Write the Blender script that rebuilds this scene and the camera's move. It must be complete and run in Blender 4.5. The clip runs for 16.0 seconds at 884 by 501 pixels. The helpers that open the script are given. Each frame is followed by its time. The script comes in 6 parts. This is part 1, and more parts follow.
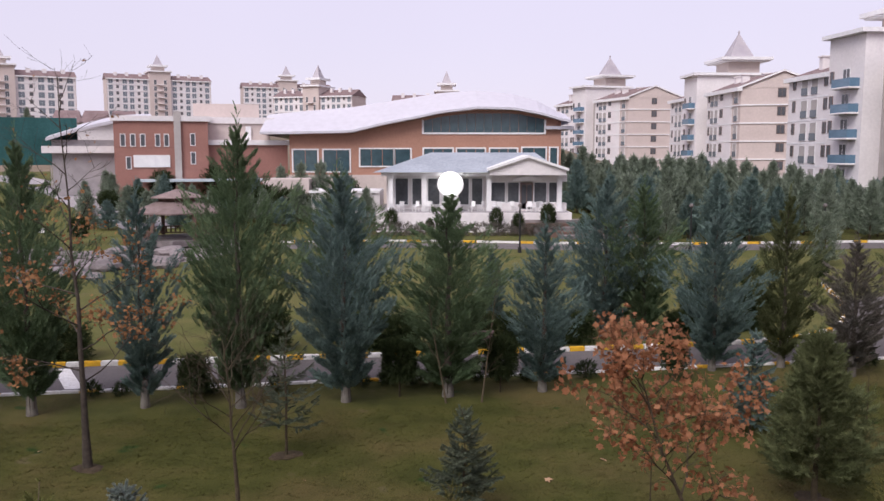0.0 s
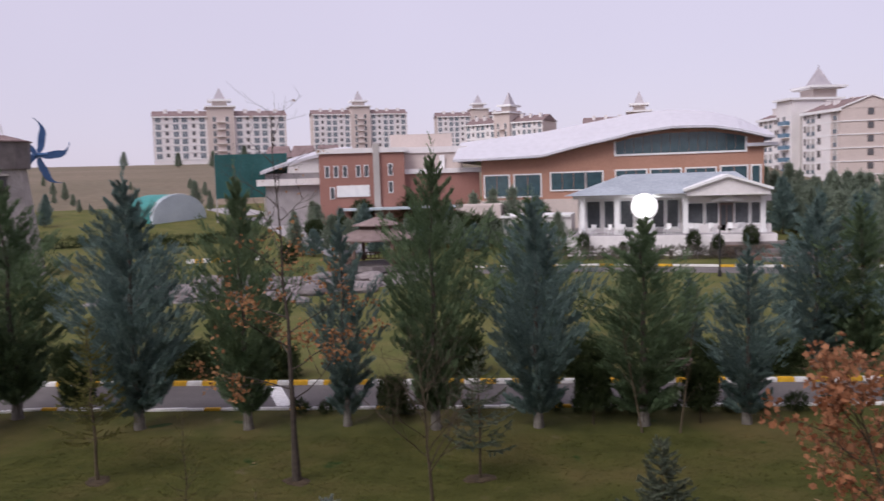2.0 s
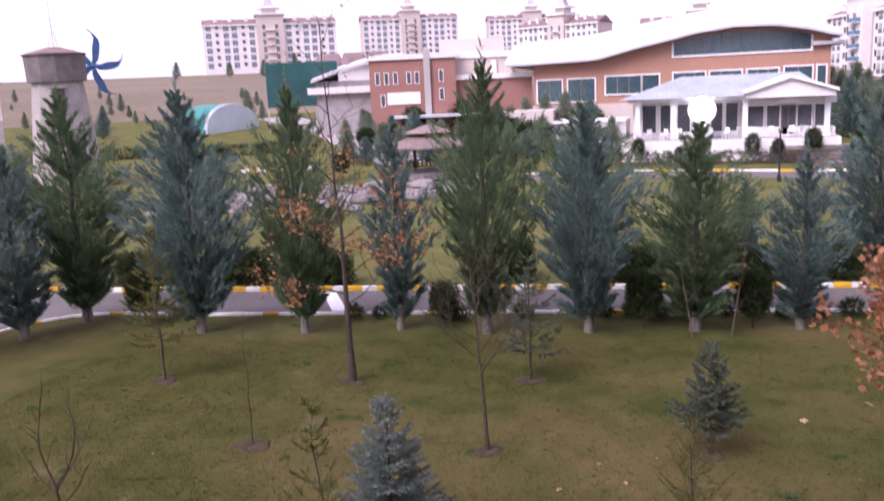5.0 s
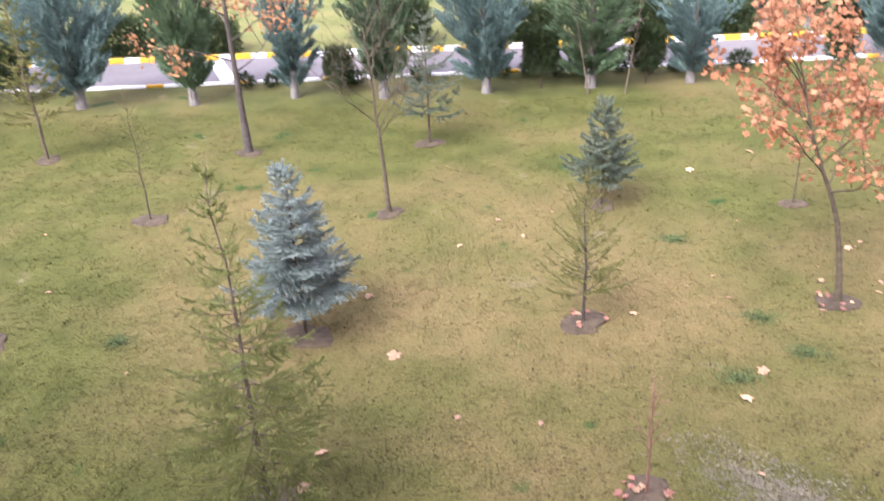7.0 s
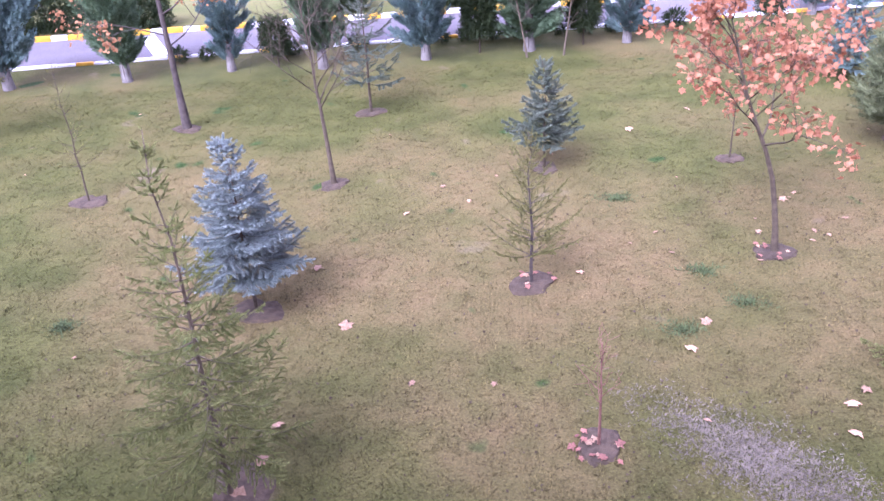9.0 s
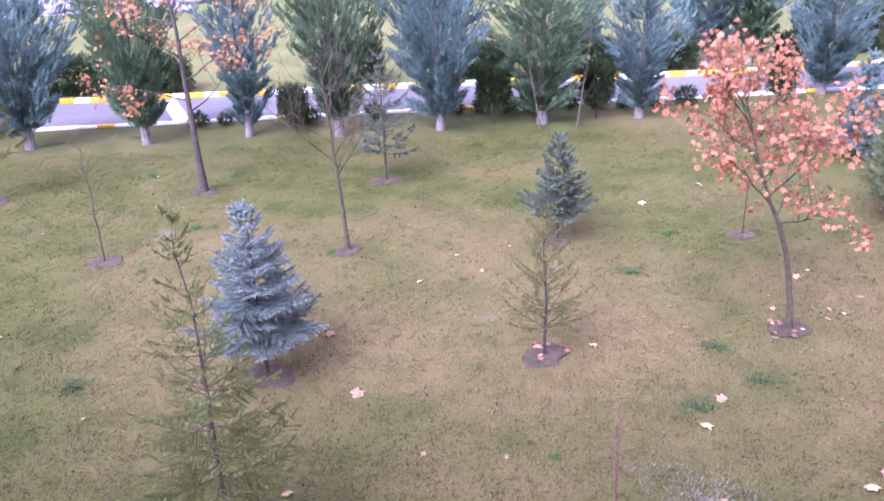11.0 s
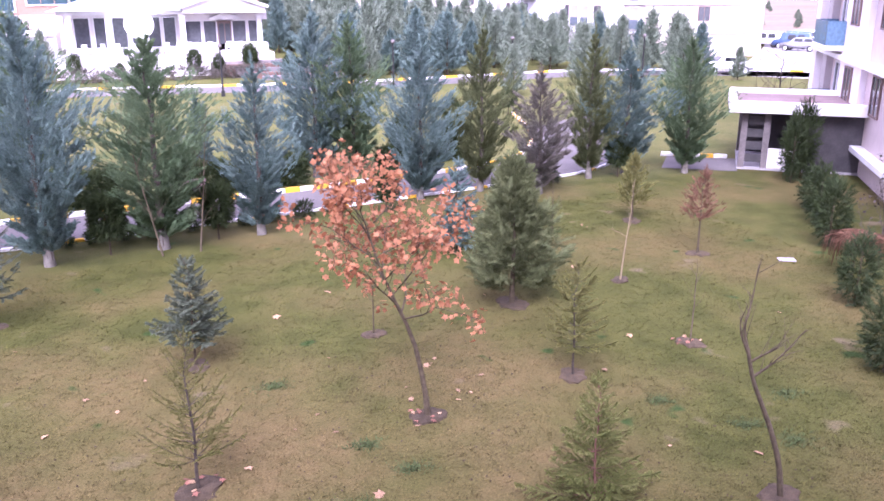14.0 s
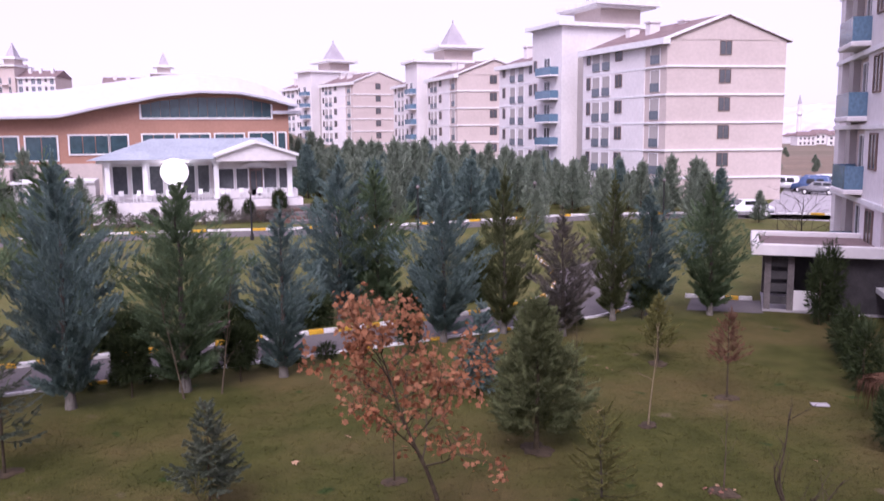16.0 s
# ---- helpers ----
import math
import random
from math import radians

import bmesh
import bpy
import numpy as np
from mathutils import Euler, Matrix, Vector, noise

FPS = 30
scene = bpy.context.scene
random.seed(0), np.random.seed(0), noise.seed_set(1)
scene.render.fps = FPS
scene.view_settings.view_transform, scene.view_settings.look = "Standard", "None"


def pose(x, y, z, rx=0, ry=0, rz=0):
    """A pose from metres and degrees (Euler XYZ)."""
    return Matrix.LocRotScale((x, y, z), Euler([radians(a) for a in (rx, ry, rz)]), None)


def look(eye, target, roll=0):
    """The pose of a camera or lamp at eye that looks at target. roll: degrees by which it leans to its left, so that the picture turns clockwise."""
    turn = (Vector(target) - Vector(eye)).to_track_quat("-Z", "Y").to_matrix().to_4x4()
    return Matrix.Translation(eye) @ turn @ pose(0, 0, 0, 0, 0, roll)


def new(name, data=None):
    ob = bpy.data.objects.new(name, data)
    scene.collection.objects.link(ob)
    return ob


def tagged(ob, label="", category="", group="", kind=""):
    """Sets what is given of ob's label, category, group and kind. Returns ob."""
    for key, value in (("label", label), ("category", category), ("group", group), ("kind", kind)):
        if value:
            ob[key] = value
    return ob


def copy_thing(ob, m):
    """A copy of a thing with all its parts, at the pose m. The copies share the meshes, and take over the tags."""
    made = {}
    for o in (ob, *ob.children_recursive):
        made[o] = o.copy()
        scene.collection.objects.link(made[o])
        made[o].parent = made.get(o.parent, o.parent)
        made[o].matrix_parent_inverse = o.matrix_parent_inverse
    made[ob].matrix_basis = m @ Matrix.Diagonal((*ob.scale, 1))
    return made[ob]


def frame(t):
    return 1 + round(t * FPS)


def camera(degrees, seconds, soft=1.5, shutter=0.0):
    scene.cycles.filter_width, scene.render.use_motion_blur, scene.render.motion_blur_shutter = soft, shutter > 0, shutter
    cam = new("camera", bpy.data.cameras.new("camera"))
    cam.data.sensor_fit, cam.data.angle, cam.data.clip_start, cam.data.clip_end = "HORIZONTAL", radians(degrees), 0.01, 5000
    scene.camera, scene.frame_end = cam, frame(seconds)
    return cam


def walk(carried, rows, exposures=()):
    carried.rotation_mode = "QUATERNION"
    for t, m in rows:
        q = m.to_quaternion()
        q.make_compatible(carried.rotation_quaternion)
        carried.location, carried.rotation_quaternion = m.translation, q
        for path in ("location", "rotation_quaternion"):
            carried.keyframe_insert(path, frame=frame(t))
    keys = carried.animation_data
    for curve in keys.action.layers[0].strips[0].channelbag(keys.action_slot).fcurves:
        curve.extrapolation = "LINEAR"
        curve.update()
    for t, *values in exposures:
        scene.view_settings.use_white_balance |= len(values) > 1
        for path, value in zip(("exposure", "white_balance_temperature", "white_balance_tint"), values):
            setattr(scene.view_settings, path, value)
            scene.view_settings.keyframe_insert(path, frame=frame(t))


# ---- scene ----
cam = camera(55.8, 16.0, soft=1.5, shutter=0.65)
PATH = [
    (0, pose(0.027, 0.102, 7.042, 83.27, -0.03, 0.00)),
    (0.5, pose(0.028, 0.094, 7.048, 83.58, -0.02, 1.21)),
    (1, pose(0.023, 0.069, 7.076, 84.35, 0.44, 5.42)),
    (1.5, pose(0.039, 0.055, 7.075, 84.70, 1.32, 9.44)),
    (2, pose(0.034, 0.057, 7.065, 85.13, 1.76, 12.98)),
    (2.5, pose(0.048, 0.059, 7.058, 85.49, 2.10, 15.72)),
    (3, pose(0.047, 0.071, 7.064, 85.79, 2.45, 17.90)),
    (5.5, pose(0.099, -0.034, 7.024, 74.92, 2.37, 15.28)),
    (6, pose(0.097, -0.038, 6.994, 70.34, 2.52, 13.00)),
    (6.5, pose(0.078, -0.008, 6.926, 66.57, 2.78, 11.10)),
    (7, pose(0.070, 0.098, 6.883, 62.87, 2.64, 9.21)),
    (7.5, pose(0.083, 0.046, 6.869, 61.24, 2.65, 7.24)),
    (8, pose(0.096, 0.040, 6.868, 59.72, 3.18, 5.22)),
    (8.5, pose(0.090, 0.038, 6.874, 60.01, 3.36, 4.65)),
    (11, pose(-0.039, 0.010, 6.944, 65.13, 2.18, 5.85)),
    (11.5, pose(-0.072, 0.003, 6.964, 67.14, 2.54, -5.77)),
    (12, pose(-0.058, -0.028, 7.013, 69.13, 1.99, -14.93)),
    (12.5, pose(-0.089, -0.059, 7.004, 69.83, 1.44, -16.79)),
    (13, pose(-0.094, -0.057, 6.995, 70.62, 0.94, -18.18)),
    (13.5, pose(-0.108, -0.079, 6.997, 71.51, 0.56, -19.26)),
    (14, pose(-0.113, -0.088, 7.013, 72.48, 0.17, -20.03)),
    (14.5, pose(-0.071, -0.082, 7.007, 73.66, -0.35, -20.36)),
    (15, pose(-0.084, -0.081, 7.021, 77.25, -0.64, -19.02)),
    (15.5, pose(-0.073, -0.101, 7.041, 80.00, -0.05, -18.54)),
    (16, pose(-0.061, -0.090, 7.037, 82.17, 0.50, -18.38)),
]
EXPOSURES = [(0.0, 0.12, 6450, 15), (1.5, -0.05, 6420, 15), (3.0, -0.10, 6330, 17), (3.2, -0.10, 6330, 17), (5.3, 1.10, 6150, 31), (6.0, 1.95, 6180, 21), (6.5, 2.28, 6150, 15), (7.0, 2.5, 5950, 17), (7.5, 2.5, 5600, 22), (8.0, 2.5, 5300, 29), (8.5, 2.52, 5080, 41), (10.8, 2.42, 5050, 42), (12.0, 2.38, 5080, 42), (14.0, 2.08, 5550, 38), (15.0, 1.33, 5850, 35), (16.0, 0.48, 6000, 35)]
walk(cam, PATH, EXPOSURES)

# ---- sky and light: a flat, bright overcast ----
world = bpy.data.worlds.new("sky")
scene.world = world
world.use_nodes = True
wn, wl = world.node_tree.nodes, world.node_tree.links
wn.clear()
w_out = wn.new("ShaderNodeOutputWorld")
w_bg = wn.new("ShaderNodeBackground")
w_sky = wn.new("ShaderNodeTexSky")
w_sky.sky_type = "NISHITA"
w_sky.sun_disc = False
w_sky.sun_elevation, w_sky.sun_rotation = radians(38), radians(200)
w_scale = wn.new("ShaderNodeVectorMath")
w_scale.operation = "SCALE"
w_scale.inputs["Scale"].default_value = 0.02
w_tc = wn.new("ShaderNodeTexCoord")
w_sep = wn.new("ShaderNodeSeparateXYZ")
w_ramp = wn.new("ShaderNodeValToRGB")
w_ramp.color_ramp.elements[0].position, w_ramp.color_ramp.elements[0].color = 0.0, (0.735, 0.675, 0.81, 1)
w_ramp.color_ramp.elements[1].position, w_ramp.color_ramp.elements[1].color = 0.45, (0.775, 0.722, 0.865, 1)
w_noise = wn.new("ShaderNodeTexNoise")
w_noise.inputs["Scale"].default_value, w_noise.inputs["Detail"].default_value = 1.6, 4
w_nr = wn.new("ShaderNodeMapRange")
w_nr.inputs["To Min"].default_value, w_nr.inputs["To Max"].default_value = 0.90, 1.10
w_mul = wn.new("ShaderNodeVectorMath")
w_mul.operation = "SCALE"
w_add = wn.new("ShaderNodeVectorMath")
w_add.operation = "ADD"
wl.new(w_tc.outputs["Generated"], w_sep.inputs[0])
wl.new(w_sep.outputs["Z"], w_ramp.inputs[0])
wl.new(w_tc.outputs["Generated"], w_noise.inputs["Vector"])
wl.new(w_noise.outputs["Fac"], w_nr.inputs["Value"])
wl.new(w_ramp.outputs["Color"], w_mul.inputs[0])
wl.new(w_nr.outputs["Result"], w_mul.inputs["Scale"])
wl.new(w_sky.outputs["Color"], w_scale.inputs[0])
wl.new(w_mul.outputs[0], w_add.inputs[0])
wl.new(w_scale.outputs[0], w_add.inputs[1])
wl.new(w_add.outputs[0], w_bg.inputs["Color"])
w_bg.inputs["Strength"].default_value = 0.88
wl.new(w_bg.outputs[0], w_out.inputs[0])

sun = new("sun", bpy.data.lights.new("sun", "SUN"))
sun.data.energy, sun.data.angle, sun.data.color = 2.9, radians(36), (1.0, 0.97, 0.93)
sun.matrix_world = look((-55, -70, 125), (0, 30, 0))


# ---- materials ----
def mat(name, c1, c2, scale=3.0, rough=0.8, metal=0.0, bump=0.0, bump_scale=40.0, fine=None, vary=0.0, island=False, spec=0.3, detail=5.0, grain=0.18, thin=0.0):
    """A procedural surface: two colours mixed by a broad noise, a fine grain, a bump, and a shift of value from piece to piece."""
    m = bpy.data.materials.new(name)
    m.use_nodes = True
    n, k = m.node_tree.nodes, m.node_tree.links
    b = n["Principled BSDF"]
    tc = n.new("ShaderNodeTexCoord")
    no = n.new("ShaderNodeTexNoise")
    no.inputs["Scale"].default_value, no.inputs["Detail"].default_value = scale, detail
    k.new(tc.outputs["Object"], no.inputs["Vector"])
    mr = n.new("ShaderNodeMapRange")
    mr.inputs["From Min"].default_value, mr.inputs["From Max"].default_value = 0.35, 0.65
    k.new(no.outputs["Fac"], mr.inputs["Value"])
    mx = n.new("ShaderNodeMix")
    mx.data_type = "RGBA"
    mx.inputs["A"].default_value, mx.inputs["B"].default_value = (*c1, 1), (*c2, 1)
    k.new(mr.outputs["Result"], mx.inputs["Factor"])
    col = mx.outputs["Result"]
    f2 = n.new("ShaderNodeTexNoise")
    f2.inputs["Scale"].default_value, f2.inputs["Detail"].default_value = fine or scale * 12, 3
    k.new(tc.outputs["Object"], f2.inputs["Vector"])
    r2 = n.new("ShaderNodeMapRange")
    r2.inputs["From Min"].default_value, r2.inputs["From Max"].default_value = 0.3, 0.7
    r2.inputs["To Min"].default_value, r2.inputs["To Max"].default_value = 1 - grain, 1 + grain
    k.new(f2.outputs["Fac"], r2.inputs["Value"])
    s2 = n.new("ShaderNodeVectorMath")
    s2.operation = "SCALE"
    k.new(col, s2.inputs[0])
    k.new(r2.outputs["Result"], s2.inputs["Scale"])
    col = s2.outputs[0]
    if vary:
        src = n.new("ShaderNodeNewGeometry").outputs["Random Per Island"] if island else n.new("ShaderNodeObjectInfo").outputs["Random"]
        r3 = n.new("ShaderNodeMapRange")
        r3.inputs["To Min"].default_value, r3.inputs["To Max"].default_value = 1 - vary, 1 + vary
        k.new(src, r3.inputs["Value"])
        s3 = n.new("ShaderNodeVectorMath")
        s3.operation = "SCALE"
        k.new(col, s3.inputs[0])
        k.new(r3.outputs["Result"], s3.inputs["Scale"])
        col = s3.outputs[0]
    k.new(col, b.inputs["Base Color"])
    b.inputs["Roughness"].default_value, b.inputs["Metallic"].default_value = rough, metal
    b.inputs["Specular IOR Level"].default_value = spec
    if bump:
        bn = n.new("ShaderNodeTexNoise")
        bn.inputs["Scale"].default_value, bn.inputs["Detail"].default_value = bump_scale, 4
        k.new(tc.outputs["Object"], bn.inputs["Vector"])
        bu = n.new("ShaderNodeBump")
        bu.inputs["Strength"].default_value, bu.inputs["Distance"].default_value = bump, 0.02
        k.new(bn.outputs["Fac"], bu.inputs["Height"])
        k.new(bu.outputs[0], b.inputs["Normal"])
    if thin:
        tr = n.new("ShaderNodeBsdfTranslucent")
        k.new(col, tr.inputs["Color"])
        ms = n.new("ShaderNodeMixShader")
        ms.inputs[0].default_value = thin
        k.new(b.outputs[0], ms.inputs[1])
        k.new(tr.outputs[0], ms.inputs[2])
        k.new(ms.outputs[0], n["Material Output"].inputs["Surface"])
    return m


def lawn_material(name="winter_lawn", vary=0.0):
    """Winter lawn: green and straw patches at several sizes, blade-sized grain and relief."""
    m = bpy.data.materials.new(name)
    m.use_nodes = True
    n, k = m.node_tree.nodes, m.node_tree.links
    b = n["Principled BSDF"]
    tc = n.new("ShaderNodeTexCoord")

    def noi(scale, detail, lo, hi, rough=0.55):
        x = n.new("ShaderNodeTexNoise")
        x.inputs["Scale"].default_value, x.inputs["Detail"].default_value, x.inputs["Roughness"].default_value = scale, detail, rough
        k.new(tc.outputs["Object"], x.inputs["Vector"])
        r = n.new("ShaderNodeMapRange")
        r.inputs["From Min"].default_value, r.inputs["From Max"].default_value = lo, hi
        k.new(x.outputs["Fac"], r.inputs["Value"])
        return r.outputs["Result"]

    def mixc(fac, a, bcol):
        x = n.new("ShaderNodeMix")
        x.data_type = "RGBA"
        k.new(fac, x.inputs["Factor"])
        for sock, val in ((x.inputs["A"], a), (x.inputs["B"], bcol)):
            if isinstance(val, tuple):
                sock.default_value = (*val, 1)
            else:
                k.new(val, sock)
        return x.outputs["Result"]

    # the straw lies mostly in a broad band across the middle of the lawn
    squash = n.new("ShaderNodeVectorMath")
    squash.operation = "MULTIPLY"
    squash.inputs[1].default_value = (0.72, 1.0, 0.0)
    k.new(tc.outputs["Object"], squash.inputs[0])
    away = n.new("ShaderNodeVectorMath")
    away.operation = "DISTANCE"
    away.inputs[1].default_value = (-0.2, 11.6, 0.0)
    k.new(squash.outputs[0], away.inputs[0])
    band = n.new("ShaderNodeMapRange")
    band.inputs["From Min"].default_value, band.inputs["From Max"].default_value = 1.0, 6.5
    band.inputs["To Min"].default_value, band.inputs["To Max"].default_value = 0.36, -0.32
    k.new(away.outputs["Value"], band.inputs["Value"])
    dry = n.new("ShaderNodeMath")
    dry.use_clamp = True
    k.new(noi(0.24, 5, 0.36, 0.64), dry.inputs[0])
    k.new(band.outputs["Result"], dry.inputs[1])
    green = mixc(noi(1.1, 4, 0.35, 0.65), (0.046, 0.0505, 0.0125), (0.071, 0.0715, 0.0195))
    straw = mixc(noi(2.3, 4, 0.35, 0.65), (0.122, 0.091, 0.038), (0.099, 0.079, 0.0305))
    base = mixc(dry.outputs[0], green, straw)
    # beyond the drive the grass is fresher
    apart = n.new("ShaderNodeSeparateXYZ")
    k.new(tc.outputs["Object"], apart.inputs[0])
    beyond = n.new("ShaderNodeMapRange")
    beyond.inputs["From Min"].default_value, beyond.inputs["From Max"].default_value = 26.5, 30.0
    k.new(apart.outputs["Y"], beyond.inputs["Value"])
    base = mixc(beyond.outputs["Result"], base, mixc(noi(0.5, 4, 0.35, 0.65), (0.082, 0.090, 0.026), (0.120, 0.112, 0.040)))
    pale = mixc(noi(0.55, 3, 0.66, 0.74), base, (0.128, 0.104, 0.062))
    tuft = mixc(noi(0.9, 2, 0.68, 0.72), pale, (0.030, 0.052, 0.013))
    grain = n.new("ShaderNodeMapRange")
    gx = n.new("ShaderNodeTexNoise")
    gx.inputs["Scale"].default_value, gx.inputs["Detail"].default_value, gx.inputs["Roughness"].default_value = 26, 8, 0.78
    k.new(tc.outputs["Object"], gx.inputs["Vector"])
    grain.inputs["From Min"].default_value, grain.inputs["From Max"].default_value = 0.3, 0.7
    grain.inputs["To Min"].default_value, grain.inputs["To Max"].default_value = 0.48, 1.52
    k.new(gx.outputs["Fac"], grain.inputs["Value"])
    sc = n.new("ShaderNodeVectorMath")
    sc.operation = "SCALE"
    k.new(tuft, sc.inputs[0])
    k.new(grain.outputs["Result"], sc.inputs["Scale"])
    col = sc.outputs[0]
    if vary:
        each = n.new("ShaderNodeMapRange")
        each.inputs["To Min"].default_value, each.inputs["To Max"].default_value = 1 - vary, 1 + vary
        k.new(n.new("ShaderNodeNewGeometry").outputs["Random Per Island"], each.inputs["Value"])
        sv = n.new("ShaderNodeVectorMath")
        sv.operation = "SCALE"
        k.new(col, sv.inputs[0])
        k.new(each.outputs["Result"], sv.inputs["Scale"])
        col = sv.outputs[0]
    k.new(col, b.inputs["Base Color"])
    b.inputs["Roughness"].default_value, b.inputs["Specular IOR Level"].default_value = 0.95, 0.1
    bu = n.new("ShaderNodeBump")
    bu.inputs["Strength"].default_value, bu.inputs["Distance"].default_value = 0.7, 0.04
    k.new(gx.outputs["Fac"], bu.inputs["Height"])
    k.new(bu.outputs[0], b.inputs["Normal"])
    return m


LAWN = lawn_material()
BLADES = lawn_material("lawn_blades", 0.5)
ASPHALT = mat("asphalt", (0.100, 0.088, 0.086), (0.135, 0.120, 0.118), 0.5, 0.88, bump=0.3, bump_scale=60, fine=30)
CONCRETE = mat("concrete", (0.30, 0.28, 0.29), (0.37, 0.345, 0.355), 0.8, 0.85, bump=0.2, grain=0.05)
PAVER = mat("paving_stone", (0.15, 0.130, 0.128), (0.22, 0.192, 0.19), 1.2, 0.8, bump=0.4, bump_scale=15, vary=0.25)
KERB_W = mat("kerb_white_paint", (0.78, 0.77, 0.76), (0.64, 0.62, 0.60), 6, 0.7, bump=0.2, vary=0.08)
KERB_Y = mat("kerb_yellow_paint", (0.72, 0.42, 0.03), (0.58, 0.33, 0.03), 6, 0.7, bump=0.2, vary=0.12)
SOIL = mat("mulch_soil", (0.036, 0.026, 0.015), (0.066, 0.047, 0.028), 9, 0.95, bump=0.8, bump_scale=30, vary=0.2)
BARK = mat("bark_grey_brown", (0.045, 0.034, 0.02), (0.078, 0.06, 0.037), 9, 0.9, bump=0.6, bump_scale=40)
BARK_PALE = mat("bark_whitewashed", (0.165, 0.15, 0.132), (0.105, 0.094, 0.08), 6, 0.9, bump=0.5, bump_scale=30)
BARK_DARK = mat("bark_dark", (0.040, 0.032, 0.026), (0.070, 0.056, 0.045), 9, 0.9, bump=0.6, bump_scale=40)
BARK_TAN = mat("bark_tan", (0.07, 0.054, 0.034), (0.11, 0.086, 0.054), 9, 0.9, bump=0.5, bump_scale=40)
BARK_RED = mat("bark_reddish", (0.120, 0.058, 0.042), (0.175, 0.090, 0.064), 9, 0.85)
TWIG = mat("twig_tan", (0.16, 0.125, 0.075), (0.22, 0.17, 0.10), 9, 0.85)
N_GREEN = mat("needles_dark_green", (0.088, 0.136, 0.07), (0.138, 0.19, 0.1), 1.2, 0.75, vary=0.32, island=True, spec=0.2, thin=0.40)
N_BLUE = mat("needles_blue_green", (0.098, 0.152, 0.134), (0.166, 0.23, 0.206), 1.4, 0.75, vary=0.30, island=True, spec=0.2, thin=0.40)
N_SILVER = mat("needles_silver_blue", (0.15, 0.186, 0.165), (0.245, 0.286, 0.256), 2.0, 0.75, vary=0.35, island=True, spec=0.2, thin=0.40)
N_OLIVE = mat("needles_olive", (0.085, 0.102, 0.044), (0.135, 0.15, 0.068), 2.0, 0.8, vary=0.30, island=True, spec=0.2, thin=0.40)
N_LARCH = mat("needles_larch", (0.118, 0.12, 0.036), (0.18, 0.17, 0.06), 2.0, 0.8, vary=0.35, island=True, spec=0.2, thin=0.40)
N_LARCH_D = mat("needles_larch_green", (0.122, 0.14, 0.04), (0.195, 0.205, 0.07), 2.0, 0.8, vary=0.35, island=True, spec=0.2, thin=0.40)
# far pines' needles, lightened in the colour to imitate haze
N_PINE_HAZED = mat("needles_far_pine_hazed", (0.16, 0.202, 0.145), (0.236, 0.278, 0.21), 0.6, 0.8, vary=0.30, island=True, spec=0.2, thin=0.40)
N_GREY = mat("needles_grey_green", (0.082, 0.104, 0.07), (0.14, 0.16, 0.112), 1.5, 0.8, vary=0.30, island=True, spec=0.2, thin=0.40)
N_BROWN = mat("needles_brown_green", (0.110, 0.106, 0.088), (0.180, 0.158, 0.136), 1.5, 0.8, vary=0.30, island=True, spec=0.2, thin=0.40)
N_RUST = mat("needles_rust", (0.2, 0.105, 0.066), (0.145, 0.082, 0.054), 2.0, 0.85, vary=0.35, island=True, spec=0.15, thin=0.40)
HEDGE = mat("hedge_leaves", (0.028, 0.043, 0.016), (0.052, 0.072, 0.026), 3.0, 0.7, vary=0.32, island=True, spec=0.25, thin=0.40)
L_ORANGE = mat("maple_leaves_orange", (0.275, 0.112, 0.052), (0.35, 0.168, 0.086), 1.5, 0.7, vary=0.32, island=True, spec=0.3, thin=0.40)
L_TAN = mat("oak_leaves_tan", (0.36, 0.19, 0.085), (0.26, 0.13, 0.06), 1.5, 0.75, vary=0.30, island=True, spec=0.2, thin=0.40)
L_RED = mat("fallen_leaves_reddish", (0.22, 0.098, 0.066), (0.15, 0.07, 0.05), 8, 0.8, vary=0.35, spec=0.2)
L_FALLEN = mat("fallen_leaves", (0.34, 0.225, 0.14), (0.23, 0.135, 0.075), 8, 0.8, vary=0.35, spec=0.2)
RENDER_W = mat("white_render", (0.74, 0.7, 0.7), (0.68, 0.645, 0.645), 0.25, 0.85, bump=0.1, grain=0.05)
RENDER_B = mat("beige_render", (0.555, 0.472, 0.44), (0.51, 0.432, 0.402), 0.25, 0.85, bump=0.1, grain=0.05)
RENDER_T = mat("taupe_render", (0.42, 0.385, 0.37), (0.37, 0.34, 0.325), 0.3, 0.85, grain=0.05)
TILE_ROOF = mat("red_brown_roof_tile", (0.165, 0.112, 0.110), (0.225, 0.160, 0.156), 1.0, 0.8, bump=0.5, bump_scale=4)
SPIRE = mat("spire_sheet", (0.34, 0.31, 0.34), (0.40, 0.365, 0.39), 0.6, 0.6, grain=0.05)
GLASS_D = mat("dark_window_glass", (0.07, 0.075, 0.085), (0.11, 0.115, 0.125), 0.4, 0.12, spec=0.6)
GLASS_T = mat("teal_balcony_glass", (0.08, 0.155, 0.23), (0.12, 0.21, 0.295), 0.5, 0.12, spec=0.6)
GLASS_G = mat("green_tinted_glass", (0.035, 0.07, 0.085), (0.06, 0.10, 0.115), 0.15, 0.1, spec=0.6)
FRAME_W = mat("white_frame", (0.78, 0.77, 0.77), (0.70, 0.69, 0.70), 2, 0.5, grain=0.05)
FRAME_D = mat("brown_frame", (0.15, 0.10, 0.085), (0.20, 0.14, 0.12), 2, 0.6)
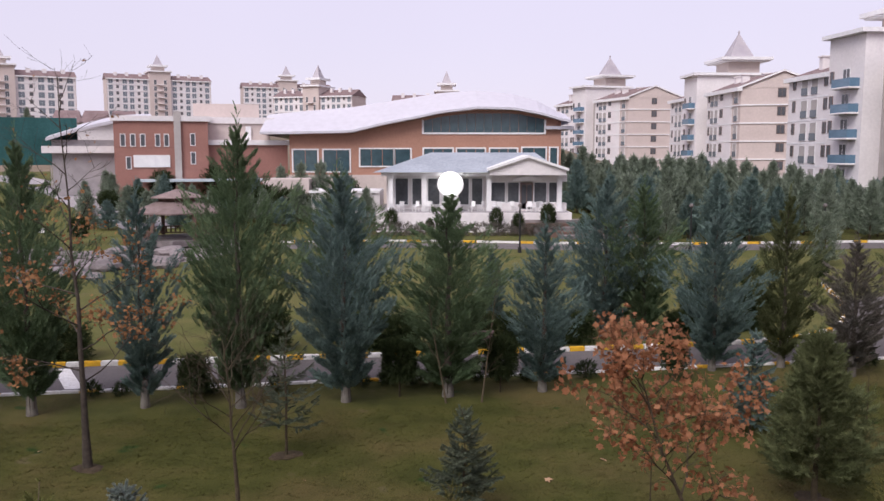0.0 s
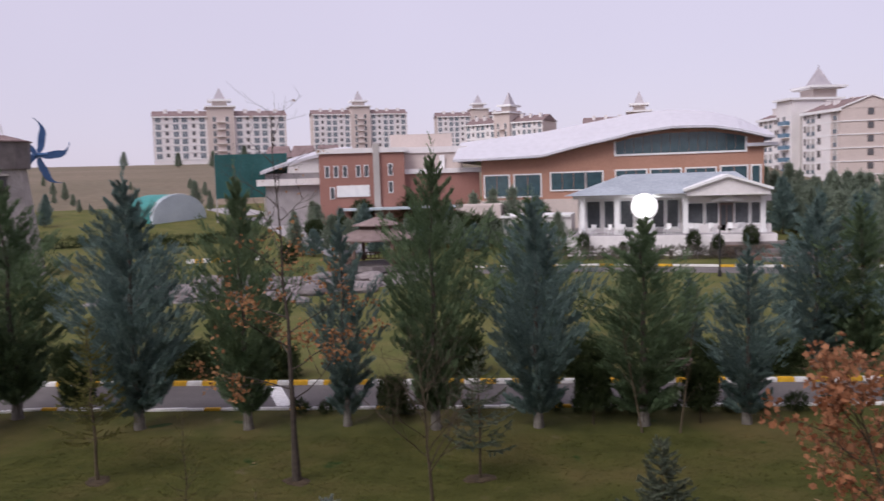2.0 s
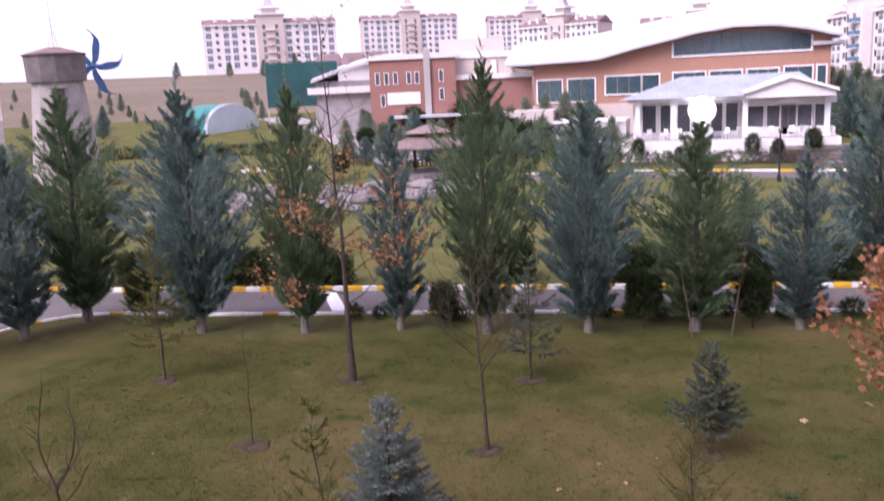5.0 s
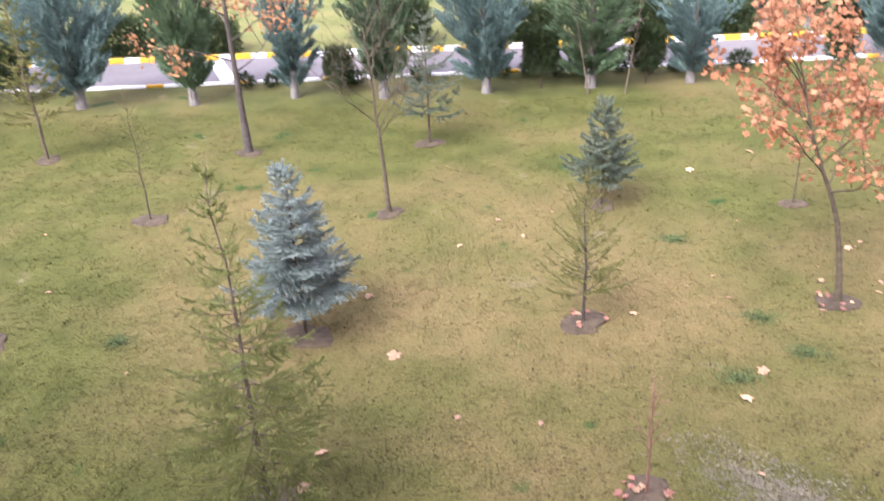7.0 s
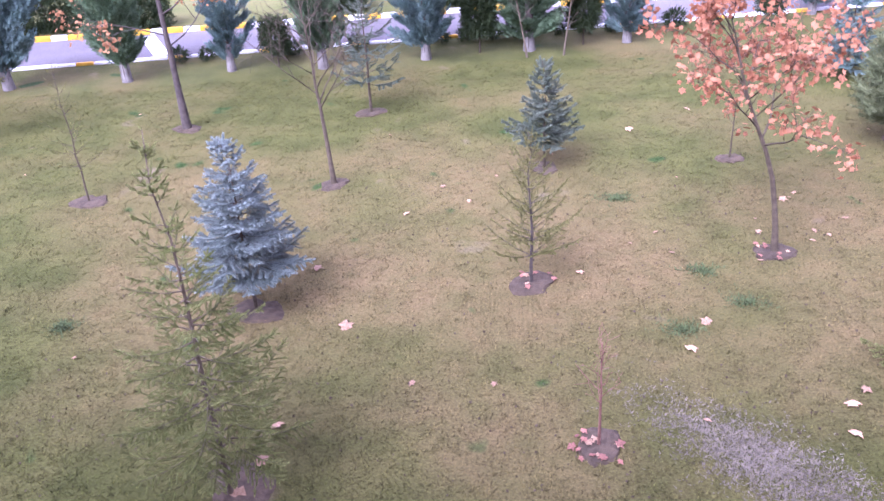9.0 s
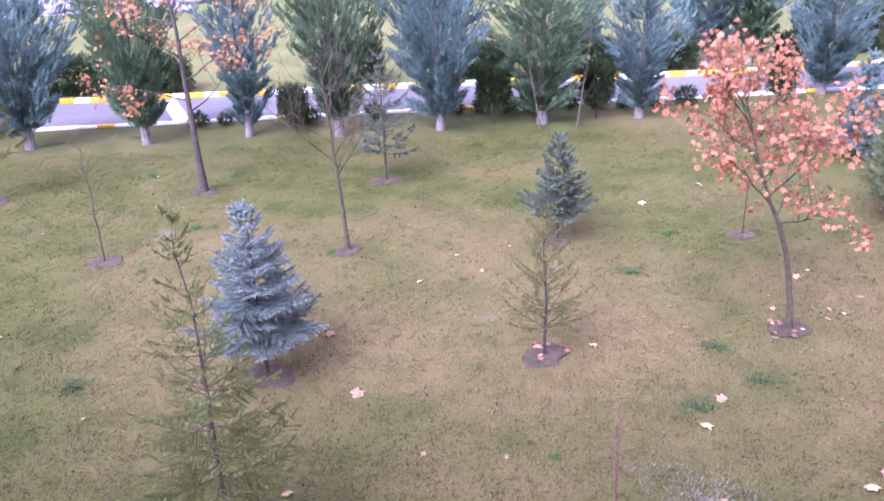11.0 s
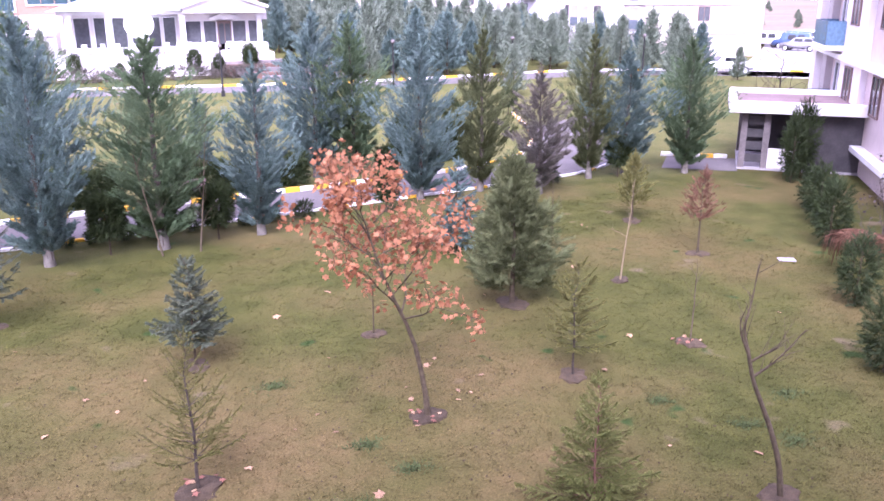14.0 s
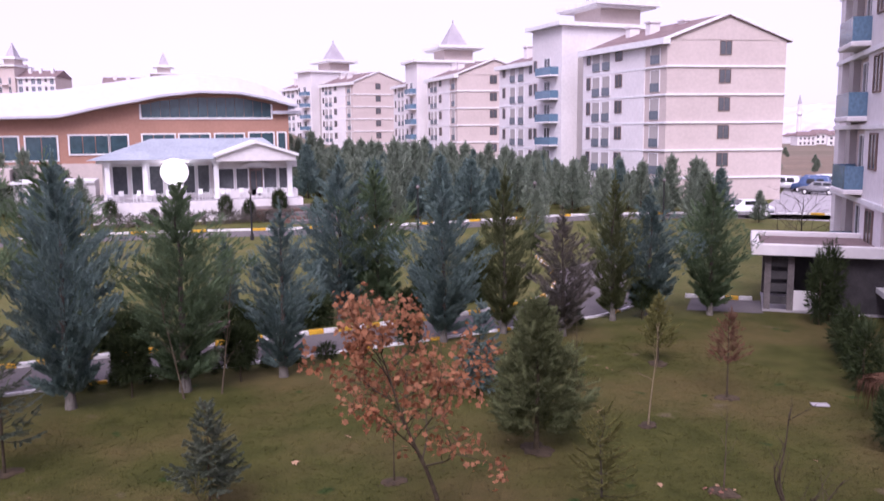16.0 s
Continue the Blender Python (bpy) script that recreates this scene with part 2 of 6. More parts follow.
METAL_ROOF = mat("white_metal_roof", (0.53, 0.515, 0.56), (0.5, 0.485, 0.53), 0.12, 0.45, spec=0.5, grain=0.05)
BRICK_L = mat("brick_far", (0.4, 0.218, 0.16), (0.365, 0.198, 0.145), 0.35, 0.9, bump=0.08, bump_scale=8, grain=0.06)
BRICK_R = mat("brick_wing", (0.315, 0.158, 0.13), (0.285, 0.142, 0.118), 0.35, 0.9, bump=0.08, bump_scale=8, grain=0.06)
PAV_ROOF = mat("grey_blue_roof", (0.33, 0.36, 0.40), (0.27, 0.30, 0.335), 0.5, 0.6, bump=0.3, bump_scale=6)
WOOD_D = mat("dark_timber", (0.10, 0.062, 0.048), (0.16, 0.10, 0.08), 3, 0.8, bump=0.4)
# balustrade glass, and the painted shade of the long houses' loggias
GLASS_L_SHADE = mat("grey_loggia_glass_and_shade", (0.13, 0.155, 0.18), (0.18, 0.205, 0.235), 0.5, 0.15, spec=0.5)
SHINGLE = mat("shingle_brown", (0.17, 0.125, 0.115), (0.235, 0.175, 0.165), 2, 0.85, bump=0.6, bump_scale=10, vary=0.15)
STONE = mat("tower_stone", (0.25, 0.225, 0.215), (0.34, 0.31, 0.295), 0.9, 0.9, bump=0.6, bump_scale=6, vary=0.15)
CABIN = mat("cabin_boards", (0.13, 0.114, 0.112), (0.175, 0.152, 0.15), 1.5, 0.85, bump=0.3)
PANEL_D = mat("dark_panel", (0.045, 0.042, 0.045), (0.070, 0.064, 0.066), 2, 0.6)
BLADE = mat("blue_painted_blade", (0.05, 0.115, 0.26), (0.07, 0.15, 0.32), 2, 0.5)
NET = mat("green_windbreak_net", (0.020, 0.075, 0.075), (0.03, 0.10, 0.10), 0.4, 0.9)
FOIL = mat("greenhouse_foil", (0.50, 0.56, 0.60), (0.42, 0.48, 0.53), 0.3, 0.5, grain=0.05)
FOIL_G = mat("greenhouse_green_cover", (0.03, 0.19, 0.18), (0.05, 0.24, 0.22), 0.4, 0.6)
# distance haze is put into the hills' own lavender colour
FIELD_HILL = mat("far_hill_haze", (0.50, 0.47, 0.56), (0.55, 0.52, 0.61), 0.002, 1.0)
CAR_W = mat("car_paint_white", (0.72, 0.72, 0.74), (0.66, 0.66, 0.68), 0.6, 0.25, spec=0.6)
CAR_B = mat("car_paint_blue", (0.06, 0.10, 0.22), (0.08, 0.13, 0.26), 0.6, 0.25, spec=0.6)
CAR_G = mat("car_paint_grey", (0.20, 0.20, 0.22), (0.25, 0.25, 0.27), 0.6, 0.25, spec=0.6)
RUBBER = mat("tyre_rubber", (0.02, 0.02, 0.02), (0.03, 0.03, 0.03), 6, 0.9)
PLASTIC_W = mat("white_plastic", (0.80, 0.79, 0.79), (0.72, 0.71, 0.71), 4, 0.5)
PLASTIC_G = mat("green_plastic", (0.05, 0.30, 0.15), (0.06, 0.36, 0.18), 4, 0.5)
TUFT = mat("lush_grass", (0.042, 0.058, 0.02), (0.06, 0.078, 0.028), 6, 0.9, vary=0.3, island=True, spec=0.15)
REED = mat("dry_reeds", (0.20, 0.145, 0.098), (0.14, 0.105, 0.075), 0.06, 0.95, bump=0.6, bump_scale=2)
STRAW = mat("dead_grass", (0.098, 0.084, 0.06), (0.13, 0.114, 0.083), 1.0, 0.95, vary=0.3, island=True, spec=0.1)

# emission for the added disc that imitates a light reflected in window glass
GLARE = bpy.data.materials.new("glare_glow")
GLARE.use_nodes = True
glare_n, glare_k = GLARE.node_tree.nodes, GLARE.node_tree.links
glare_b = glare_n["Principled BSDF"]
glare_b.inputs["Emission Color"].default_value = (1.0, 1.0, 0.97, 1)
# the glare's falloff is put into the emission: brightest at the disc's middle
glare_c, glare_d, glare_r = glare_n.new("ShaderNodeTexCoord"), glare_n.new("ShaderNodeVectorMath"), glare_n.new("ShaderNodeMapRange")
glare_d.operation = "LENGTH"
glare_r.interpolation_type = "SMOOTHSTEP"
glare_r.inputs["From Min"].default_value, glare_r.inputs["From Max"].default_value = 0.35, 1.22
glare_r.inputs["To Min"].default_value, glare_r.inputs["To Max"].default_value = 24.0, 0.25
glare_k.new(glare_c.outputs["Object"], glare_d.inputs[0])
glare_k.new(glare_d.outputs["Value"], glare_r.inputs["Value"])
glare_k.new(glare_r.outputs["Result"], glare_b.inputs["Emission Strength"])


# ---- building blocks of meshes ----
def mesh_obj(name, verts, faces, material, parent=None, smooth=False):
    me = bpy.data.meshes.new(name)
    me.from_pydata([tuple(v) for v in verts], [], [tuple(f) for f in faces])
    me.materials.append(material)
    if smooth:
        me.polygons.foreach_set("use_smooth", [True] * len(me.polygons))
    ob = new(name, me)
    if parent is not None:
        ob.parent = parent
    return ob


def part(name, bm, material, parent=None, label="", smooth=False):
    me = bpy.data.meshes.new(name)
    bm.normal_update()
    bm.to_mesh(me)
    bm.free()
    me.materials.append(material)
    if smooth:
        me.polygons.foreach_set("use_smooth", [True] * len(me.polygons))
    ob = new(name, me)
    if parent is not None:
        ob.parent = parent
    if label:
        tagged(ob, label=label)
    return ob


def thing(name, label, category, m=None, group="", kind=""):
    e = new(name)
    e.empty_display_size = 0.3
    if m is not None:
        e.matrix_basis = m
    return tagged(e, label, category, group, kind)


def box(bm, x0, x1, y0, y1, z0, z1, bevel=0.0):
    r = bmesh.ops.create_cube(bm, size=1.0, matrix=Matrix.LocRotScale(((x0 + x1) / 2, (y0 + y1) / 2, (z0 + z1) / 2), None, (x1 - x0, y1 - y0, z1 - z0)))
    if bevel:
        edges = list({e for v in r["verts"] for e in v.link_edges})
        bmesh.ops.bevel(bm, geom=edges, offset=bevel, segments=1, affect="EDGES")
    return bm


def boxes(*args, bevel=0.0):
    bm = bmesh.new()
    for a in args:
        box(bm, *a, bevel=bevel)
    return bm


def prism(pts, z0, z1):
    """An upright prism over a plan outline given anticlockwise."""
    bm = bmesh.new()
    lo = [bm.verts.new((x, y, z0)) for x, y in pts]
    hi = [bm.verts.new((x, y, z1)) for x, y in pts]
    bm.faces.new(lo[::-1])
    bm.faces.new(hi)
    n = len(pts)
    for i in range(n):
        bm.faces.new((lo[i], lo[(i + 1) % n], hi[(i + 1) % n], hi[i]))
    return bm


def cone(bm, r1, r2, z0, z1, seg=12, cx=0.0, cy=0.0):
    bmesh.ops.create_cone(bm, cap_ends=True, segments=seg, radius1=r1, radius2=r2, depth=z1 - z0, matrix=Matrix.Translation((cx, cy, (z0 + z1) / 2)))
    return bm


class Tubes:
    """Gathers tapered tubes into one mesh."""

    def __init__(self):
        self.v, self.f = [], []

    def add(self, pts, radii, sides=5):
        base = len(self.v)
        n = len(pts)
        for i, p in enumerate(pts):
            d = (pts[min(i + 1, n - 1)] - pts[max(i - 1, 0)]).normalized()
            a = d.orthogonal().normalized()
            b = d.cross(a)
            for s in range(sides):
                t = 2 * math.pi * s / sides
                self.v.append(p + (a * math.cos(t) + b * math.sin(t)) * radii[i])
        for i in range(n - 1):
            for s in range(sides):
                q = (s + 1) % sides
                self.f.append((base + i * sides + s, base + i * sides + q, base + (i + 1) * sides + q, base + (i + 1) * sides + s))
        self.f.append(tuple(base + (n - 1) * sides + s for s in range(sides)))

    def make(self, name, material, parent):
        return mesh_obj(name, self.v, self.f, material, parent, smooth=True)


def scatter_mesh(name, tv, tf, frames, material, parent):
    """One mesh with the small template (tv, tf) put at every 4x4 frame."""
    tv, tf, fr = np.asarray(tv, float), np.asarray(tf, int), np.asarray(frames, float)
    n, m = len(fr), len(tv)
    hv = np.c_[tv, np.ones(m)]
    v = np.einsum("nij,mj->nmi", fr[:, :3, :], hv).reshape(-1, 3)
    f = (tf[None] + (np.arange(n) * m)[:, None, None]).reshape(-1, tf.shape[1])
    me = bpy.data.meshes.new(name)
    me.vertices.add(len(v))
    me.vertices.foreach_set("co", v.ravel())
    me.loops.add(f.size)
    me.loops.foreach_set("vertex_index", f.ravel())
    me.polygons.add(len(f))
    me.polygons.foreach_set("loop_start", np.arange(0, f.size, f.shape[1]))
    me.update(calc_edges=True)
    me.materials.append(material)
    ob = new(name, me)
    if parent is not None:
        ob.parent = parent
    return ob


def frame_of(p, d, roll, sx, sl, sz=None):
    """A 4x4 array: template y along d, x across, scaled."""
    d = d.normalized()
    a = d.orthogonal().normalized()
    b = d.cross(a)
    x = a * math.cos(roll) + b * math.sin(roll)
    z = x.cross(d)
    sz = sx if sz is None else sz
    return [[x.x * sx, d.x * sl, z.x * sz, p.x], [x.y * sx, d.y * sl, z.y * sz, p.y], [x.z * sx, d.z * sl, z.z * sz, p.z], [0, 0, 0, 1]]


# ---- ground: one sheet to the horizon, rising to a hill behind the sports hall ----
def smooth(a, b, v):
    v = min(max((v - a) / (b - a), 0.0), 1.0)
    return v * v * (3 - 2 * v)


def ground_z(x, y):
    r = math.hypot(x, y)
    az = math.degrees(math.atan2(-x, y))
    rise = smooth(-18, -4, az) * (1 - smooth(70, 110, az))
    prof = np.interp(r, (0, 66, 76, 98, 115, 130, 200, 400, 800, 1600, 4500), (0, 0, 0.4, 1.1, 3.0, 4.3, 8.5, 17.5, 20, 10, 0))
    near = smooth(-28, 10, az) * 0.0
    return float(prof * rise + near)


FIELD = mat("dry_field", (0.120, 0.098, 0.062), (0.185, 0.142, 0.100), 0.02, 0.95, fine=0.6)
rings = [0, 3, 6, 10, 14, 18, 22, 26, 30, 36, 42, 50, 58, 64, 70, 76, 82, 88, 94, 98, 104, 110, 115, 122, 130, 145, 170, 200, 240, 290, 340, 400, 480, 600, 800, 1100, 1600, 2600, 4500]
SECT = 120
gv, gf = [(0.0, 0.0, 0.0)], []
for r in rings[1:]:
    for s in range(SECT):
        a = 2 * math.pi * s / SECT
        x, y = r * math.cos(a), r * math.sin(a)
        gv.append((x, y, ground_z(x, y)))
for s in range(SECT):
    gf.append((0, 1 + s, 1 + (s + 1) % SECT))
for i in range(len(rings) - 2):
    for s in range(SECT):
        p, q = 1 + i * SECT, 1 + (i + 1) * SECT
        gf.append((p + s, q + s, q + (s + 1) % SECT, p + (s + 1) % SECT))
ground = tagged(mesh_obj("ground", gv, gf, LAWN, smooth=True), "winter lawn, patchy green and straw, rising to dry fields", "ground", kind="structure")
ground.data.materials.append(FIELD)
for p in ground.data.polygons:
    c = p.center
    if math.hypot(c.x, c.y) > 128:
        p.material_index = 1


def strip(name, left, right, z, material, label, category):
    """A paved strip between two lines of plan points; it follows the ground."""
    v, f = [], []
    for (x0, y0), (x1, y1) in zip(left, right):
        v += [(x0, y0, ground_z(x0, y0) + z), (x1, y1, ground_z(x1, y1) + z)]
    for i in range(len(left) - 1):
        f.append((2 * i, 2 * i + 1, 2 * i + 3, 2 * i + 2))
    return tagged(mesh_obj(name, v, f, material), label, category, kind="structure")


def resample(pts, step):
    out, carry = [], 0.0
    for (x0, y0), (x1, y1) in zip(pts, pts[1:]):
        L = math.hypot(x1 - x0, y1 - y0)
        d = carry
        while d < L:
            out.append((x0 + (x1 - x0) * d / L, y0 + (y1 - y0) * d / L, math.atan2(y1 - y0, x1 - x0)))
            d += step
        carry = d - L
    return out


def rounded(pts, n=6):
    """A smooth line through plan points."""
    p = [np.array(q, float) for q in pts]
    p = [2 * p[0] - p[1]] + p + [2 * p[-1] - p[-2]]
    out = []
    for i in range(1, len(p) - 2):
        for k in range(n):
            t = k / n
            out.append(tuple(0.5 * ((2 * p[i]) + (p[i + 1] - p[i - 1]) * t + (2 * p[i - 1] - 5 * p[i] + 4 * p[i + 1] - p[i + 2]) * t * t + (3 * p[i] - p[i - 1] - 3 * p[i + 1] + p[i + 2]) * t ** 3)))
    return out + [tuple(p[-2])]


NEAR = rounded([(-23.5, 12.0), (-21.9, 17.5), (-20.0, 22.4), (-15.2, 23.3), (-7.8, 24.45), (-1.1, 25.45), (4.2, 26.2), (9.0, 27.0), (13.5, 27.8), (16.6, 28.6), (19.6, 31.0), (22.0, 35.0), (24.0, 42.0)])
FAR = rounded([(-27.5, 12.8), (-26.0, 18.2), (-24.4, 25.0), (-20.9, 25.85), (-14.9, 26.6), (-8.8, 27.45), (-1.2, 28.45), (4.7, 29.2), (9.0, 29.9), (12.6, 30.8), (15.4, 32.5), (17.4, 35.6), (18.8, 39.0), (20.3, 44.0)])
road = strip("road", NEAR, FAR[: len(NEAR)] if len(FAR) >= len(NEAR) else FAR, 0.012, ASPHALT, "wet grey asphalt drive between painted kerbs", "road")


def kerb_block(name, material):
    bm = boxes((-0.268, 0.268, -0.07, 0.07, -0.02, 0.17))
    bmesh.ops.bevel(bm, geom=[e for e in bm.edges if all(v.co.z > 0.1 for v in e.verts)], offset=0.025, segments=2, affect="EDGES")
    me = bpy.data.meshes.new(name)
    bm.to_mesh(me)
    bm.free()
    me.materials.append(material)
    return me


KB = (kerb_block("kerb_stone", KERB_W), kerb_block("kerb_stone", KERB_Y))


def kerb_line(pts, label, pattern, sink=0.0):
    k = thing("kerb", label, "kerb", kind="structure")
    for i, (x, y, a) in enumerate(resample(pts, 0.55)):
        o = new("kerb_stone", KB[pattern(i)])
        o.parent = k
        o.matrix_basis = pose(x, y, ground_z(x, y) - sink + random.uniform(-0.008, 0.008), 0, 0, math.degrees(a) + random.uniform(-1, 1))
    return k


kerb_line(FAR, "raised kerb stones painted yellow and white by turns", lambda i: i % 2)
kerb_line(NEAR, "raised kerb stones, mostly worn white with some yellow", lambda i: 1 if i % 5 == 3 else 0, 0.09)

# the white stop line across the drive
strip("road_marking", [(-11.2, 24.3), (-12.6, 26.6)], [(-10.7, 24.4), (-12.1, 26.7)], 0.018, KERB_W, "worn white painted line across the drive", "road marking")

# second drive in the middle distance, and the paths about the pavilion
R2N = rounded([(-12, 60.5), (-3, 61.5), (9, 60.0), (18, 59.5), (27, 60.5), (36, 61), (46, 57), (56, 50)])
R2F = rounded([(-12, 64.5), (-3, 65.5), (9, 64.0), (18, 63.5), (27, 64.5), (36, 65), (48, 61), (59, 53)])
strip("road", R2N, R2F, 0.012, ASPHALT, "second grey drive crossing the park", "road")
for line, lab in ((R2F, "yellow and white kerb along the second drive"),):
    bmk = bmesh.new()
    bmy = bmesh.new()
    for i, (x, y, a) in enumerate(resample(line, 1.1)):
        bmesh.ops.create_cube(bmy if i % 4 == 1 else bmk, size=1, matrix=pose(x, y, ground_z(x, y) + 0.08, 0, 0, math.degrees(a)) @ Matrix.Diagonal((1.09, 0.16, 0.2, 1)))
    kk = thing("kerb", lab, "kerb", kind="structure")
    part("white_stones", bmk, KERB_W, kk)
    part("yellow_stones", bmy, KERB_Y, kk)
strip("path", rounded([(-27, 71), (-33, 80), (-45, 96), (-60, 109)]), rounded([(-23, 73), (-28.5, 83), (-41, 99.5), (-57, 113)]), 0.012, CONCRETE, "pale concrete path climbing past the gazebo", "path")
strip("path", [(19.6, 28.1), (20.4, 27.55), (22.0, 26.45)], [(21.3, 30.2), (22.0, 29.7), (23.6, 28.6)], 0.012, ASPHALT, "short grey path to the entrance lodge", "path")
kerb_line([(21.3, 30.2), (22.0, 29.7), (23.5, 28.65)], "yellow and white kerb beside the lodge path", lambda i: i % 2)
strip("field", [(82, 108), (110, 150), (150, 205)], [(125, 98), (165, 135), (230, 190)], 0.02, REED, "brown field of dry reeds beyond the car park", "field")
strip("car_park", [(45.6, 58.0), (53, 64.5), (64.5, 76), (82, 95)], [(51, 52), (60, 59), (76, 74), (97, 92)], 0.012, CONCRETE, "pale grey car park", "car park")


# ---- trees ----
def sprig_template(n=8, wide=0.40, droop=0.10, seed=3, base=0.05):
    """A feathery twig of unit length along y: side shoots in pairs as slim triangles."""
    rr = random.Random(seed)
    v, f = [], []
    for i in range(n):
        y = 0.02 + 0.86 * i / n
        w = wide * (1 - 0.75 * i / n) * rr.uniform(0.8, 1.15)
        for side in (-1, 1):
            z = rr.uniform(-0.16, 0.16)
            b = len(v)
            v += [(0, y - base, 0), (0, y + base, 0.02), (side * w, y + 0.20 + rr.uniform(-0.03, 0.06), z - droop * w)]
            f.append((b, b + 1, b + 2))
    b = len(v)
    v += [(-0.06, 0.78, 0), (0.06, 0.78, 0), (0, 1.0, 0)]
    f.append((b, b + 1, b + 2))
    return v, f


SPRIG = sprig_template()
SPRIG_PLUME = sprig_template(9, 0.26, 0.06, 6, 0.055)
SPRIG_FAR = sprig_template(3, 0.42, 0.10, 4, 0.14)


def column_profile(s):
    """Narrow foot, broad shoulders near the middle, then a taper to a slim point."""
    low = 0.32 + 0.68 * smooth(0.0, 0.50, s)
    return low * (1 - max(0.0, (s - 0.44) / 0.57)) ** 1.05


def bushy_profile(s):
    return (1 - s) ** 0.72 * min(1.0, 0.7 + 3 * s)


def spruce_profile(s):
    return (1 - s) ** 0.85 * min(1.0, 0.6 + 4 * s)


def side_off(rr, k):
    return Vector((rr.gauss(0, k), rr.gauss(0, k), rr.gauss(0, k * 0.6)))


def conifer(name, label, H, R, needles, bark, seed, n=230, per=6, rise=48, profile=column_profile, clear=0.10, sprig=0.44, tmpl=SPRIG, category="conifer tree", group="", trunk_r=None, tiers=0, ragged=0.34, plume=0.30):
    rr = random.Random(seed)
    t = thing(name, label, category, group=group)
    tb = Tubes()
    tr = trunk_r or 0.016 * H
    tops = [Vector((rr.uniform(-0.02, 0.02) * H * (i / 6), rr.uniform(-0.02, 0.02) * H * (i / 6), H * 0.97 * i / 6)) for i in range(7)]
    tops[0].z = -0.05
    tb.add(tops, [tr * (1.15 - 1.1 * i / 6) if i else tr * 1.5 for i in range(7)], 7)

    def axis(z):
        k = min(max(z / (H * 0.97) * 6, 0), 5.999)
        i = int(k)
        return tops[i].lerp(tops[i + 1], k - i)

    frames = []
    az = rr.uniform(0, 6.28)
    for b in range(n):
        s = clear + (0.985 - clear) * ((b + rr.random()) / n) ** 0.92
        if tiers:
            s = clear + (0.985 - clear) * (round((s - clear) / (1 - clear) * tiers) / tiers) + rr.uniform(-0.012, 0.012)
            s = min(max(s, clear), 0.985)
        az += 2.39996 + rr.uniform(-0.4, 0.4)
        lobes = 1 + ragged * (math.sin(az * 3 + seed) * 0.5 + math.sin(s * 23 + az * 2 + seed * 1.7) * 0.5) + rr.uniform(-ragged, ragged) * 0.7
        u = (s - clear) / (1 - clear)
        L = max(R * profile(u) * lobes, (0.012 if plume < 0.2 else 0.03) * H)
        up = radians(rise + rr.uniform(-9, 9) + (12 if plume < 0.2 else 26) * u)
        d = Vector((math.cos(az) * math.cos(up), math.sin(az) * math.cos(up), math.sin(up)))
        reach = L / max(math.cos(up), 0.35)
        p0 = axis(H * s) - Vector((0, 0, 0.5 * reach * math.sin(up)))
        p0.z = max(p0.z, clear * H * 0.8)
        for j in range(per):
            q = 0.30 + 0.70 * (j + rr.random()) / per
            p = p0 + d * reach * q * 0.90 + side_off(rr, 0.05 * H * 0.35 if plume > 0.2 else 0.085 * reach * (1.15 - 0.75 * q))
            side = Vector((rr.gauss(0, 1), rr.gauss(0, 1), rr.gauss(0, 0.6)))
            dd = d + side * (plume + 0.16 * q) + Vector((0, 0, 0.12))
            size = sprig * rr.uniform(0.7, 1.25) * (1.05 - (0.72 if plume < 0.2 else 0.45) * u)
            frames.append(frame_of(p, dd, rr.uniform(0, 6.28), size * 0.9, size, size * 0.9))
    if plume < 0.2:
        for j in range(int(n * per * 0.26)):
            u = rr.random() ** 0.8
            a, q = rr.uniform(0, 6.28), 0.42 * R * profile(u) * rr.random() ** 0.5
            p = axis(H * (clear + (0.96 - clear) * u)) + Vector((q * math.cos(a), q * math.sin(a), 0))
            size = sprig * rr.uniform(0.8, 1.2) * (1.0 - 0.65 * u)
            frames.append(frame_of(p, Vector((math.cos(a), math.sin(a), 1.0)), rr.uniform(0, 6.28), size, size, size))
    for j in range(10):
        frames.append(frame_of(axis(H * 0.93) + Vector((0, 0, 0.012 * H * j)), Vector((rr.gauss(0, 0.3), rr.gauss(0, 0.3), 1)), rr.uniform(0, 6), sprig * 0.5, sprig * 0.8))
    if bark is BARK_PALE:
        tb.make("trunk", BARK_DARK, t)
        foot = Tubes()
        foot.add([Vector((0, 0, -0.05)), axis(0.32), axis(0.72)], [tr * 1.62, tr * 1.36, tr * 1.22], 9)
        foot.make("whitewash", bark, t)
    else:
        tb.make("trunk", bark, t)
    scatter_mesh("crown", tmpl[0], tmpl[1], frames, needles, t)
    return t


def brush_template(stations=6, ring=5, reach=0.27, seed=8):
    """A needled shoot of unit length along y, like a bottle brush."""
    rr = random.Random(seed)
    v, f = [], []
    for i in range(stations):
        y = (i + 0.3) / stations * 0.92
        for j in range(ring):
            a = 2 * math.pi * (j + 0.5 * (i % 2) + rr.uniform(-0.2, 0.2)) / ring
            c, d = math.cos(a), math.sin(a)
            r = reach * rr.uniform(0.75, 1.2)
            b = len(v)
            v += [(-d * 0.055, y, c * 0.055), (d * 0.055, y + 0.06, -c * 0.055), (c * r, y + 0.20, d * r)]
            f.append((b, b + 1, b + 2))
    return v, f


BRUSH = brush_template()


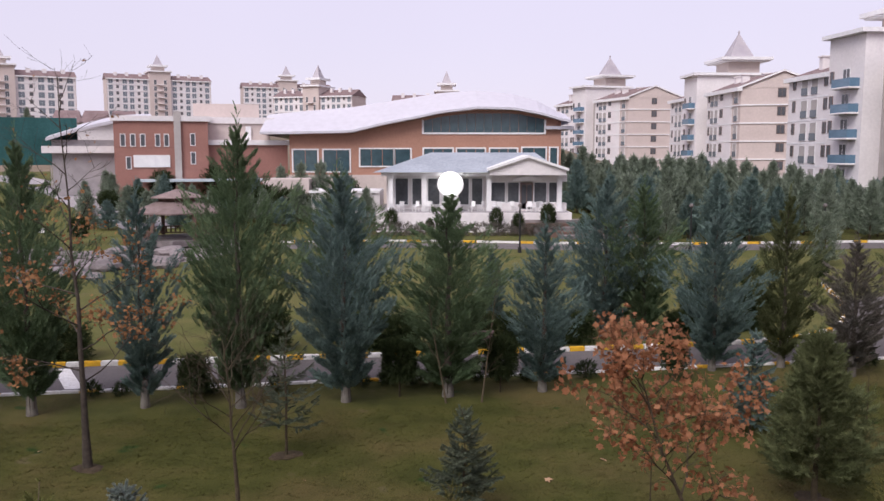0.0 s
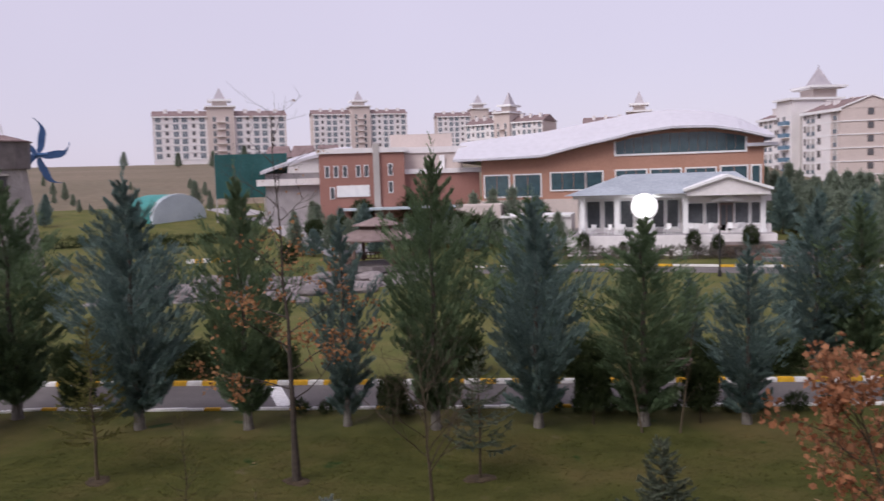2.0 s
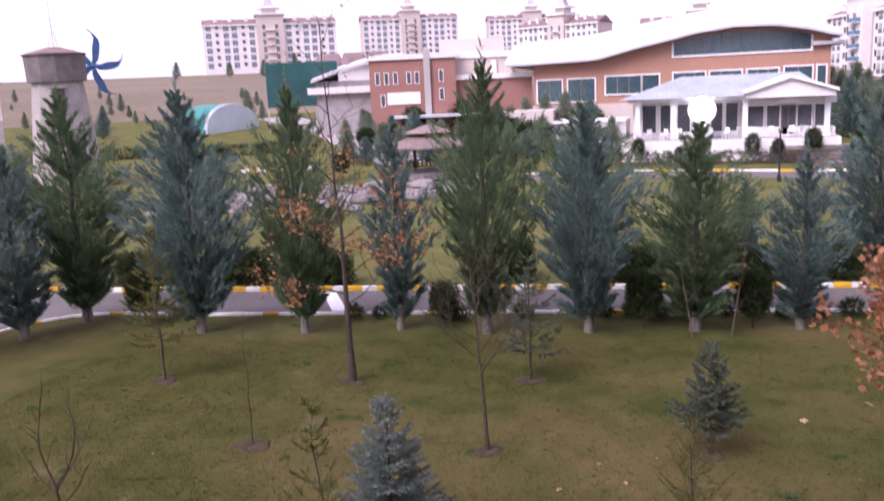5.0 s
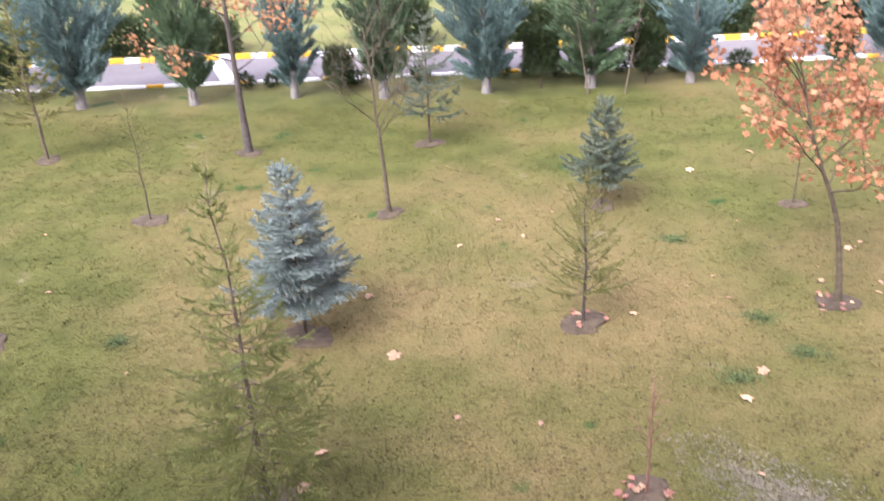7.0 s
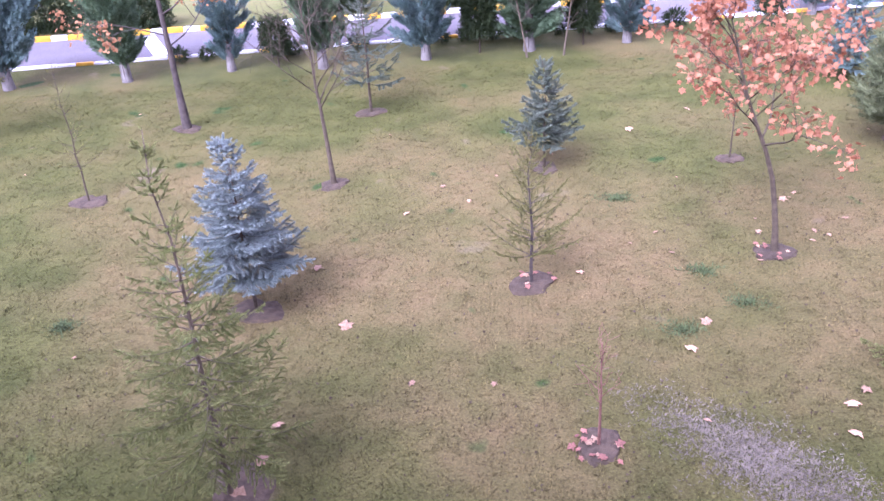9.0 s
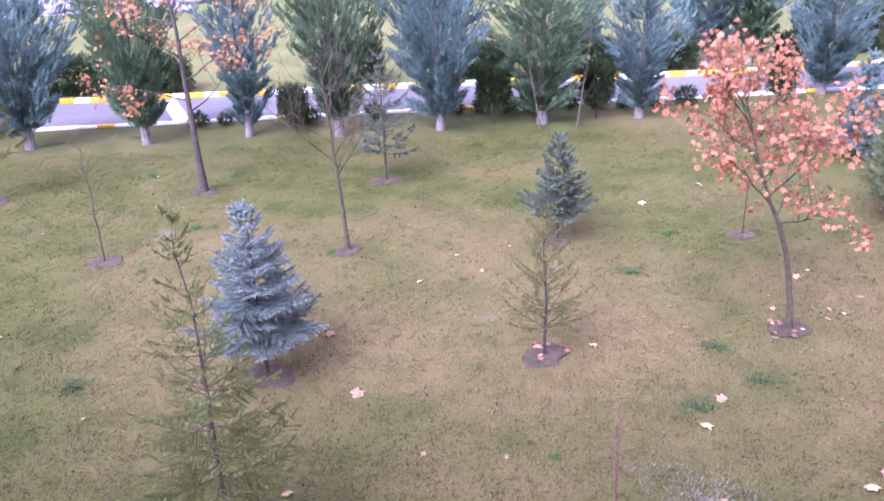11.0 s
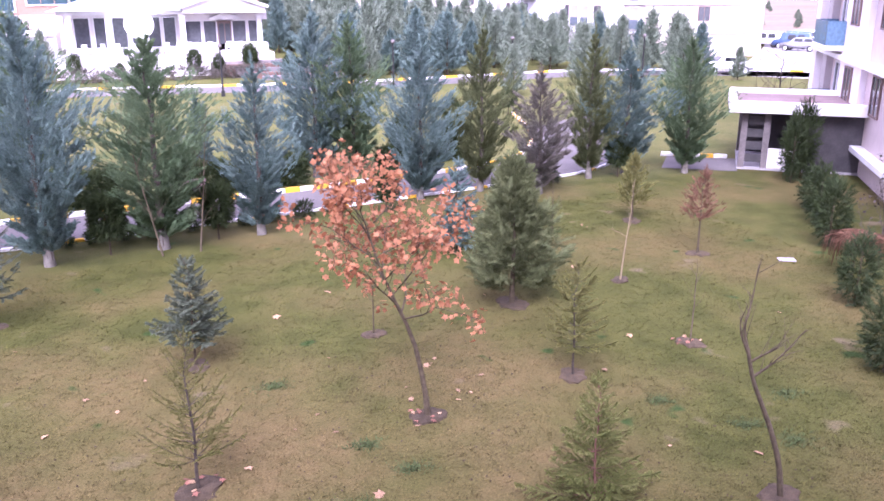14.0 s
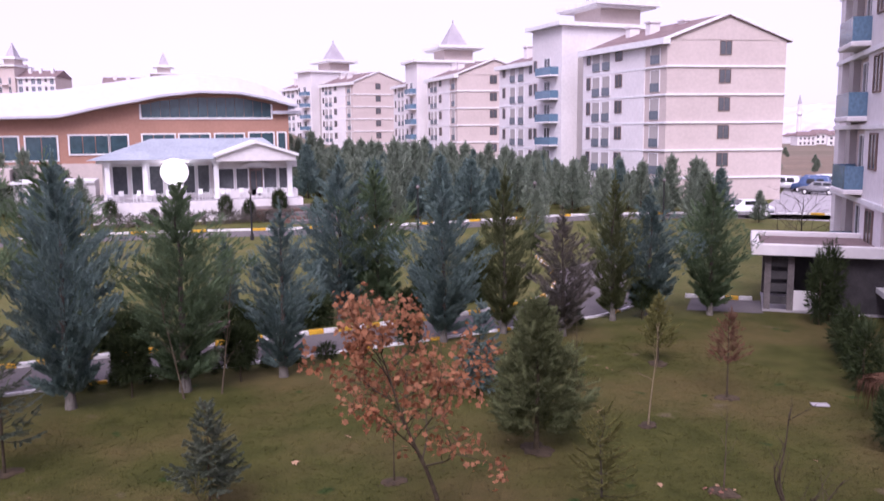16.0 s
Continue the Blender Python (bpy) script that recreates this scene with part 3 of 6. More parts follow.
def whorl_tree(name, label, H, R, needles, bark, seed, whorls=11, arms=6, clear=0.15, fall=0.85, rise=0.0, lift=28, tip=0.10, gap=0.085, twig=0.5, shoot=0.10, width=1.0, trunk_r=0.012, sparse=0.0, bend=0.012, widest=0.0, category="spruce"):
    """A young spruce: a pole, whorls of branches that carry flat sprays of needled shoots."""
    rr = random.Random(seed)
    t = thing(name, label, category)
    tb = Tubes()
    tops = [Vector((rr.uniform(-bend, bend) * H * i / 4, rr.uniform(-bend, bend) * H * i / 4, H * i / 8)) for i in range(9)]
    tops[0].z = -0.05
    tb.add(tops, [max(0.004, trunk_r * H * (1 - 0.93 * i / 8)) for i in range(9)], 7)
    frames = []
    az = rr.uniform(0, 6)
    for w in range(whorls):
        u = (w + rr.uniform(0.1, 0.7)) / whorls
        k = max(3, round(arms * (1 - 0.45 * u)))
        for j in range(k):
            s = clear + (0.985 - clear) * min(max(u + rr.uniform(-0.3, 0.3) / whorls, 0), 1)
            az += 6.283 / k * rr.uniform(0.8, 1.2)
            L = R * (1 - u) ** fall * min(1.0, (1 - widest) + widest * 4 * u) * rr.uniform(0.72, 1.12) + 0.05
            up = radians(rise + lift * u + rr.uniform(-8, 8))
            d = Vector((math.cos(az) * math.cos(up), math.sin(az) * math.cos(up), math.sin(up)))
            side = d.cross(Vector((0, 0, 1))).normalized()
            q8 = min(s * 8, 7.99)
            p0 = tops[int(q8)].lerp(tops[int(q8) + 1], q8 - int(q8))

            def along(q):
                return p0 + d * L * q + Vector((0, 0, L * (tip * q * q - 0.06 * math.sin(q * 3.1))))

            bt = Tubes()
            bt.add([along(0), along(0.35), along(0.7), along(1.0)], [0.0026 * H * (1 - 0.6 * s) + 0.002, 0.004, 0.003, 0.0015], 4)
            bt.make("branch", bark, t)
            frames.append(frame_of(along(0.9), along(1.0) - along(0.8), rr.uniform(0, 6), shoot * width, shoot * 1.3))
            n = max(3, int(L / gap))
            for i in range(n):
                q = 0.16 + 0.82 * (i + rr.random()) / n
                if rr.random() < sparse:
                    continue
                frames.append(frame_of(along(q), along(min(q + 0.1, 1.0)) - along(q - 0.05), rr.uniform(0, 6), shoot * width, shoot * 1.1))
                for sg in (-1, 1):
                    if rr.random() < sparse * 0.8:
                        continue
                    tl = twig * L * (1.02 - q) * rr.uniform(0.6, 1.1) + 0.05
                    td = (d * 0.75 + side * sg * rr.uniform(0.6, 1.0) + Vector((0, 0, rr.uniform(-0.22, 0.14)))).normalized()
                    m = max(1, int(tl / (shoot * 0.85)))
                    for h in range(m):
                        frames.append(frame_of(along(q) + td * tl * h / m, td + side_off(rr, 0.12), rr.uniform(0, 6), shoot * width, shoot * rr.uniform(0.9, 1.25)))
    for i in range(int(0.30 * H / 0.13)):
        p = H * (0.70 + 0.30 * rr.random())
        q8 = min(p / H * 8, 7.99)
        frames.append(frame_of(tops[int(q8)].lerp(tops[int(q8) + 1], q8 - int(q8)), Vector((rr.gauss(0, 0.5), rr.gauss(0, 0.5), 1)), rr.uniform(0, 6), shoot * 0.8 * width, shoot * 0.9))
    tb.make("trunk", bark, t)
    scatter_mesh("needles", BRUSH[0], BRUSH[1], frames, needles, t)
    return t


def crooked_tree(name, label, seed, bark, trunk, forks, r0, category="tree"):
    """A bare tree with a bent trunk that parts into long forks with short twigs."""
    rr = random.Random(seed)
    t = thing(name, label, category)
    tb = Tubes()

    def line(pts, ra, rb):
        p = [Vector(q) for q in rounded(pts, 4)]
        tb.add(p, [ra + (rb - ra) * i / (len(p) - 1) for i in range(len(p))], 6)
        return p

    line(trunk, r0, r0 * 0.55)
    for f in forks:
        p = line(f, r0 * 0.48, 0.005)
        for i in range(2, len(p) - 1):
            d = (p[i + 1] - p[i]).normalized()
            e = (d + Vector((rr.gauss(0, 0.7), rr.gauss(0, 0.7), rr.gauss(0.3, 0.3)))).normalized()
            L = rr.uniform(0.12, 0.5)
            tb.add([p[i], p[i] + e * L * 0.5 + Vector((0, 0, 0.02)), p[i] + e * L + Vector((0, 0, 0.10 * L))], [0.006, 0.004, 0.002], 4)
    tb.make("trunk", bark, t)
    return t


LEAF_V = [(0, 0, 0), (0.30, 0.10, 0.05), (0.24, 0.34, 0.02), (0.55, 0.50, -0.08), (0.26, 0.62, 0.03), (0.0, 1.0, -0.12), (-0.26, 0.62, 0.03), (-0.55, 0.50, -0.08), (-0.24, 0.34, 0.02), (-0.30, 0.10, 0.05), (0, 0.45, 0.07)]
LEAF_F = [(10, i, i % 9 + 1) for i in range(1, 10)]


def broadleaf(name, label, H, R, seed, bark, leaf=None, leaves=0, leaf_size=0.12, fork=0.35, lean=(0, 0), limbs=9, thick=0.016, bend=0.0, spread=50, low=False, twigs=3, fall_low=0.0, category="tree", depth=3, taper=1.0):
    """A leaf-shedding tree grown by forking limbs, with single lobed leaves at the twig ends."""
    rr = random.Random(seed)
    t = thing(name, label, category)
    tb = Tubes()
    tips = []

    def limb(p, d, L, r, level):
        pts, rad = [p.copy()], [r]
        seg = 4
        for i in range(seg):
            d = (d + Vector((rr.gauss(0, 0.13), rr.gauss(0, 0.13), rr.gauss(0.04, 0.09)))).normalized()
            p = p + d * L / seg
            pts.append(p.copy())
            rad.append(max(r * (1 - 0.75 * (i + 1) / seg), 0.0025))
        tb.add(pts, rad, 5 if level < 2 else 3)
        if level >= 2:
            tips.extend((pts[2], pts[3], pts[4]))
        if level < depth:
            for c in range(twigs):
                q = 0.35 + 0.62 * (c + rr.random()) / twigs
                k = min(q * seg, seg - 0.001)
                pp = pts[int(k)].lerp(pts[int(k) + 1], k - int(k))
                side = Vector((rr.gauss(0, 1), rr.gauss(0, 1), rr.gauss(0, 0.5))).normalized()
                limb(pp, (d * 0.8 + side * 0.75).normalized(), L * rr.uniform(0.42, 0.66), max(r * 0.5, 0.003), level + 1)

    trunk = []
    n = 9
    for i in range(n + 1):
        s = i / n
        trunk.append(Vector((lean[0] * s + bend * math.sin(s * 5.5) + rr.uniform(-0.01, 0.01) * H * s, lean[1] * s + rr.uniform(-0.01, 0.01) * H * s, H * 0.92 * s - (0.05 if i == 0 else 0))))
    tb.add(trunk, [thick * H * (1.25 if i == 0 else 0.12 + 0.88 * (1 - i / n) ** taper) for i in range(n + 1)], 8)
    az = rr.uniform(0, 6)
    for b in range(limbs):
        s = fork + (0.97 - fork) * (b + 0.5 * rr.random()) / limbs
        az += 2.4 + rr.uniform(-0.5, 0.5)
        k = s * n
        p = trunk[int(k)].lerp(trunk[min(int(k) + 1, n)], k - int(k))
        up = radians(90 - spread * (1.15 - 0.5 * s) + rr.uniform(-8, 8))
        d = Vector((math.cos(az) * math.cos(up), math.sin(az) * math.cos(up), math.sin(up)))
        limb(p, d, R * (1.25 - 0.55 * (s - fork) / (1 - fork)) * rr.uniform(0.8, 1.1), thick * H * 0.42 * (1.1 - 0.6 * s) / taper, 1)
    tb.make("trunk", bark, t)
    if leaf is not None:
        frames = []
        zmax = max(p.z for p in tips)
        for i in range(leaves):
            p = rr.choice(tips)
            if low and rr.random() < min((p.z / zmax - 0.36) * 3.2, 0.985):
                continue
            p = p + Vector((rr.gauss(0, 0.07), rr.gauss(0, 0.07), rr.gauss(-0.03, 0.07)))
            d = Vector((rr.gauss(0, 1), rr.gauss(0, 1), rr.gauss(-0.5, 0.5)))
            z = leaf_size * rr.uniform(0.6, 1.25)
            frames.append(frame_of(p, d, rr.uniform(0, 6.28), z, z))
        scatter_mesh("leaves", LEAF_V, LEAF_F, frames, leaf, t)
    return t


def shrub(name, label, W, D, H, seed, material, n=900, size=0.10, box_like=0.5, category="shrub", stem=0.0):
    """A leafy clump: small leaves over and inside a rounded or clipped form."""
    rr = random.Random(seed)
    t = thing(name, label, category)
    tb = Tubes()
    tb.add([Vector((0, 0, -0.03)), Vector((0.02, 0.01, (stem + H) * 0.4)), Vector((0, 0, stem + H * 0.75))], [0.03, 0.024, 0.008], 6)
    frames = []
    for i in range(n):
        d = Vector((rr.gauss(0, 1), rr.gauss(0, 1), rr.gauss(0, 1))).normalized()
        q = rr.uniform(0.25, 1.0) ** 0.6
        m = max(abs(d.x), abs(d.y), abs(d.z))
        e = d.lerp(d / m, box_like) * q
        w = 1 + 0.10 * math.sin(e.x * 7 + seed) * math.cos(e.y * 6)
        p = Vector((e.x * W / 2 * w, e.y * D / 2 * w, stem + H / 2 + e.z * H / 2 * w))
        p.z = max(p.z, 0.02)
        s = size * rr.uniform(0.7, 1.4)
        frames.append(frame_of(p, d + Vector((rr.gauss(0, 0.5), rr.gauss(0, 0.5), rr.gauss(0.3, 0.5))), rr.uniform(0, 6), s, s * 1.3))
    tb.make("stem", BARK, t)
    scatter_mesh("foliage", SPRIG[0], SPRIG[1], frames, material, t)
    return t


def put(t, x, y, rz=0.0, s=1.0, sz=None, z=None):
    t.matrix_basis = Matrix.Translation((x, y, ground_z(x, y) if z is None else z)) @ pose(0, 0, 0, 0, 0, rz) @ Matrix.Diagonal((s, s, s if sz is None else sz, 1))
    return t


def put_copy(t, x, y, rz=0.0, s=1.0, sz=None):
    c = copy_thing(t, Matrix.Identity(4))
    return put(c, x, y, rz, s, sz)


def mulch(x, y, r, seed):
    """A low, uneven disc of bare soil round a trunk."""
    rr = random.Random(seed)
    v, f = [(0, 0, 0.035)], []
    for k, (q, z) in enumerate(((0.55, 0.04), (0.85, 0.025), (1.0, -0.01))):
        for i in range(14):
            a = 2 * math.pi * i / 14
            w = 0.86 * q * r * (1 + 0.18 * math.sin(2 * a + seed) + 0.10 * math.sin(5 * a + 2 * seed) + rr.uniform(-0.12, 0.12))
            v.append((w * math.cos(a), w * math.sin(a), z + rr.uniform(-0.008, 0.012) * (k < 2)))
    for i in range(14):
        f.append((0, 1 + i, 1 + (i + 1) % 14))
        for k in range(2):
            p, q = 1 + k * 14, 1 + (k + 1) * 14
            f.append((p + i, q + i, q + (i + 1) % 14, p + (i + 1) % 14))
    o = tagged(mesh_obj("mulch_bed", v, f, SOIL), "round bed of bare brown soil about a trunk", "mulch bed", group="mulch beds")
    o.matrix_basis = Matrix.Translation((x, y, 0))


# the row along the drive
G_ROW = "row of conifers along the drive"
row_green = conifer("conifer", "dense dark green columnar conifer beside the drive", 7.4, 2.05, N_GREEN, BARK_PALE, 11, group=G_ROW, n=96, per=70, rise=38, sprig=0.36, ragged=0.46, plume=0.11, tmpl=SPRIG_PLUME, clear=0.06)
row_blue = conifer("conifer", "blue-green conifer with feathery upswept branches beside the drive", 6.6, 2.0, N_BLUE, BARK_PALE, 12, group=G_ROW, n=88, per=74, rise=38, sprig=0.36, ragged=0.46, plume=0.10, tmpl=SPRIG_PLUME, clear=0.06)
row_narrow = conifer("conifer", "narrow blue-grey conifer with whitewashed trunk foot", 5.4, 1.28, N_BLUE, BARK_PALE, 13, group=G_ROW, n=74, per=54, rise=40, ragged=0.42, sprig=0.30, plume=0.11, tmpl=SPRIG_PLUME, clear=0.06)
row_brown = conifer("conifer", "narrow conifer with browning needles beside the drive", 4.6, 1.15, N_BROWN, BARK_PALE, 14, group=G_ROW, n=70, per=48, rise=34, ragged=0.42, sprig=0.27, plume=0.12, tmpl=SPRIG_PLUME, clear=0.06)
row_olive = conifer("conifer", "slim olive-green conifer beside the drive", 5.7, 1.32, N_OLIVE, BARK_PALE, 15, group=G_ROW, n=78, per=54, rise=40, ragged=0.42, sprig=0.31, plume=0.11, tmpl=SPRIG_PLUME, clear=0.06)
put(row_green, -18.9, 22.0, 20, 1.05, 1.02)
put(row_blue, -14.3, 21.5, 70, 1.08, 1.12)
put_copy(row_green, -11.0, 21.9, 130, 0.84, 1.0)
put(row_narrow, -8.2, 22.6, 0, 1.0, 1.10)
put_copy(row_green, -5.55, 22.6, 200, 0.86, 1.06)
put_copy(row_blue, -2.7, 23.15, 10, 0.94, 0.97)
put_copy(row_green, 0.2, 23.7, 275, 1.0, 0.80)
put_copy(row_narrow, 3.0, 24.2, 110, 1.10, 0.92)
put_copy(row_blue, 8.8, 26.6, 160, 0.86, 0.80)
put(row_olive, 11.2, 27.0, 0, 1.0, 1.0)
put(row_brown, 13.0, 25.9, 0, 1.22, 0.95)
put_copy(row_olive, 15.9, 27.5, 120, 0.95, 0.95)
put_copy(row_blue, 17.55, 27.6, 300, 0.92, 0.72)
put_copy(row_green, 19.9, 27.0, 40, 0.80, 0.71)
put_copy(row_narrow, -19.6, 20.0, 50, 1.3, 1.10)
put_copy(row_green, -21.0, 17.0, 90, 0.9, 0.85)
# across the drive
put_copy(row_blue, 6.2, 31.4, 210, 1.0, 0.92)
put_copy(row_green, 7.6, 31.0, 15, 0.86, 0.80)
put_copy(row_green, -3.9, 32.5, 60, 1.15, 0.86)
put_copy(row_blue, -20.4, 30.0, 15, 0.85, 0.75)
put_copy(row_narrow, 2.0, 33.0, 15, 0.7, 0.6)

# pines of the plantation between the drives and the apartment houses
pine_a = conifer("pine", "dark green pine of the plantation", 5.6, 1.75, N_PINE_HAZED, BARK, 21, n=180, per=8, rise=30, sprig=0.50, tmpl=SPRIG_FAR, profile=bushy_profile, clear=0.06, group="plantation of young pines")
pine_b = conifer("pine", "blue-green pine of the plantation", 5.0, 1.65, N_BLUE, BARK, 22, n=180, per=8, rise=26, sprig=0.48, tmpl=SPRIG_FAR, profile=bushy_profile, clear=0.06, group="plantation of young pines")
rp = random.Random(7)
spots = []
while len(spots) < 205:
    az, r = radians(rp.uniform(7.5, 37)), rp.uniform(66, 122) if rp.random() < 0.75 else rp.uniform(66, 84)
    x, y = r * math.sin(az), r * math.cos(az)
    if x > 44 + 0.02 * y or (x < 15 and y < 86) or (y < 66.5) and x < 40:
        continue
    if any((x - a) ** 2 + (y - b) ** 2 < 3.9 for a, b in spots):
        continue
    spots.append((x, y))
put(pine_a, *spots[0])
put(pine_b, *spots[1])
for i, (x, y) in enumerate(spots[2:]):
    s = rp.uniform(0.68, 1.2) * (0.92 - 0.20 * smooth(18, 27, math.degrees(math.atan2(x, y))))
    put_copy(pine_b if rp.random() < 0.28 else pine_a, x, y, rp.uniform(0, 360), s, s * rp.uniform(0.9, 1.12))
for x, y, s in ((44.3, 54.3, 0.45), (24, 52, 0.6), (27, 47, 0.5), (31, 55, 0.8), (36, 50, 0.8), (-33, 84, 0.7), (-29, 86, 0.65), (-36, 90, 0.7), (-26, 84, 0.55), (-22, 86, 0.6), (-12, 84, 0.95), (-9.5, 83, 0.9), (-19, 85, 0.8), (-16.5, 86, 0.85), (-30.5, 84, 0.7), (-27.5, 83, 0.8), (-14.5, 87, 0.9), (-35, 82, 0.6), (-6.8, 76, 0.6), (-14, 80, 0.5), (-48, 70, 0.55), (-44, 64, 0.5), (-62, 110, 0.7), (-56, 112, 0.6), (-120, 290, 1.2), (-140, 285, 1.4), (-150, 280, 1.1), (-170, 290, 1.0), (-200, 300, 1.1), (-62, 75, 0.7), (-70, 88, 0.6), (-76, 96, 0.6), (-42, 50, 0.8), (-46, 47, 0.9), (-38, 40, 0.8), (-57.5, 56.2, 0.75), (-59.5, 54.5, 0.8), (-56, 58.5, 0.6)):
    put_copy(pine_a if (x * 7) % 3 < 2 else pine_b, x, y, rp.uniform(0, 360), s)

# the trees of the lawn
put(whorl_tree("blue_spruce", "small silver-blue spruce with level dense branches on the lawn", 2.80, 1.00, N_SILVER, BARK, 31, whorls=15, arms=9, clear=0.26, fall=0.95, rise=-4, lift=26, tip=0.12, gap=0.065, twig=0.55, shoot=0.095, width=1.05), -4.03, 10.4)
put(whorl_tree("spruce", "small grey-green spruce with open tiers on the lawn", 2.2, 0.74, N_GREY, BARK, 32, whorls=10, arms=7, clear=0.24, fall=0.75, rise=4, lift=30, gap=0.075, shoot=0.10, width=1.3), 0.45, 15.45)
put(whorl_tree("cedar", "light grey-green young cedar with sparse branches", 3.2, 0.95, N_GREY, BARK, 33, whorls=10, arms=5, clear=0.22, fall=0.7, rise=12, lift=25, gap=0.11, shoot=0.13, sparse=0.15, category="cedar"), -3.6, 18.9)
put(conifer("pine", "broad dark green bushy pine on the lawn", 3.4, 1.22, N_OLIVE, BARK, 34, n=210, per=12, rise=22, profile=bushy_profile, clear=0.13, sprig=0.34, category="pine"), 7.6, 16.4)
put(whorl_tree("spruce", "compact blue-green spruce at the edge of the lawn", 2.6, 0.85, N_BLUE, BARK, 35, whorls=12, arms=7, clear=0.10, rise=4, lift=30, gap=0.1, shoot=0.13, width=1.2), 7.8, 20.5)
put(whorl_tree("spruce", "tall thin yellow-green young spruce with bare leader and lacy branches", 4.4, 1.45, N_LARCH_D, BARK_TAN, 41, whorls=15, arms=8, clear=0.12, fall=1.35, rise=-3, lift=40, tip=0.12, gap=0.068, twig=0.52, shoot=0.08, width=0.85, sparse=0.14, trunk_r=0.0085, bend=0.006, widest=0.4), -3.25, 6.62)
put(whorl_tree("larch", "thin yellow-green larch sapling on the lawn", 2.5, 0.82, N_LARCH, BARK_DARK, 42, whorls=10, arms=6, clear=0.20, fall=0.75, rise=24, lift=30, gap=0.07, twig=0.38, shoot=0.08, width=0.8, sparse=0.18, category="sapling"), 0.15, 11.1)
put(whorl_tree("larch", "slender larch sapling with thin yellow-green crown", 4.0, 0.95, N_LARCH, BARK_TAN, 43, whorls=13, arms=5, clear=0.25, fall=0.7, rise=15, lift=30, gap=0.10, twig=0.45, shoot=0.12, sparse=0.2, category="sapling"), -12.8, 17.4)
put(whorl_tree("larch", "low yellow-green larch sapling with lacy branches", 1.95, 1.0, N_LARCH_D, BARK_RED, 44, whorls=9, arms=7, clear=0.08, fall=1.15, rise=4, lift=42, gap=0.065, twig=0.55, shoot=0.085, width=1.05, sparse=0.0, category="sapling"), 5.40, 8.82)
put(whorl_tree("larch", "small green larch sapling with a dense tip on dark mulch", 2.15, 0.70, N_LARCH, BARK_DARK, 45, whorls=8, arms=5, clear=0.28, fall=0.5, rise=10, lift=34, gap=0.075, twig=0.45, shoot=0.095, width=1.1, sparse=0.1, category="sapling"), 7.1, 12.55)
put(conifer("larch", "rust-brown larch sapling in winter", 2.3, 0.62, N_RUST, BARK, 46, n=48, per=8, rise=30, profile=spruce_profile, clear=0.42, sprig=0.2, trunk_r=0.028, category="sapling"), 13.95, 18.05)
put(conifer("larch", "yellow-green young larch near the drive", 2.1, 0.7, N_LARCH, BARK, 47, n=70, per=9, rise=30, profile=spruce_profile, clear=0.25, sprig=0.22, trunk_r=0.028, category="sapling"), 14.1, 21.6)
maple = put(broadleaf("maple", "young maple with curved trunk and clinging orange leaves", 4.25, 1.22, 51, BARK, L_ORANGE, 2000, 0.104, fork=0.45, lean=(-1.0, 0.1), limbs=14, thick=0.0125, bend=0.12, spread=66, twigs=4, category="maple"), 4.03, 12.02)
oak = put(broadleaf("oak", "tall slender oak, mostly bare, with tan leaves low down", 9.4, 1.45, 52, BARK_DARK, L_TAN, 2800, 0.10, fork=0.22, lean=(-0.15, 0), limbs=20, thick=0.0105, spread=70, low=True, category="oak", taper=1.9), -7.9, 18.1)
put(broadleaf("young_tree", "bare young tree with upswept tan twigs", 4.0, 1.25, 53, BARK, None, fork=0.42, limbs=15, thick=0.0135, spread=58, lean=(-0.2, 0), twigs=4, category="tree", taper=1.2), -3.7, 14.85)
put(crooked_tree("bare_tree", "bare crooked young tree with forked grey branches", 54, BARK, ((0.0, 0, -0.05), (-0.09, 0, 0.5), (-0.25, 0.02, 1.03), (-0.47, 0.03, 1.55), (-0.62, 0.03, 1.9), (-0.74, 0.03, 2.35)), (((-0.74, 0.03, 2.33), (-0.8, 0.06, 2.65), (-0.72, 0.1, 3.05), (-0.68, 0.12, 3.5)), ((-0.74, 0.03, 2.3), (-0.87, 0, 2.58), (-0.93, -0.05, 2.85)), ((-0.63, 0.03, 1.92), (-0.42, 0.05, 2.05), (-0.21, 0.02, 2.28), (0.02, -0.02, 2.62)), ((-0.68, 0.03, 2.15), (-0.53, -0.1, 2.33), (-0.4, -0.15, 2.42))), 0.044), 8.0, 8.0, -15)
put(crooked_tree("bare_tree", "bare young tree with thin spreading grey branches", 57, BARK, ((0, 0, -0.05), (-0.06, 0, 0.5), (-0.16, 0.02, 1.0), (-0.22, 0.02, 1.4)), (((-0.22, 0.02, 1.38), (-0.38, 0, 1.9), (-0.40, 0.1, 2.4), (-0.25, 0.1, 2.95)), ((-0.21, 0.02, 1.3), (0.12, 0.05, 1.75), (0.22, 0.1, 2.3), (0.10, 0.1, 2.75)), ((-0.16, 0.02, 1.0), (0.25, -0.05, 1.35), (0.55, -0.1, 1.8)), ((-0.18, 0.02, 1.15), (-0.6, 0.1, 1.45), (-0.9, 0.1, 1.95)), ((-0.2, 0.02, 1.25), (-0.1, 0.5, 1.7), (0.0, 0.8, 2.2))), 0.036), -9.0, 9.58)
put(broadleaf("sapling", "low sapling with a few clinging dark red leaves", 1.3, 0.32, 88, BARK_RED, L_RED, 24, 0.075, fork=0.35, limbs=7, thick=0.010, spread=40, twigs=2, depth=2, category="sapling"), 5.55, 6.4)
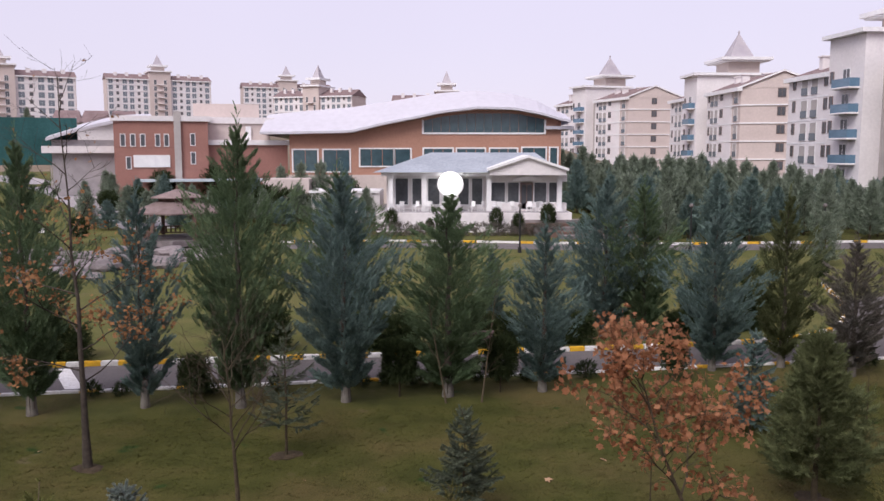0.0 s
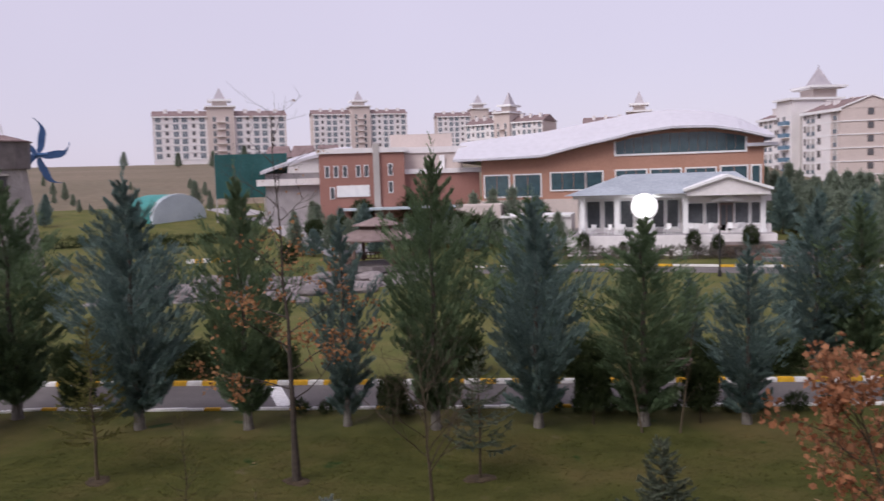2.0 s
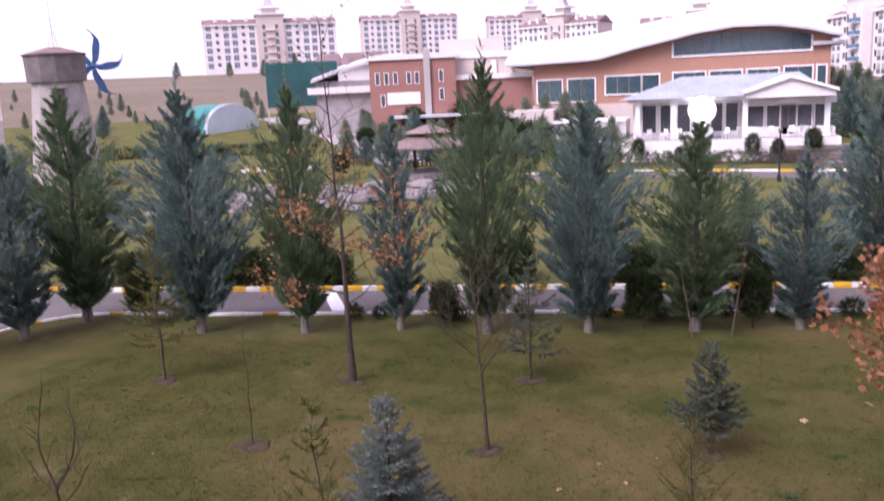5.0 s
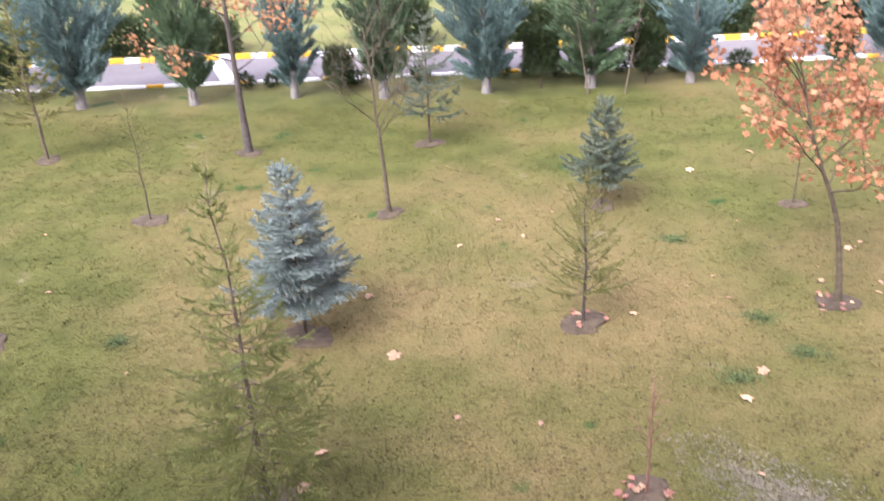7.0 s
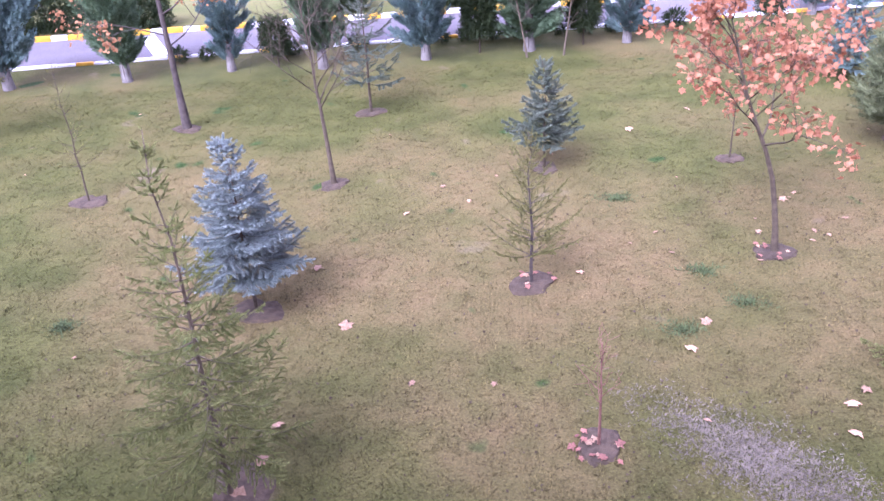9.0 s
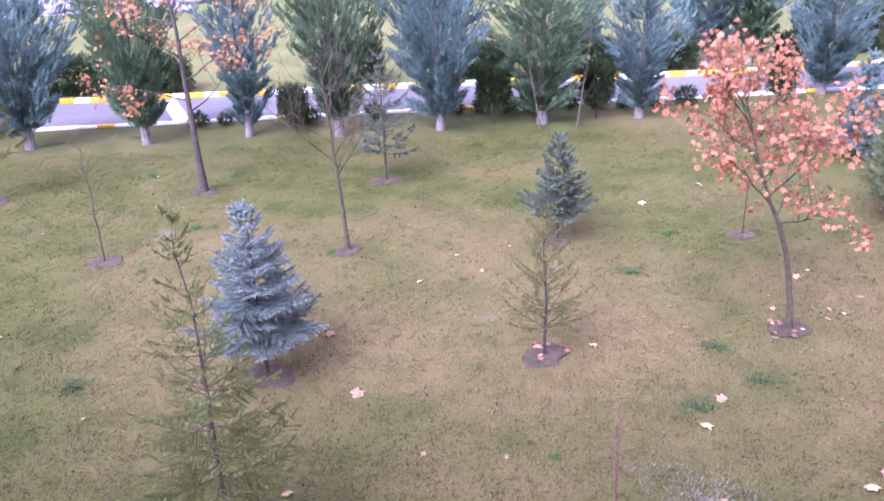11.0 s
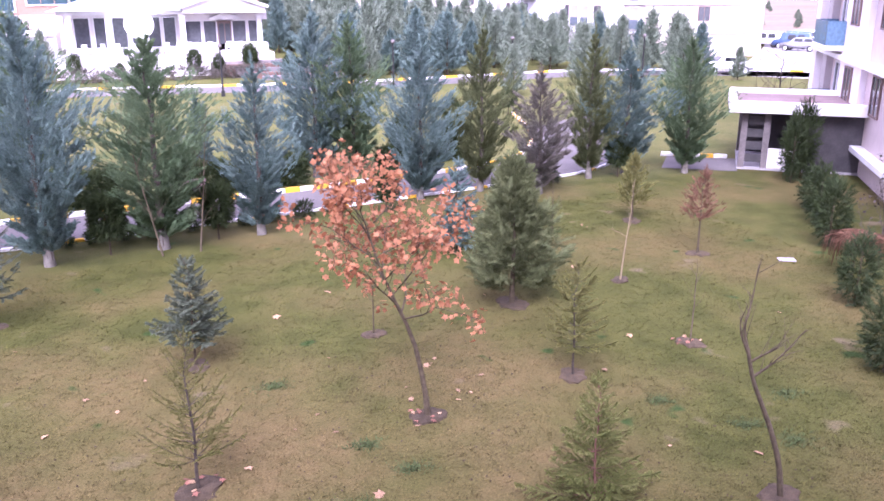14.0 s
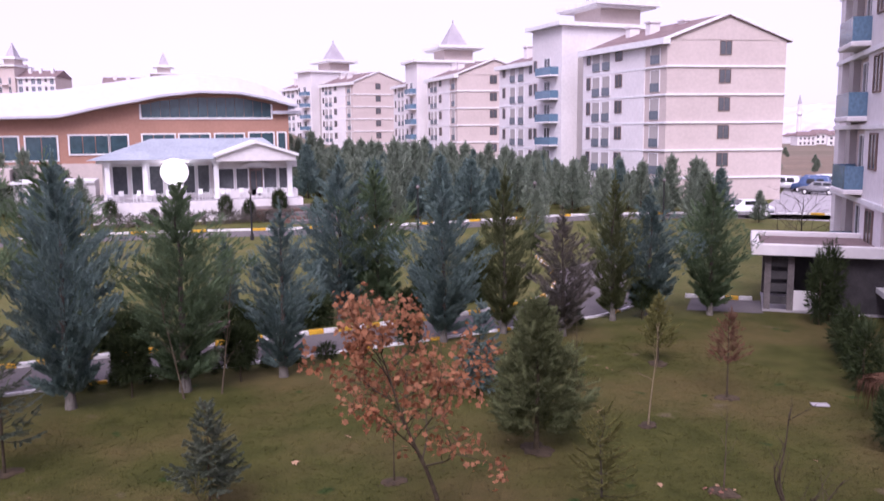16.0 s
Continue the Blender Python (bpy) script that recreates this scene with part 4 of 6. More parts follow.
put(whorl_tree("sapling", "thin sapling with fine sparse side twigs", 2.7, 0.62, N_LARCH, BARK, 55, whorls=8, arms=4, clear=0.25, fall=0.6, rise=24, lift=30, gap=0.11, twig=0.4, shoot=0.07, width=0.6, sparse=0.45, trunk_r=0.008, category="sapling"), -8.5, 14.2)
put(broadleaf("sapling", "newly planted sapling with fine reddish twigs", 1.62, 0.34, 56, BARK_RED, None, fork=0.38, limbs=12, thick=0.0125, spread=44, twigs=3, depth=2, category="sapling"), 0.9, 7.5)
put(broadleaf("sapling", "thin pale sapling with few twigs", 2.0, 0.35, 57, BARK_TAN, None, fork=0.4, limbs=6, thick=0.009, spread=50, twigs=2, depth=2, category="sapling"), 10.1, 13.05)
put(broadleaf("sapling", "thin leaning pale sapling", 2.8, 0.35, 58, TWIG, None, fork=0.4, limbs=6, thick=0.008, spread=50, lean=(0.25, 0), twigs=2, depth=2, category="sapling"), 10.8, 16.9)
put(broadleaf("sapling", "thin dark sapling behind the maple", 1.6, 0.35, 59, BARK, L_ORANGE, 60, 0.12, fork=0.35, limbs=6, thick=0.012, spread=50, twigs=2, depth=2, category="sapling"), 4.1, 15.75)
put(broadleaf("sapling", "thin sapling with reddish twigs near the drive", 2.1, 0.4, 60, BARK, None, fork=0.3, limbs=8, thick=0.010, spread=50, twigs=2, depth=2, category="sapling"), 11.0, 21.0)
for k, (x, y, ln) in enumerate(((0.15, 23.0, -0.7), (1.15, 23.1, 0.5))):
    put(broadleaf("young_tree", "tall bare pale whip standing before the conifers", 4.3, 0.6, 61 + 20 * k, BARK_TAN, None, fork=0.15, limbs=11, thick=0.0062, lean=(ln, 0), spread=28, twigs=2, depth=2, category="tree"), x, y)
for i, (x, y, r) in enumerate(((0.15, 11.1, 0.42), (4.03, 12.02, 0.38), (-4.0, 10.32, 0.45), (-3.2, 6.75, 0.48), (-8.95, 9.55, 0.46), (0.9, 7.5, 0.36), (-3.7, 14.85, 0.34), (-3.6, 18.9, 0.42), (-8.5, 14.2, 0.42), (-7.9, 18.1, 0.4), (-12.8, 17.4, 0.42), (0.45, 15.45, 0.36), (7.1, 12.55, 0.38), (8.0, 8.0, 0.4), (4.1, 15.75, 0.3), (13.95, 18.05, 0.36), (10.1, 13.05, 0.34), (7.6, 16.4, 0.5), (14.1, 21.6, 0.4), (10.8, 16.9, 0.3))):
    mulch(x, y, r, i)

# clipped hedge beyond the drive, low box plants along the kerb, cypresses by the house
for i, (x, y, w, d, h) in enumerate(((-1.8, 29.6, 1.9, 0.8, 1.15), (1.8, 30.1, 2.4, 0.8, 1.15), (4.4, 30.4, 2.4, 0.8, 1.15), (-16.4, 27.8, 2.6, 0.9, 1.3), (-13.2, 28.0, 2.2, 0.9, 1.2), (-20.5, 27.3, 2.4, 0.9, 1.2), (9.5, 31.6, 1.6, 0.9, 0.9), (-6.2, 29.2, 1.5, 1.0, 1.5), (12.2, 33.0, 1.2, 1.2, 1.5))):
    put(shrub("hedge", "clipped dark green hedge along the drive", w, d, h, 70 + i, HEDGE, n=4200, size=0.13, box_like=0.96, category="hedge"), x, y, 6)
small_box = shrub("box_plant", "small dark green plant along the kerb", 0.55, 0.5, 0.45, 80, HEDGE, n=260, size=0.11, box_like=0.3)
put(small_box, -1.6, 24.95)
for x in (-2.3, -0.9, -0.2, 0.5, 1.2, 1.9, 2.6, 3.6, -6.6, -7.1, -5.0, -9.2, -10.0, 4.6, 5.6, 12.0, 14.2):
    put_copy(small_box, x + rp.uniform(-0.15, 0.15), 25.05 + 0.148 * x + rp.uniform(-0.2, 0.05) + 0.1, rp.uniform(0, 360), rp.uniform(0.7, 1.25))
topiary = shrub("topiary", "clipped dark green box bush on a short bare stem", 0.85, 0.8, 1.15, 87, HEDGE, n=3600, size=0.11, box_like=0.85, category="topiary", stem=0.55)
put(topiary, -1.2, 23.6)
for x, y, sc in ((1.75, 24.1, 0.95), (-6.9, 22.9, 0.8), (7.2, 25.3, 0.8), (-16.6, 21.9, 1.0)):
    put_copy(topiary, x, y, 30 * x, sc)
bush = shrub("bush", "rounded dark green bush on a short stem", 1.1, 1.1, 1.3, 81, HEDGE, n=1300, size=0.14, box_like=0.2, stem=0.5)
put(bush, 10.2, 33.4)
put_copy(bush, 17.0, 27.2, 30, 0.8, 0.9)
for x, y, s in ((-27, 62, 1.2), (-14, 66, 1.0), (-24, 75, 1.3), (12, 69, 1.0), (-30, 90, 2.2), (-25, 92, 2.4), (-10, 88, 2.0), (20, 44, 0.8), (15, 40, 0.9), (-25, 48, 0.7)):
    put_copy(bush, x, y, 33 * x, s)
for x, y, s in ((-23.5, 79.5, 1.7), (-21.3, 80.5, 2.0), (-19.2, 80, 1.9), (-17.0, 80.6, 2.1), (-15.0, 80, 1.9), (-13.2, 79.4, 1.7), (-32.5, 81.5, 1.6), (-30.4, 83.0, 1.8)):
    put_copy(bush, x, y, 47 * x, s, 0.85 * s)
for i, az in enumerate((7.6, 8.6, 9.8, 10.8, 12.0, 13.2, 14.2, 15.4, 16.6, 17.6, 19.4, 20.6, 21.8, 23.0)):
    r = 76.5 + 1.6 * (i % 3)
    put_copy(pine_a if i % 3 else pine_b, -r * math.sin(radians(az)), r * math.cos(radians(az)), 70 * i, 0.66 + 0.05 * (i % 4), 0.50 + 0.06 * (i % 3))
cyp = shrub("cypress", "clipped dark green dwarf cypress beside the house", 0.85, 0.85, 1.75, 82, HEDGE, n=900, size=0.13, box_like=0.0, category="cypress")
for i, (x, y, s, sz) in enumerate(((14.9, 13.5, 1.0, 1.0), (12.7, 10.6, 1.1, 1.0), (17.8, 17.3, 1.15, 1.15), (20.3, 20.7, 0.95, 0.85), (19.2, 19.2, 1.0, 1.1), (22.6, 24.2, 1.0, 1.5), (23.4, 24.6, 1.2, 1.7))):
    (put if i == 0 else put_copy)(cyp, x, y, 40 * i, s, sz)
def weeping_shrub(seed):
    """A grafted dwarf: a bare stem with an umbrella of thin hanging twigs."""
    rr = random.Random(seed)
    t = thing("weeping_shrub", "low weeping shrub with an umbrella of rust-coloured twigs", "shrub")
    st = Tubes()
    st.add([Vector((0, 0, -0.05)), Vector((0.02, 0, 0.6)), Vector((0, 0.02, 1.12))], [0.035, 0.03, 0.028], 7)
    st.make("stem", BARK, t)
    tb = Tubes()
    for i in range(260):
        a, r = rr.uniform(0, 6.283), rr.uniform(0.35, 0.85)
        c, d = math.cos(a), math.sin(a)
        low_end = rr.uniform(0.45, 0.85)
        tb.add([Vector((0.05 * c, 0.05 * d, 1.1)), Vector((0.5 * r * c, 0.5 * r * d, 1.27 - 0.1 * r)), Vector((0.9 * r * c, 0.9 * r * d, 1.08)), Vector((r * c, r * d, low_end))], [0.010, 0.009, 0.008, 0.004], 3)
    tb.make("crown", N_RUST, t)
    return t


put(weeping_shrub(83), 16.3, 15.0)
put(broadleaf("bare_shrub", "bare shrub with many thin dark branches and small fruit", 3.0, 0.9, 84, BARK_DARK, BARK_DARK, 240, 0.075, fork=0.08, limbs=10, thick=0.010, spread=40, category="shrub"), 17.6, 15.4)
put(broadleaf("bare_shrub", "spreading bare dark shrub near the car park", 3.6, 1.9, 85, BARK_DARK, None, fork=0.08, limbs=15, thick=0.020, spread=62, category="shrub"), 33.5, 37.5)


# ---- buildings ----
def window_kit(w, h, frame_mat, glass_mat, mullions=1, name="window"):
    """Meshes of a framed window in the xz plane, facing -y: frame and pane."""
    t = 0.07
    args = [(-w / 2, w / 2, -0.05, 0.03, 0, t), (-w / 2, w / 2, -0.05, 0.03, h - t, h), (-w / 2, -w / 2 + t, -0.05, 0.03, t, h - t), (w / 2 - t, w / 2, -0.05, 0.03, t, h - t)]
    for i in range(mullions):
        x = -w / 2 + w * (i + 1) / (mullions + 1)
        args.append((x - 0.03, x + 0.03, -0.045, 0.03, t, h - t))
    bm = boxes(*args)
    f = bpy.data.meshes.new(name)
    bm.to_mesh(f)
    bm.free()
    f.materials.append(frame_mat)
    bm = boxes((-w / 2 + t, w / 2 - t, -0.015, 0.0, t, h - t))
    g = bpy.data.meshes.new("pane")
    bm.to_mesh(g)
    bm.free()
    g.materials.append(glass_mat)
    return f, g


def set_window(kit, m, parent):
    w = new("window", kit[0])
    w.parent = parent
    w.matrix_basis = m
    p = new("pane", kit[1])
    p.parent = w
    return w


WIN = window_kit(1.3, 1.5, FRAME_D, GLASS_D)
WIN_TALL = window_kit(1.5, 2.25, FRAME_W, GLASS_D)
# taupe panel flush with the wall: shade of the recess put into colour
LOGGIA = window_kit(1.6, 2.35, FRAME_W, RENDER_T, 0)
# grey panes stand in for the shade deep inside open loggias
LOGGIA_SHADE = window_kit(2.3, 2.3, FRAME_W, GLASS_L_SHADE, 1)
WIN_NARROW = window_kit(0.8, 1.5, FRAME_D, GLASS_D, 0)


def mesh_only(bm, material, name):
    me = bpy.data.meshes.new(name)
    bm.to_mesh(me)
    bm.free()
    me.materials.append(material)
    return me


BALC_SLAB = mesh_only(boxes((-1.9, 1.9, -1.25, 0, -0.22, 0), bevel=0.04), RENDER_W, "slab")
BALC_GLASS = mesh_only(boxes((-1.85, 1.85, -1.2, -1.15, 0.0, 1.0), (-1.85, -1.8, -1.15, 0, 0, 1.0), (1.8, 1.85, -1.15, 0, 0, 1.0)), GLASS_T, "balustrade")
LOG_GLASS = mesh_only(boxes((-0.72, 0.72, -0.06, -0.02, 0.0, 0.95)), GLASS_L_SHADE, "balustrade")


def apartment_house():
    """Six storeys: a gabled wing end, a facade at a blunt angle, a stair tower with balconies and a spire."""
    h = thing("apartment_building", "six-storey beige and white apartment house with a spired tower", "apartment building", group="apartment houses")
    va = radians(95)
    v = Vector((math.cos(va), math.sin(va)))
    u = Vector((math.cos(radians(-10)), math.sin(radians(-10))))
    C = Vector((0, 0))
    inner = Vector((-v.y, v.x)) * -1

    def pl(s, d=0.0):
        q = v * s + inner * d
        return (q.x, q.y)

    R0 = u * 13.0
    back_a = pl(15.3, 13)
    wing_b = part("wall", prism([(0, 0), (R0.x, R0.y), back_a, pl(15.3)], -2, 17.6), RENDER_B, h, "smooth beige rendered wing")
    part("wall", prism([pl(15.3, 1.4), back_a, pl(19.0, 13), pl(19.0, 1.4)], -2, 18.2), RENDER_T, h, "taupe recessed wall")
    tower = part("tower", prism([pl(19.0, -0.9), pl(19.0, 12), pl(26.2, 12), pl(26.2, -0.9)], -2, 21.4), RENDER_W, h, "white stair tower")
    part("wall", prism([pl(26.2, 0), pl(26.2, 12), pl(37.0, 12), pl(37.0, 0)], -2, 17.6), RENDER_B, h)
    # white front skins
    fs = []
    for s0, s1 in ((3.6, 15.4), (26.2, 37.1)):
        bm = prism([pl(s0, -0.12), pl(s0, 0.05), pl(s1, 0.05), pl(s1, -0.12)], -2, 17.6)
        part("facade", bm, RENDER_W, h, "white rendered front")
    # string courses on every floor
    n_u = Vector((u.y, -u.x))
    for i in range(1, 6):
        z = 3.0 * i - 0.3
        for a, b, nrm in ((C, R0, n_u), (Vector((0, 0)), Vector(pl(15.3)), -inner), (Vector(pl(26.2)), Vector(pl(37.1)), -inner)):
            bm = bmesh.new()
            a, b, nrm = Vector(a), Vector(b), Vector(nrm).normalized()
            o = 0.16
            vs = [bm.verts.new((*p, zz)) for zz in (z, z + 0.2) for p in (a, b, b + nrm * o, a + nrm * o)]
            for f in ((0, 1, 2, 3), (7, 6, 5, 4), (0, 4, 5, 1), (1, 5, 6, 2), (2, 6, 7, 3), (3, 7, 4, 0)):
                bm.faces.new([vs[k] for k in f])
            bmesh.ops.recalc_face_normals(bm, faces=bm.faces)
            part("string_course", bm, FRAME_W, h, "white plaster band")
    # gable roof over wing b
    bm = bmesh.new()
    ridge0, ridge1 = u * 6.5, (Vector(pl(15.3)) + Vector(back_a)) / 2
    e = 0.5
    A0, A1 = -u * e - v * 0.2, Vector(pl(15.5, -e))
    B0, B1 = R0 + u * e - v * 0.2, Vector(back_a) + inner * e
    z0, z1 = 17.35, 20.1
    tv = [(*A0, z0), (*(ridge0 - v * 0.2), z1), (*B0, z0), (*A1, z0), (*ridge1, z1), (*B1, z0)]
    vs = [bm.verts.new(q) for q in tv] + [bm.verts.new((q[0], q[1], q[2] + 0.3)) for q in tv]
    for f in ((0, 3, 4, 1), (1, 4, 5, 2), (6, 7, 10, 9), (7, 8, 11, 10), (0, 1, 7, 6), (1, 2, 8, 7), (0, 6, 9, 3), (2, 5, 11, 8), (3, 9, 10, 4), (4, 10, 11, 5)):
        bm.faces.new([vs[k] for k in f])
    bmesh.ops.recalc_face_normals(bm, faces=bm.faces)
    roof = part("roof", bm, TILE_ROOF, h, "red-brown tiled pitched roof")
    bm = bmesh.new()
    vs = [bm.verts.new(q) for q in ((0, 0, 17.5), (*R0, 17.5), (*ridge0, 20.1), (*(v * 0.3), 17.5), (*(R0 + v * 0.3), 17.5), (*(ridge0 + v * 0.3), 20.1))]
    for f in ((0, 1, 2), (5, 4, 3), (0, 2, 5, 3), (1, 4, 5, 2)):
        bm.faces.new([vs[k] for k in f])
    part("gable", bm, RENDER_B, h)
    # white verge and eaves
    bm = bmesh.new()
    nn = Vector((u.y, -u.x)).normalized()
    for p, q, zp, zq in ((C - u * 0.5, ridge0, 17.45, 20.25), (ridge0, R0 + u * 0.5, 20.25, 17.45)):
        p, q = p + nn * 0.25, q + nn * 0.25
        vs = [bm.verts.new((*(w + o), z + dz)) for w, z in ((p, zp), (q, zq)) for o, dz in ((nn * 0, 0), (nn * 0, 0.32), (-nn * 0.3, 0.32), (-nn * 0.3, 0))]
        for f in ((0, 1, 5, 4), (1, 2, 6, 5), (2, 3, 7, 6), (3, 0, 4, 7), (0, 3, 2, 1), (4, 5, 6, 7)):
            bm.faces.new([vs[k] for k in f])
    bmesh.ops.recalc_face_normals(bm, faces=bm.faces)
    part("verge", bm, FRAME_W, h, "white verge board")
    part("eave", prism([pl(-0.3, -0.75), pl(-0.3, 0.1), pl(15.7, 0.1), pl(15.7, -0.75)], 17.1, 17.75), FRAME_W, h, "white eaves cornice")
    part("eave", prism([pl(26.2, -0.7), pl(26.2, 0.1), pl(37.6, 0.1), pl(37.6, -0.7)], 17.1, 17.7), FRAME_W, h, "white eaves cornice")
    # roof of the far wing: one slope
    bm = bmesh.new()
    tv = [(*pl(26.2, -0.5), 17.6), (*pl(37.6, -0.5), 17.6), (*pl(37.6, 6), 19.9), (*pl(26.2, 6), 19.9), (*pl(37.6, 12.5), 17.6), (*pl(26.2, 12.5), 17.6)]
    vs = [bm.verts.new(q) for q in tv]
    for f in ((0, 1, 2, 3), (3, 2, 4, 5), (1, 4, 2), (0, 3, 5), (0, 5, 4, 1)):
        bm.faces.new([vs[k] for k in f])
    bmesh.ops.recalc_face_normals(bm, faces=bm.faces)
    part("roof", bm, TILE_ROOF, h, "red-brown tiled pitched roof")
    # chimneys
    for s, d in ((7.0, 3.4), (4.6, 6.0), (11.5, 4.0), (30.0, 4.0), (34.0, 3.0)):
        q = pl(s, d)
        c = part("chimney", boxes((q[0] - 0.6, q[0] + 0.6, q[1] - 0.5, q[1] + 0.5, 18.0, 20.3), (q[0] - 0.75, q[0] + 0.75, q[1] - 0.65, q[1] + 0.65, 20.3, 20.5)), RENDER_W, roof, "white rendered chimney")
    # tower top: cornices, lantern and spire
    a0 = math.degrees(va) - 90
    cx, cy = pl(22.6, 8.0)

    def ring(half, z0, z1, top=None):
        bm = boxes((-half, half, -half, half, z0, z1))
        bmesh.ops.rotate(bm, cent=(0, 0, 0), matrix=Matrix.Rotation(radians(a0), 3, "Z"), verts=bm.verts)
        bmesh.ops.translate(bm, vec=(cx, cy, 0), verts=bm.verts)
        return bm

    part("cornice", prism([pl(18.4, -1.7), pl(18.4, 12.6), pl(26.8, 12.6), pl(26.8, -1.7)], 21.4, 21.9), FRAME_W, tower, "white tower cornice")
    part("lantern", ring(3.0, 21.9, 24.0), RENDER_B, tower)
    part("cornice", ring(4.4, 24.0, 24.25), FRAME_W, tower)
    part("cornice", ring(4.8, 24.25, 24.8), FRAME_W, tower)
    bm = bmesh.new()
    bmesh.ops.create_cone(bm, cap_ends=True, segments=4, radius1=3.3, radius2=0.05, depth=4.9, matrix=pose(cx, cy, 27.25, 0, 0, a0 + 45))
    part("spire", bm, SPIRE, tower, "grey sheet-metal spire")
    bm = boxes((cx - 0.12, cx + 0.12, cy - 0.12, cy + 0.12, 29.5, 30.2))
    part("finial", bm, SPIRE, tower)
    # openings
    fdeg = math.degrees(va) - 90 - 90
    gdeg = -10

    def on_front(s, z, out=0.14):
        q = pl(s, -out)
        return pose(q[0], q[1], z, 0, 0, fdeg)

    for i in range(6):
        z = 3.0 * i
        g = u * 6.3 + n_u.normalized() * 0.02
        set_window(WIN, pose(g.x, g.y, z + 1.0, 0, 0, gdeg), h)
        for s in (8.2, 14.2, 35.6, 27.8):
            set_window(WIN_NARROW if s in (14.2, 35.6) else WIN, on_front(s, z + 1.0), h)
        set_window(WIN_NARROW, on_front(17.2, z + 1.0, -1.38), h)
        for s in (1.9, 10.6, 12.6, 30.6, 33.0):
            w = set_window(LOGGIA, on_front(s, z + 0.15, 0.02 if s < 3 else 0.14), h)
            b = new("balustrade", LOG_GLASS)
            b.parent = w
            b.matrix_basis = Matrix.Translation((0, -0.06, 0))
        if i > 0 or True:
            w = set_window(WIN_TALL, on_front(22.4, z + 0.35, 0.92), h)
            set_window(WIN_NARROW, on_front(25.4, z + 1.0, 0.92), h)
            sl = new("balcony", BALC_SLAB)
            sl.parent = h
            sl.matrix_basis = on_front(21.6, z + 0.3, 0.9)
            b = new("balustrade", BALC_GLASS)
            b.parent = sl
            b.matrix_basis = Matrix.Identity(4)
    return h


home = apartment_house()


def block_at(ob, x, y, z, rz, s=1.0, sz=1.0):
    ob.matrix_basis = Matrix.Translation((x, y, z)) @ pose(0, 0, 0, 0, 0, rz) @ Matrix.Diagonal((s, s, sz, 1))


block_at(home, 49.25, 75.2, -0.2, 0, 1.0, 0.952)
for x, y, z, rz, s in ((48.9, 138.6, 0.2, -3, 1.0), (44.0, 200.0, 2.6, 14, 1.0)):
    block_at(copy_thing(home, Matrix.Identity(4)), x, y, z, rz, s, 0.98)


def slab_house():
    """A long six-storey house seen from the front: two wings, a taller middle and a spired lantern."""
    h = thing("apartment_building", "long cream apartment house on the rise with a spired middle", "apartment building", group="apartment houses")
    for x0, x1, m_, lab in ((-27, -5.5, RENDER_W, "cream rendered wing"), (5.5, 27, RENDER_W, "cream rendered wing")):
        part("wall", boxes((x0, x1, 0, 13, -8, 17.6)), m_, h, lab)
        bm = bmesh.new()
        vs = [bm.verts.new(p) for p in ((x0 - 0.5, -0.6, 17.6), (x1 + 0.5, -0.6, 17.6), (x1 + 0.5, 13.6, 17.6), (x0 - 0.5, 13.6, 17.6), (x0 - 0.5, 6.5, 20.3), (x1 + 0.5, 6.5, 20.3))]
        for ff in ((0, 1, 5, 4), (2, 3, 4, 5), (1, 2, 5), (3, 0, 4), (3, 2, 1, 0)):
            bm.faces.new([vs[k] for k in ff])
        r = part("roof", bm, TILE_ROOF, h, "red-brown tiled roof")
        for x in (x0 + 5, (x0 + x1) / 2, x1 - 4):
            part("chimney", boxes((x - 0.8, x + 0.8, 3.4, 4.6, 18, 20.8)), RENDER_W, r)
        part("cornice", boxes((x0 - 0.4, x1 + 0.4, -0.7, 0.0, 17.1, 17.6)), FRAME_W, h)
        part("gable", boxes((x0 - 0.1 if x0 < 0 else x1 - 0.15, x0 + 0.15 if x0 < 0 else x1 + 0.1, -0.1, 13.1, -8, 17.5)), RENDER_B, h)
    tw = part("tower", boxes((-5.5, 5.5, -1.2, 12, -8, 21.2)), RENDER_B, h, "beige middle tower")
    part("cornice", boxes((-6.3, 6.3, -2.0, 12.6, 21.2, 21.8)), FRAME_W, tw)
    part("lantern", boxes((-3, 3, 2.5, 8.5, 21.8, 24.0)), RENDER_B, tw)
    part("cornice", boxes((-4.8, 4.8, 0.7, 10.3, 24.0, 24.8)), FRAME_W, tw)
    bm = bmesh.new()
    bmesh.ops.create_cone(bm, cap_ends=True, segments=4, radius1=3.5, radius2=0.05, depth=5.2, matrix=pose(0, 5.5, 27.4, 0, 0, 45))
    part("spire", bm, SPIRE, tw, "grey sheet-metal spire")
    for i in range(6):
        z = 3.0 * i
        for x in (-21.6, -11.0, 11.0, 21.6):
            set_window(WIN, pose(x, -0.03, z + 0.9, 0, 0, 0), h)
        for x in (-25.0, -18.0, -14.6, -7.6, 7.6, 14.6, 18.0, 25.0):
            set_window(LOGGIA_SHADE, pose(x, -0.03, z + 0.15, 0, 0, 0), h)
        part("string_course", boxes((-27.2, -5.6, -0.16, 0.0, z - 0.25, z)), FRAME_W, h)
        part("string_course", boxes((5.6, 27.2, -0.16, 0.0, z - 0.25, z)), FRAME_W, h)
        for x in (-2.6, 2.6):
            set_window(WIN_TALL, pose(x, -1.23, z + 0.15, 0, 0, 0), h)
        sl = new("balcony", BALC_SLAB)
        sl.parent = h
        sl.matrix_basis = pose(0, -1.2, z + 0.1, 0, 0, 0)
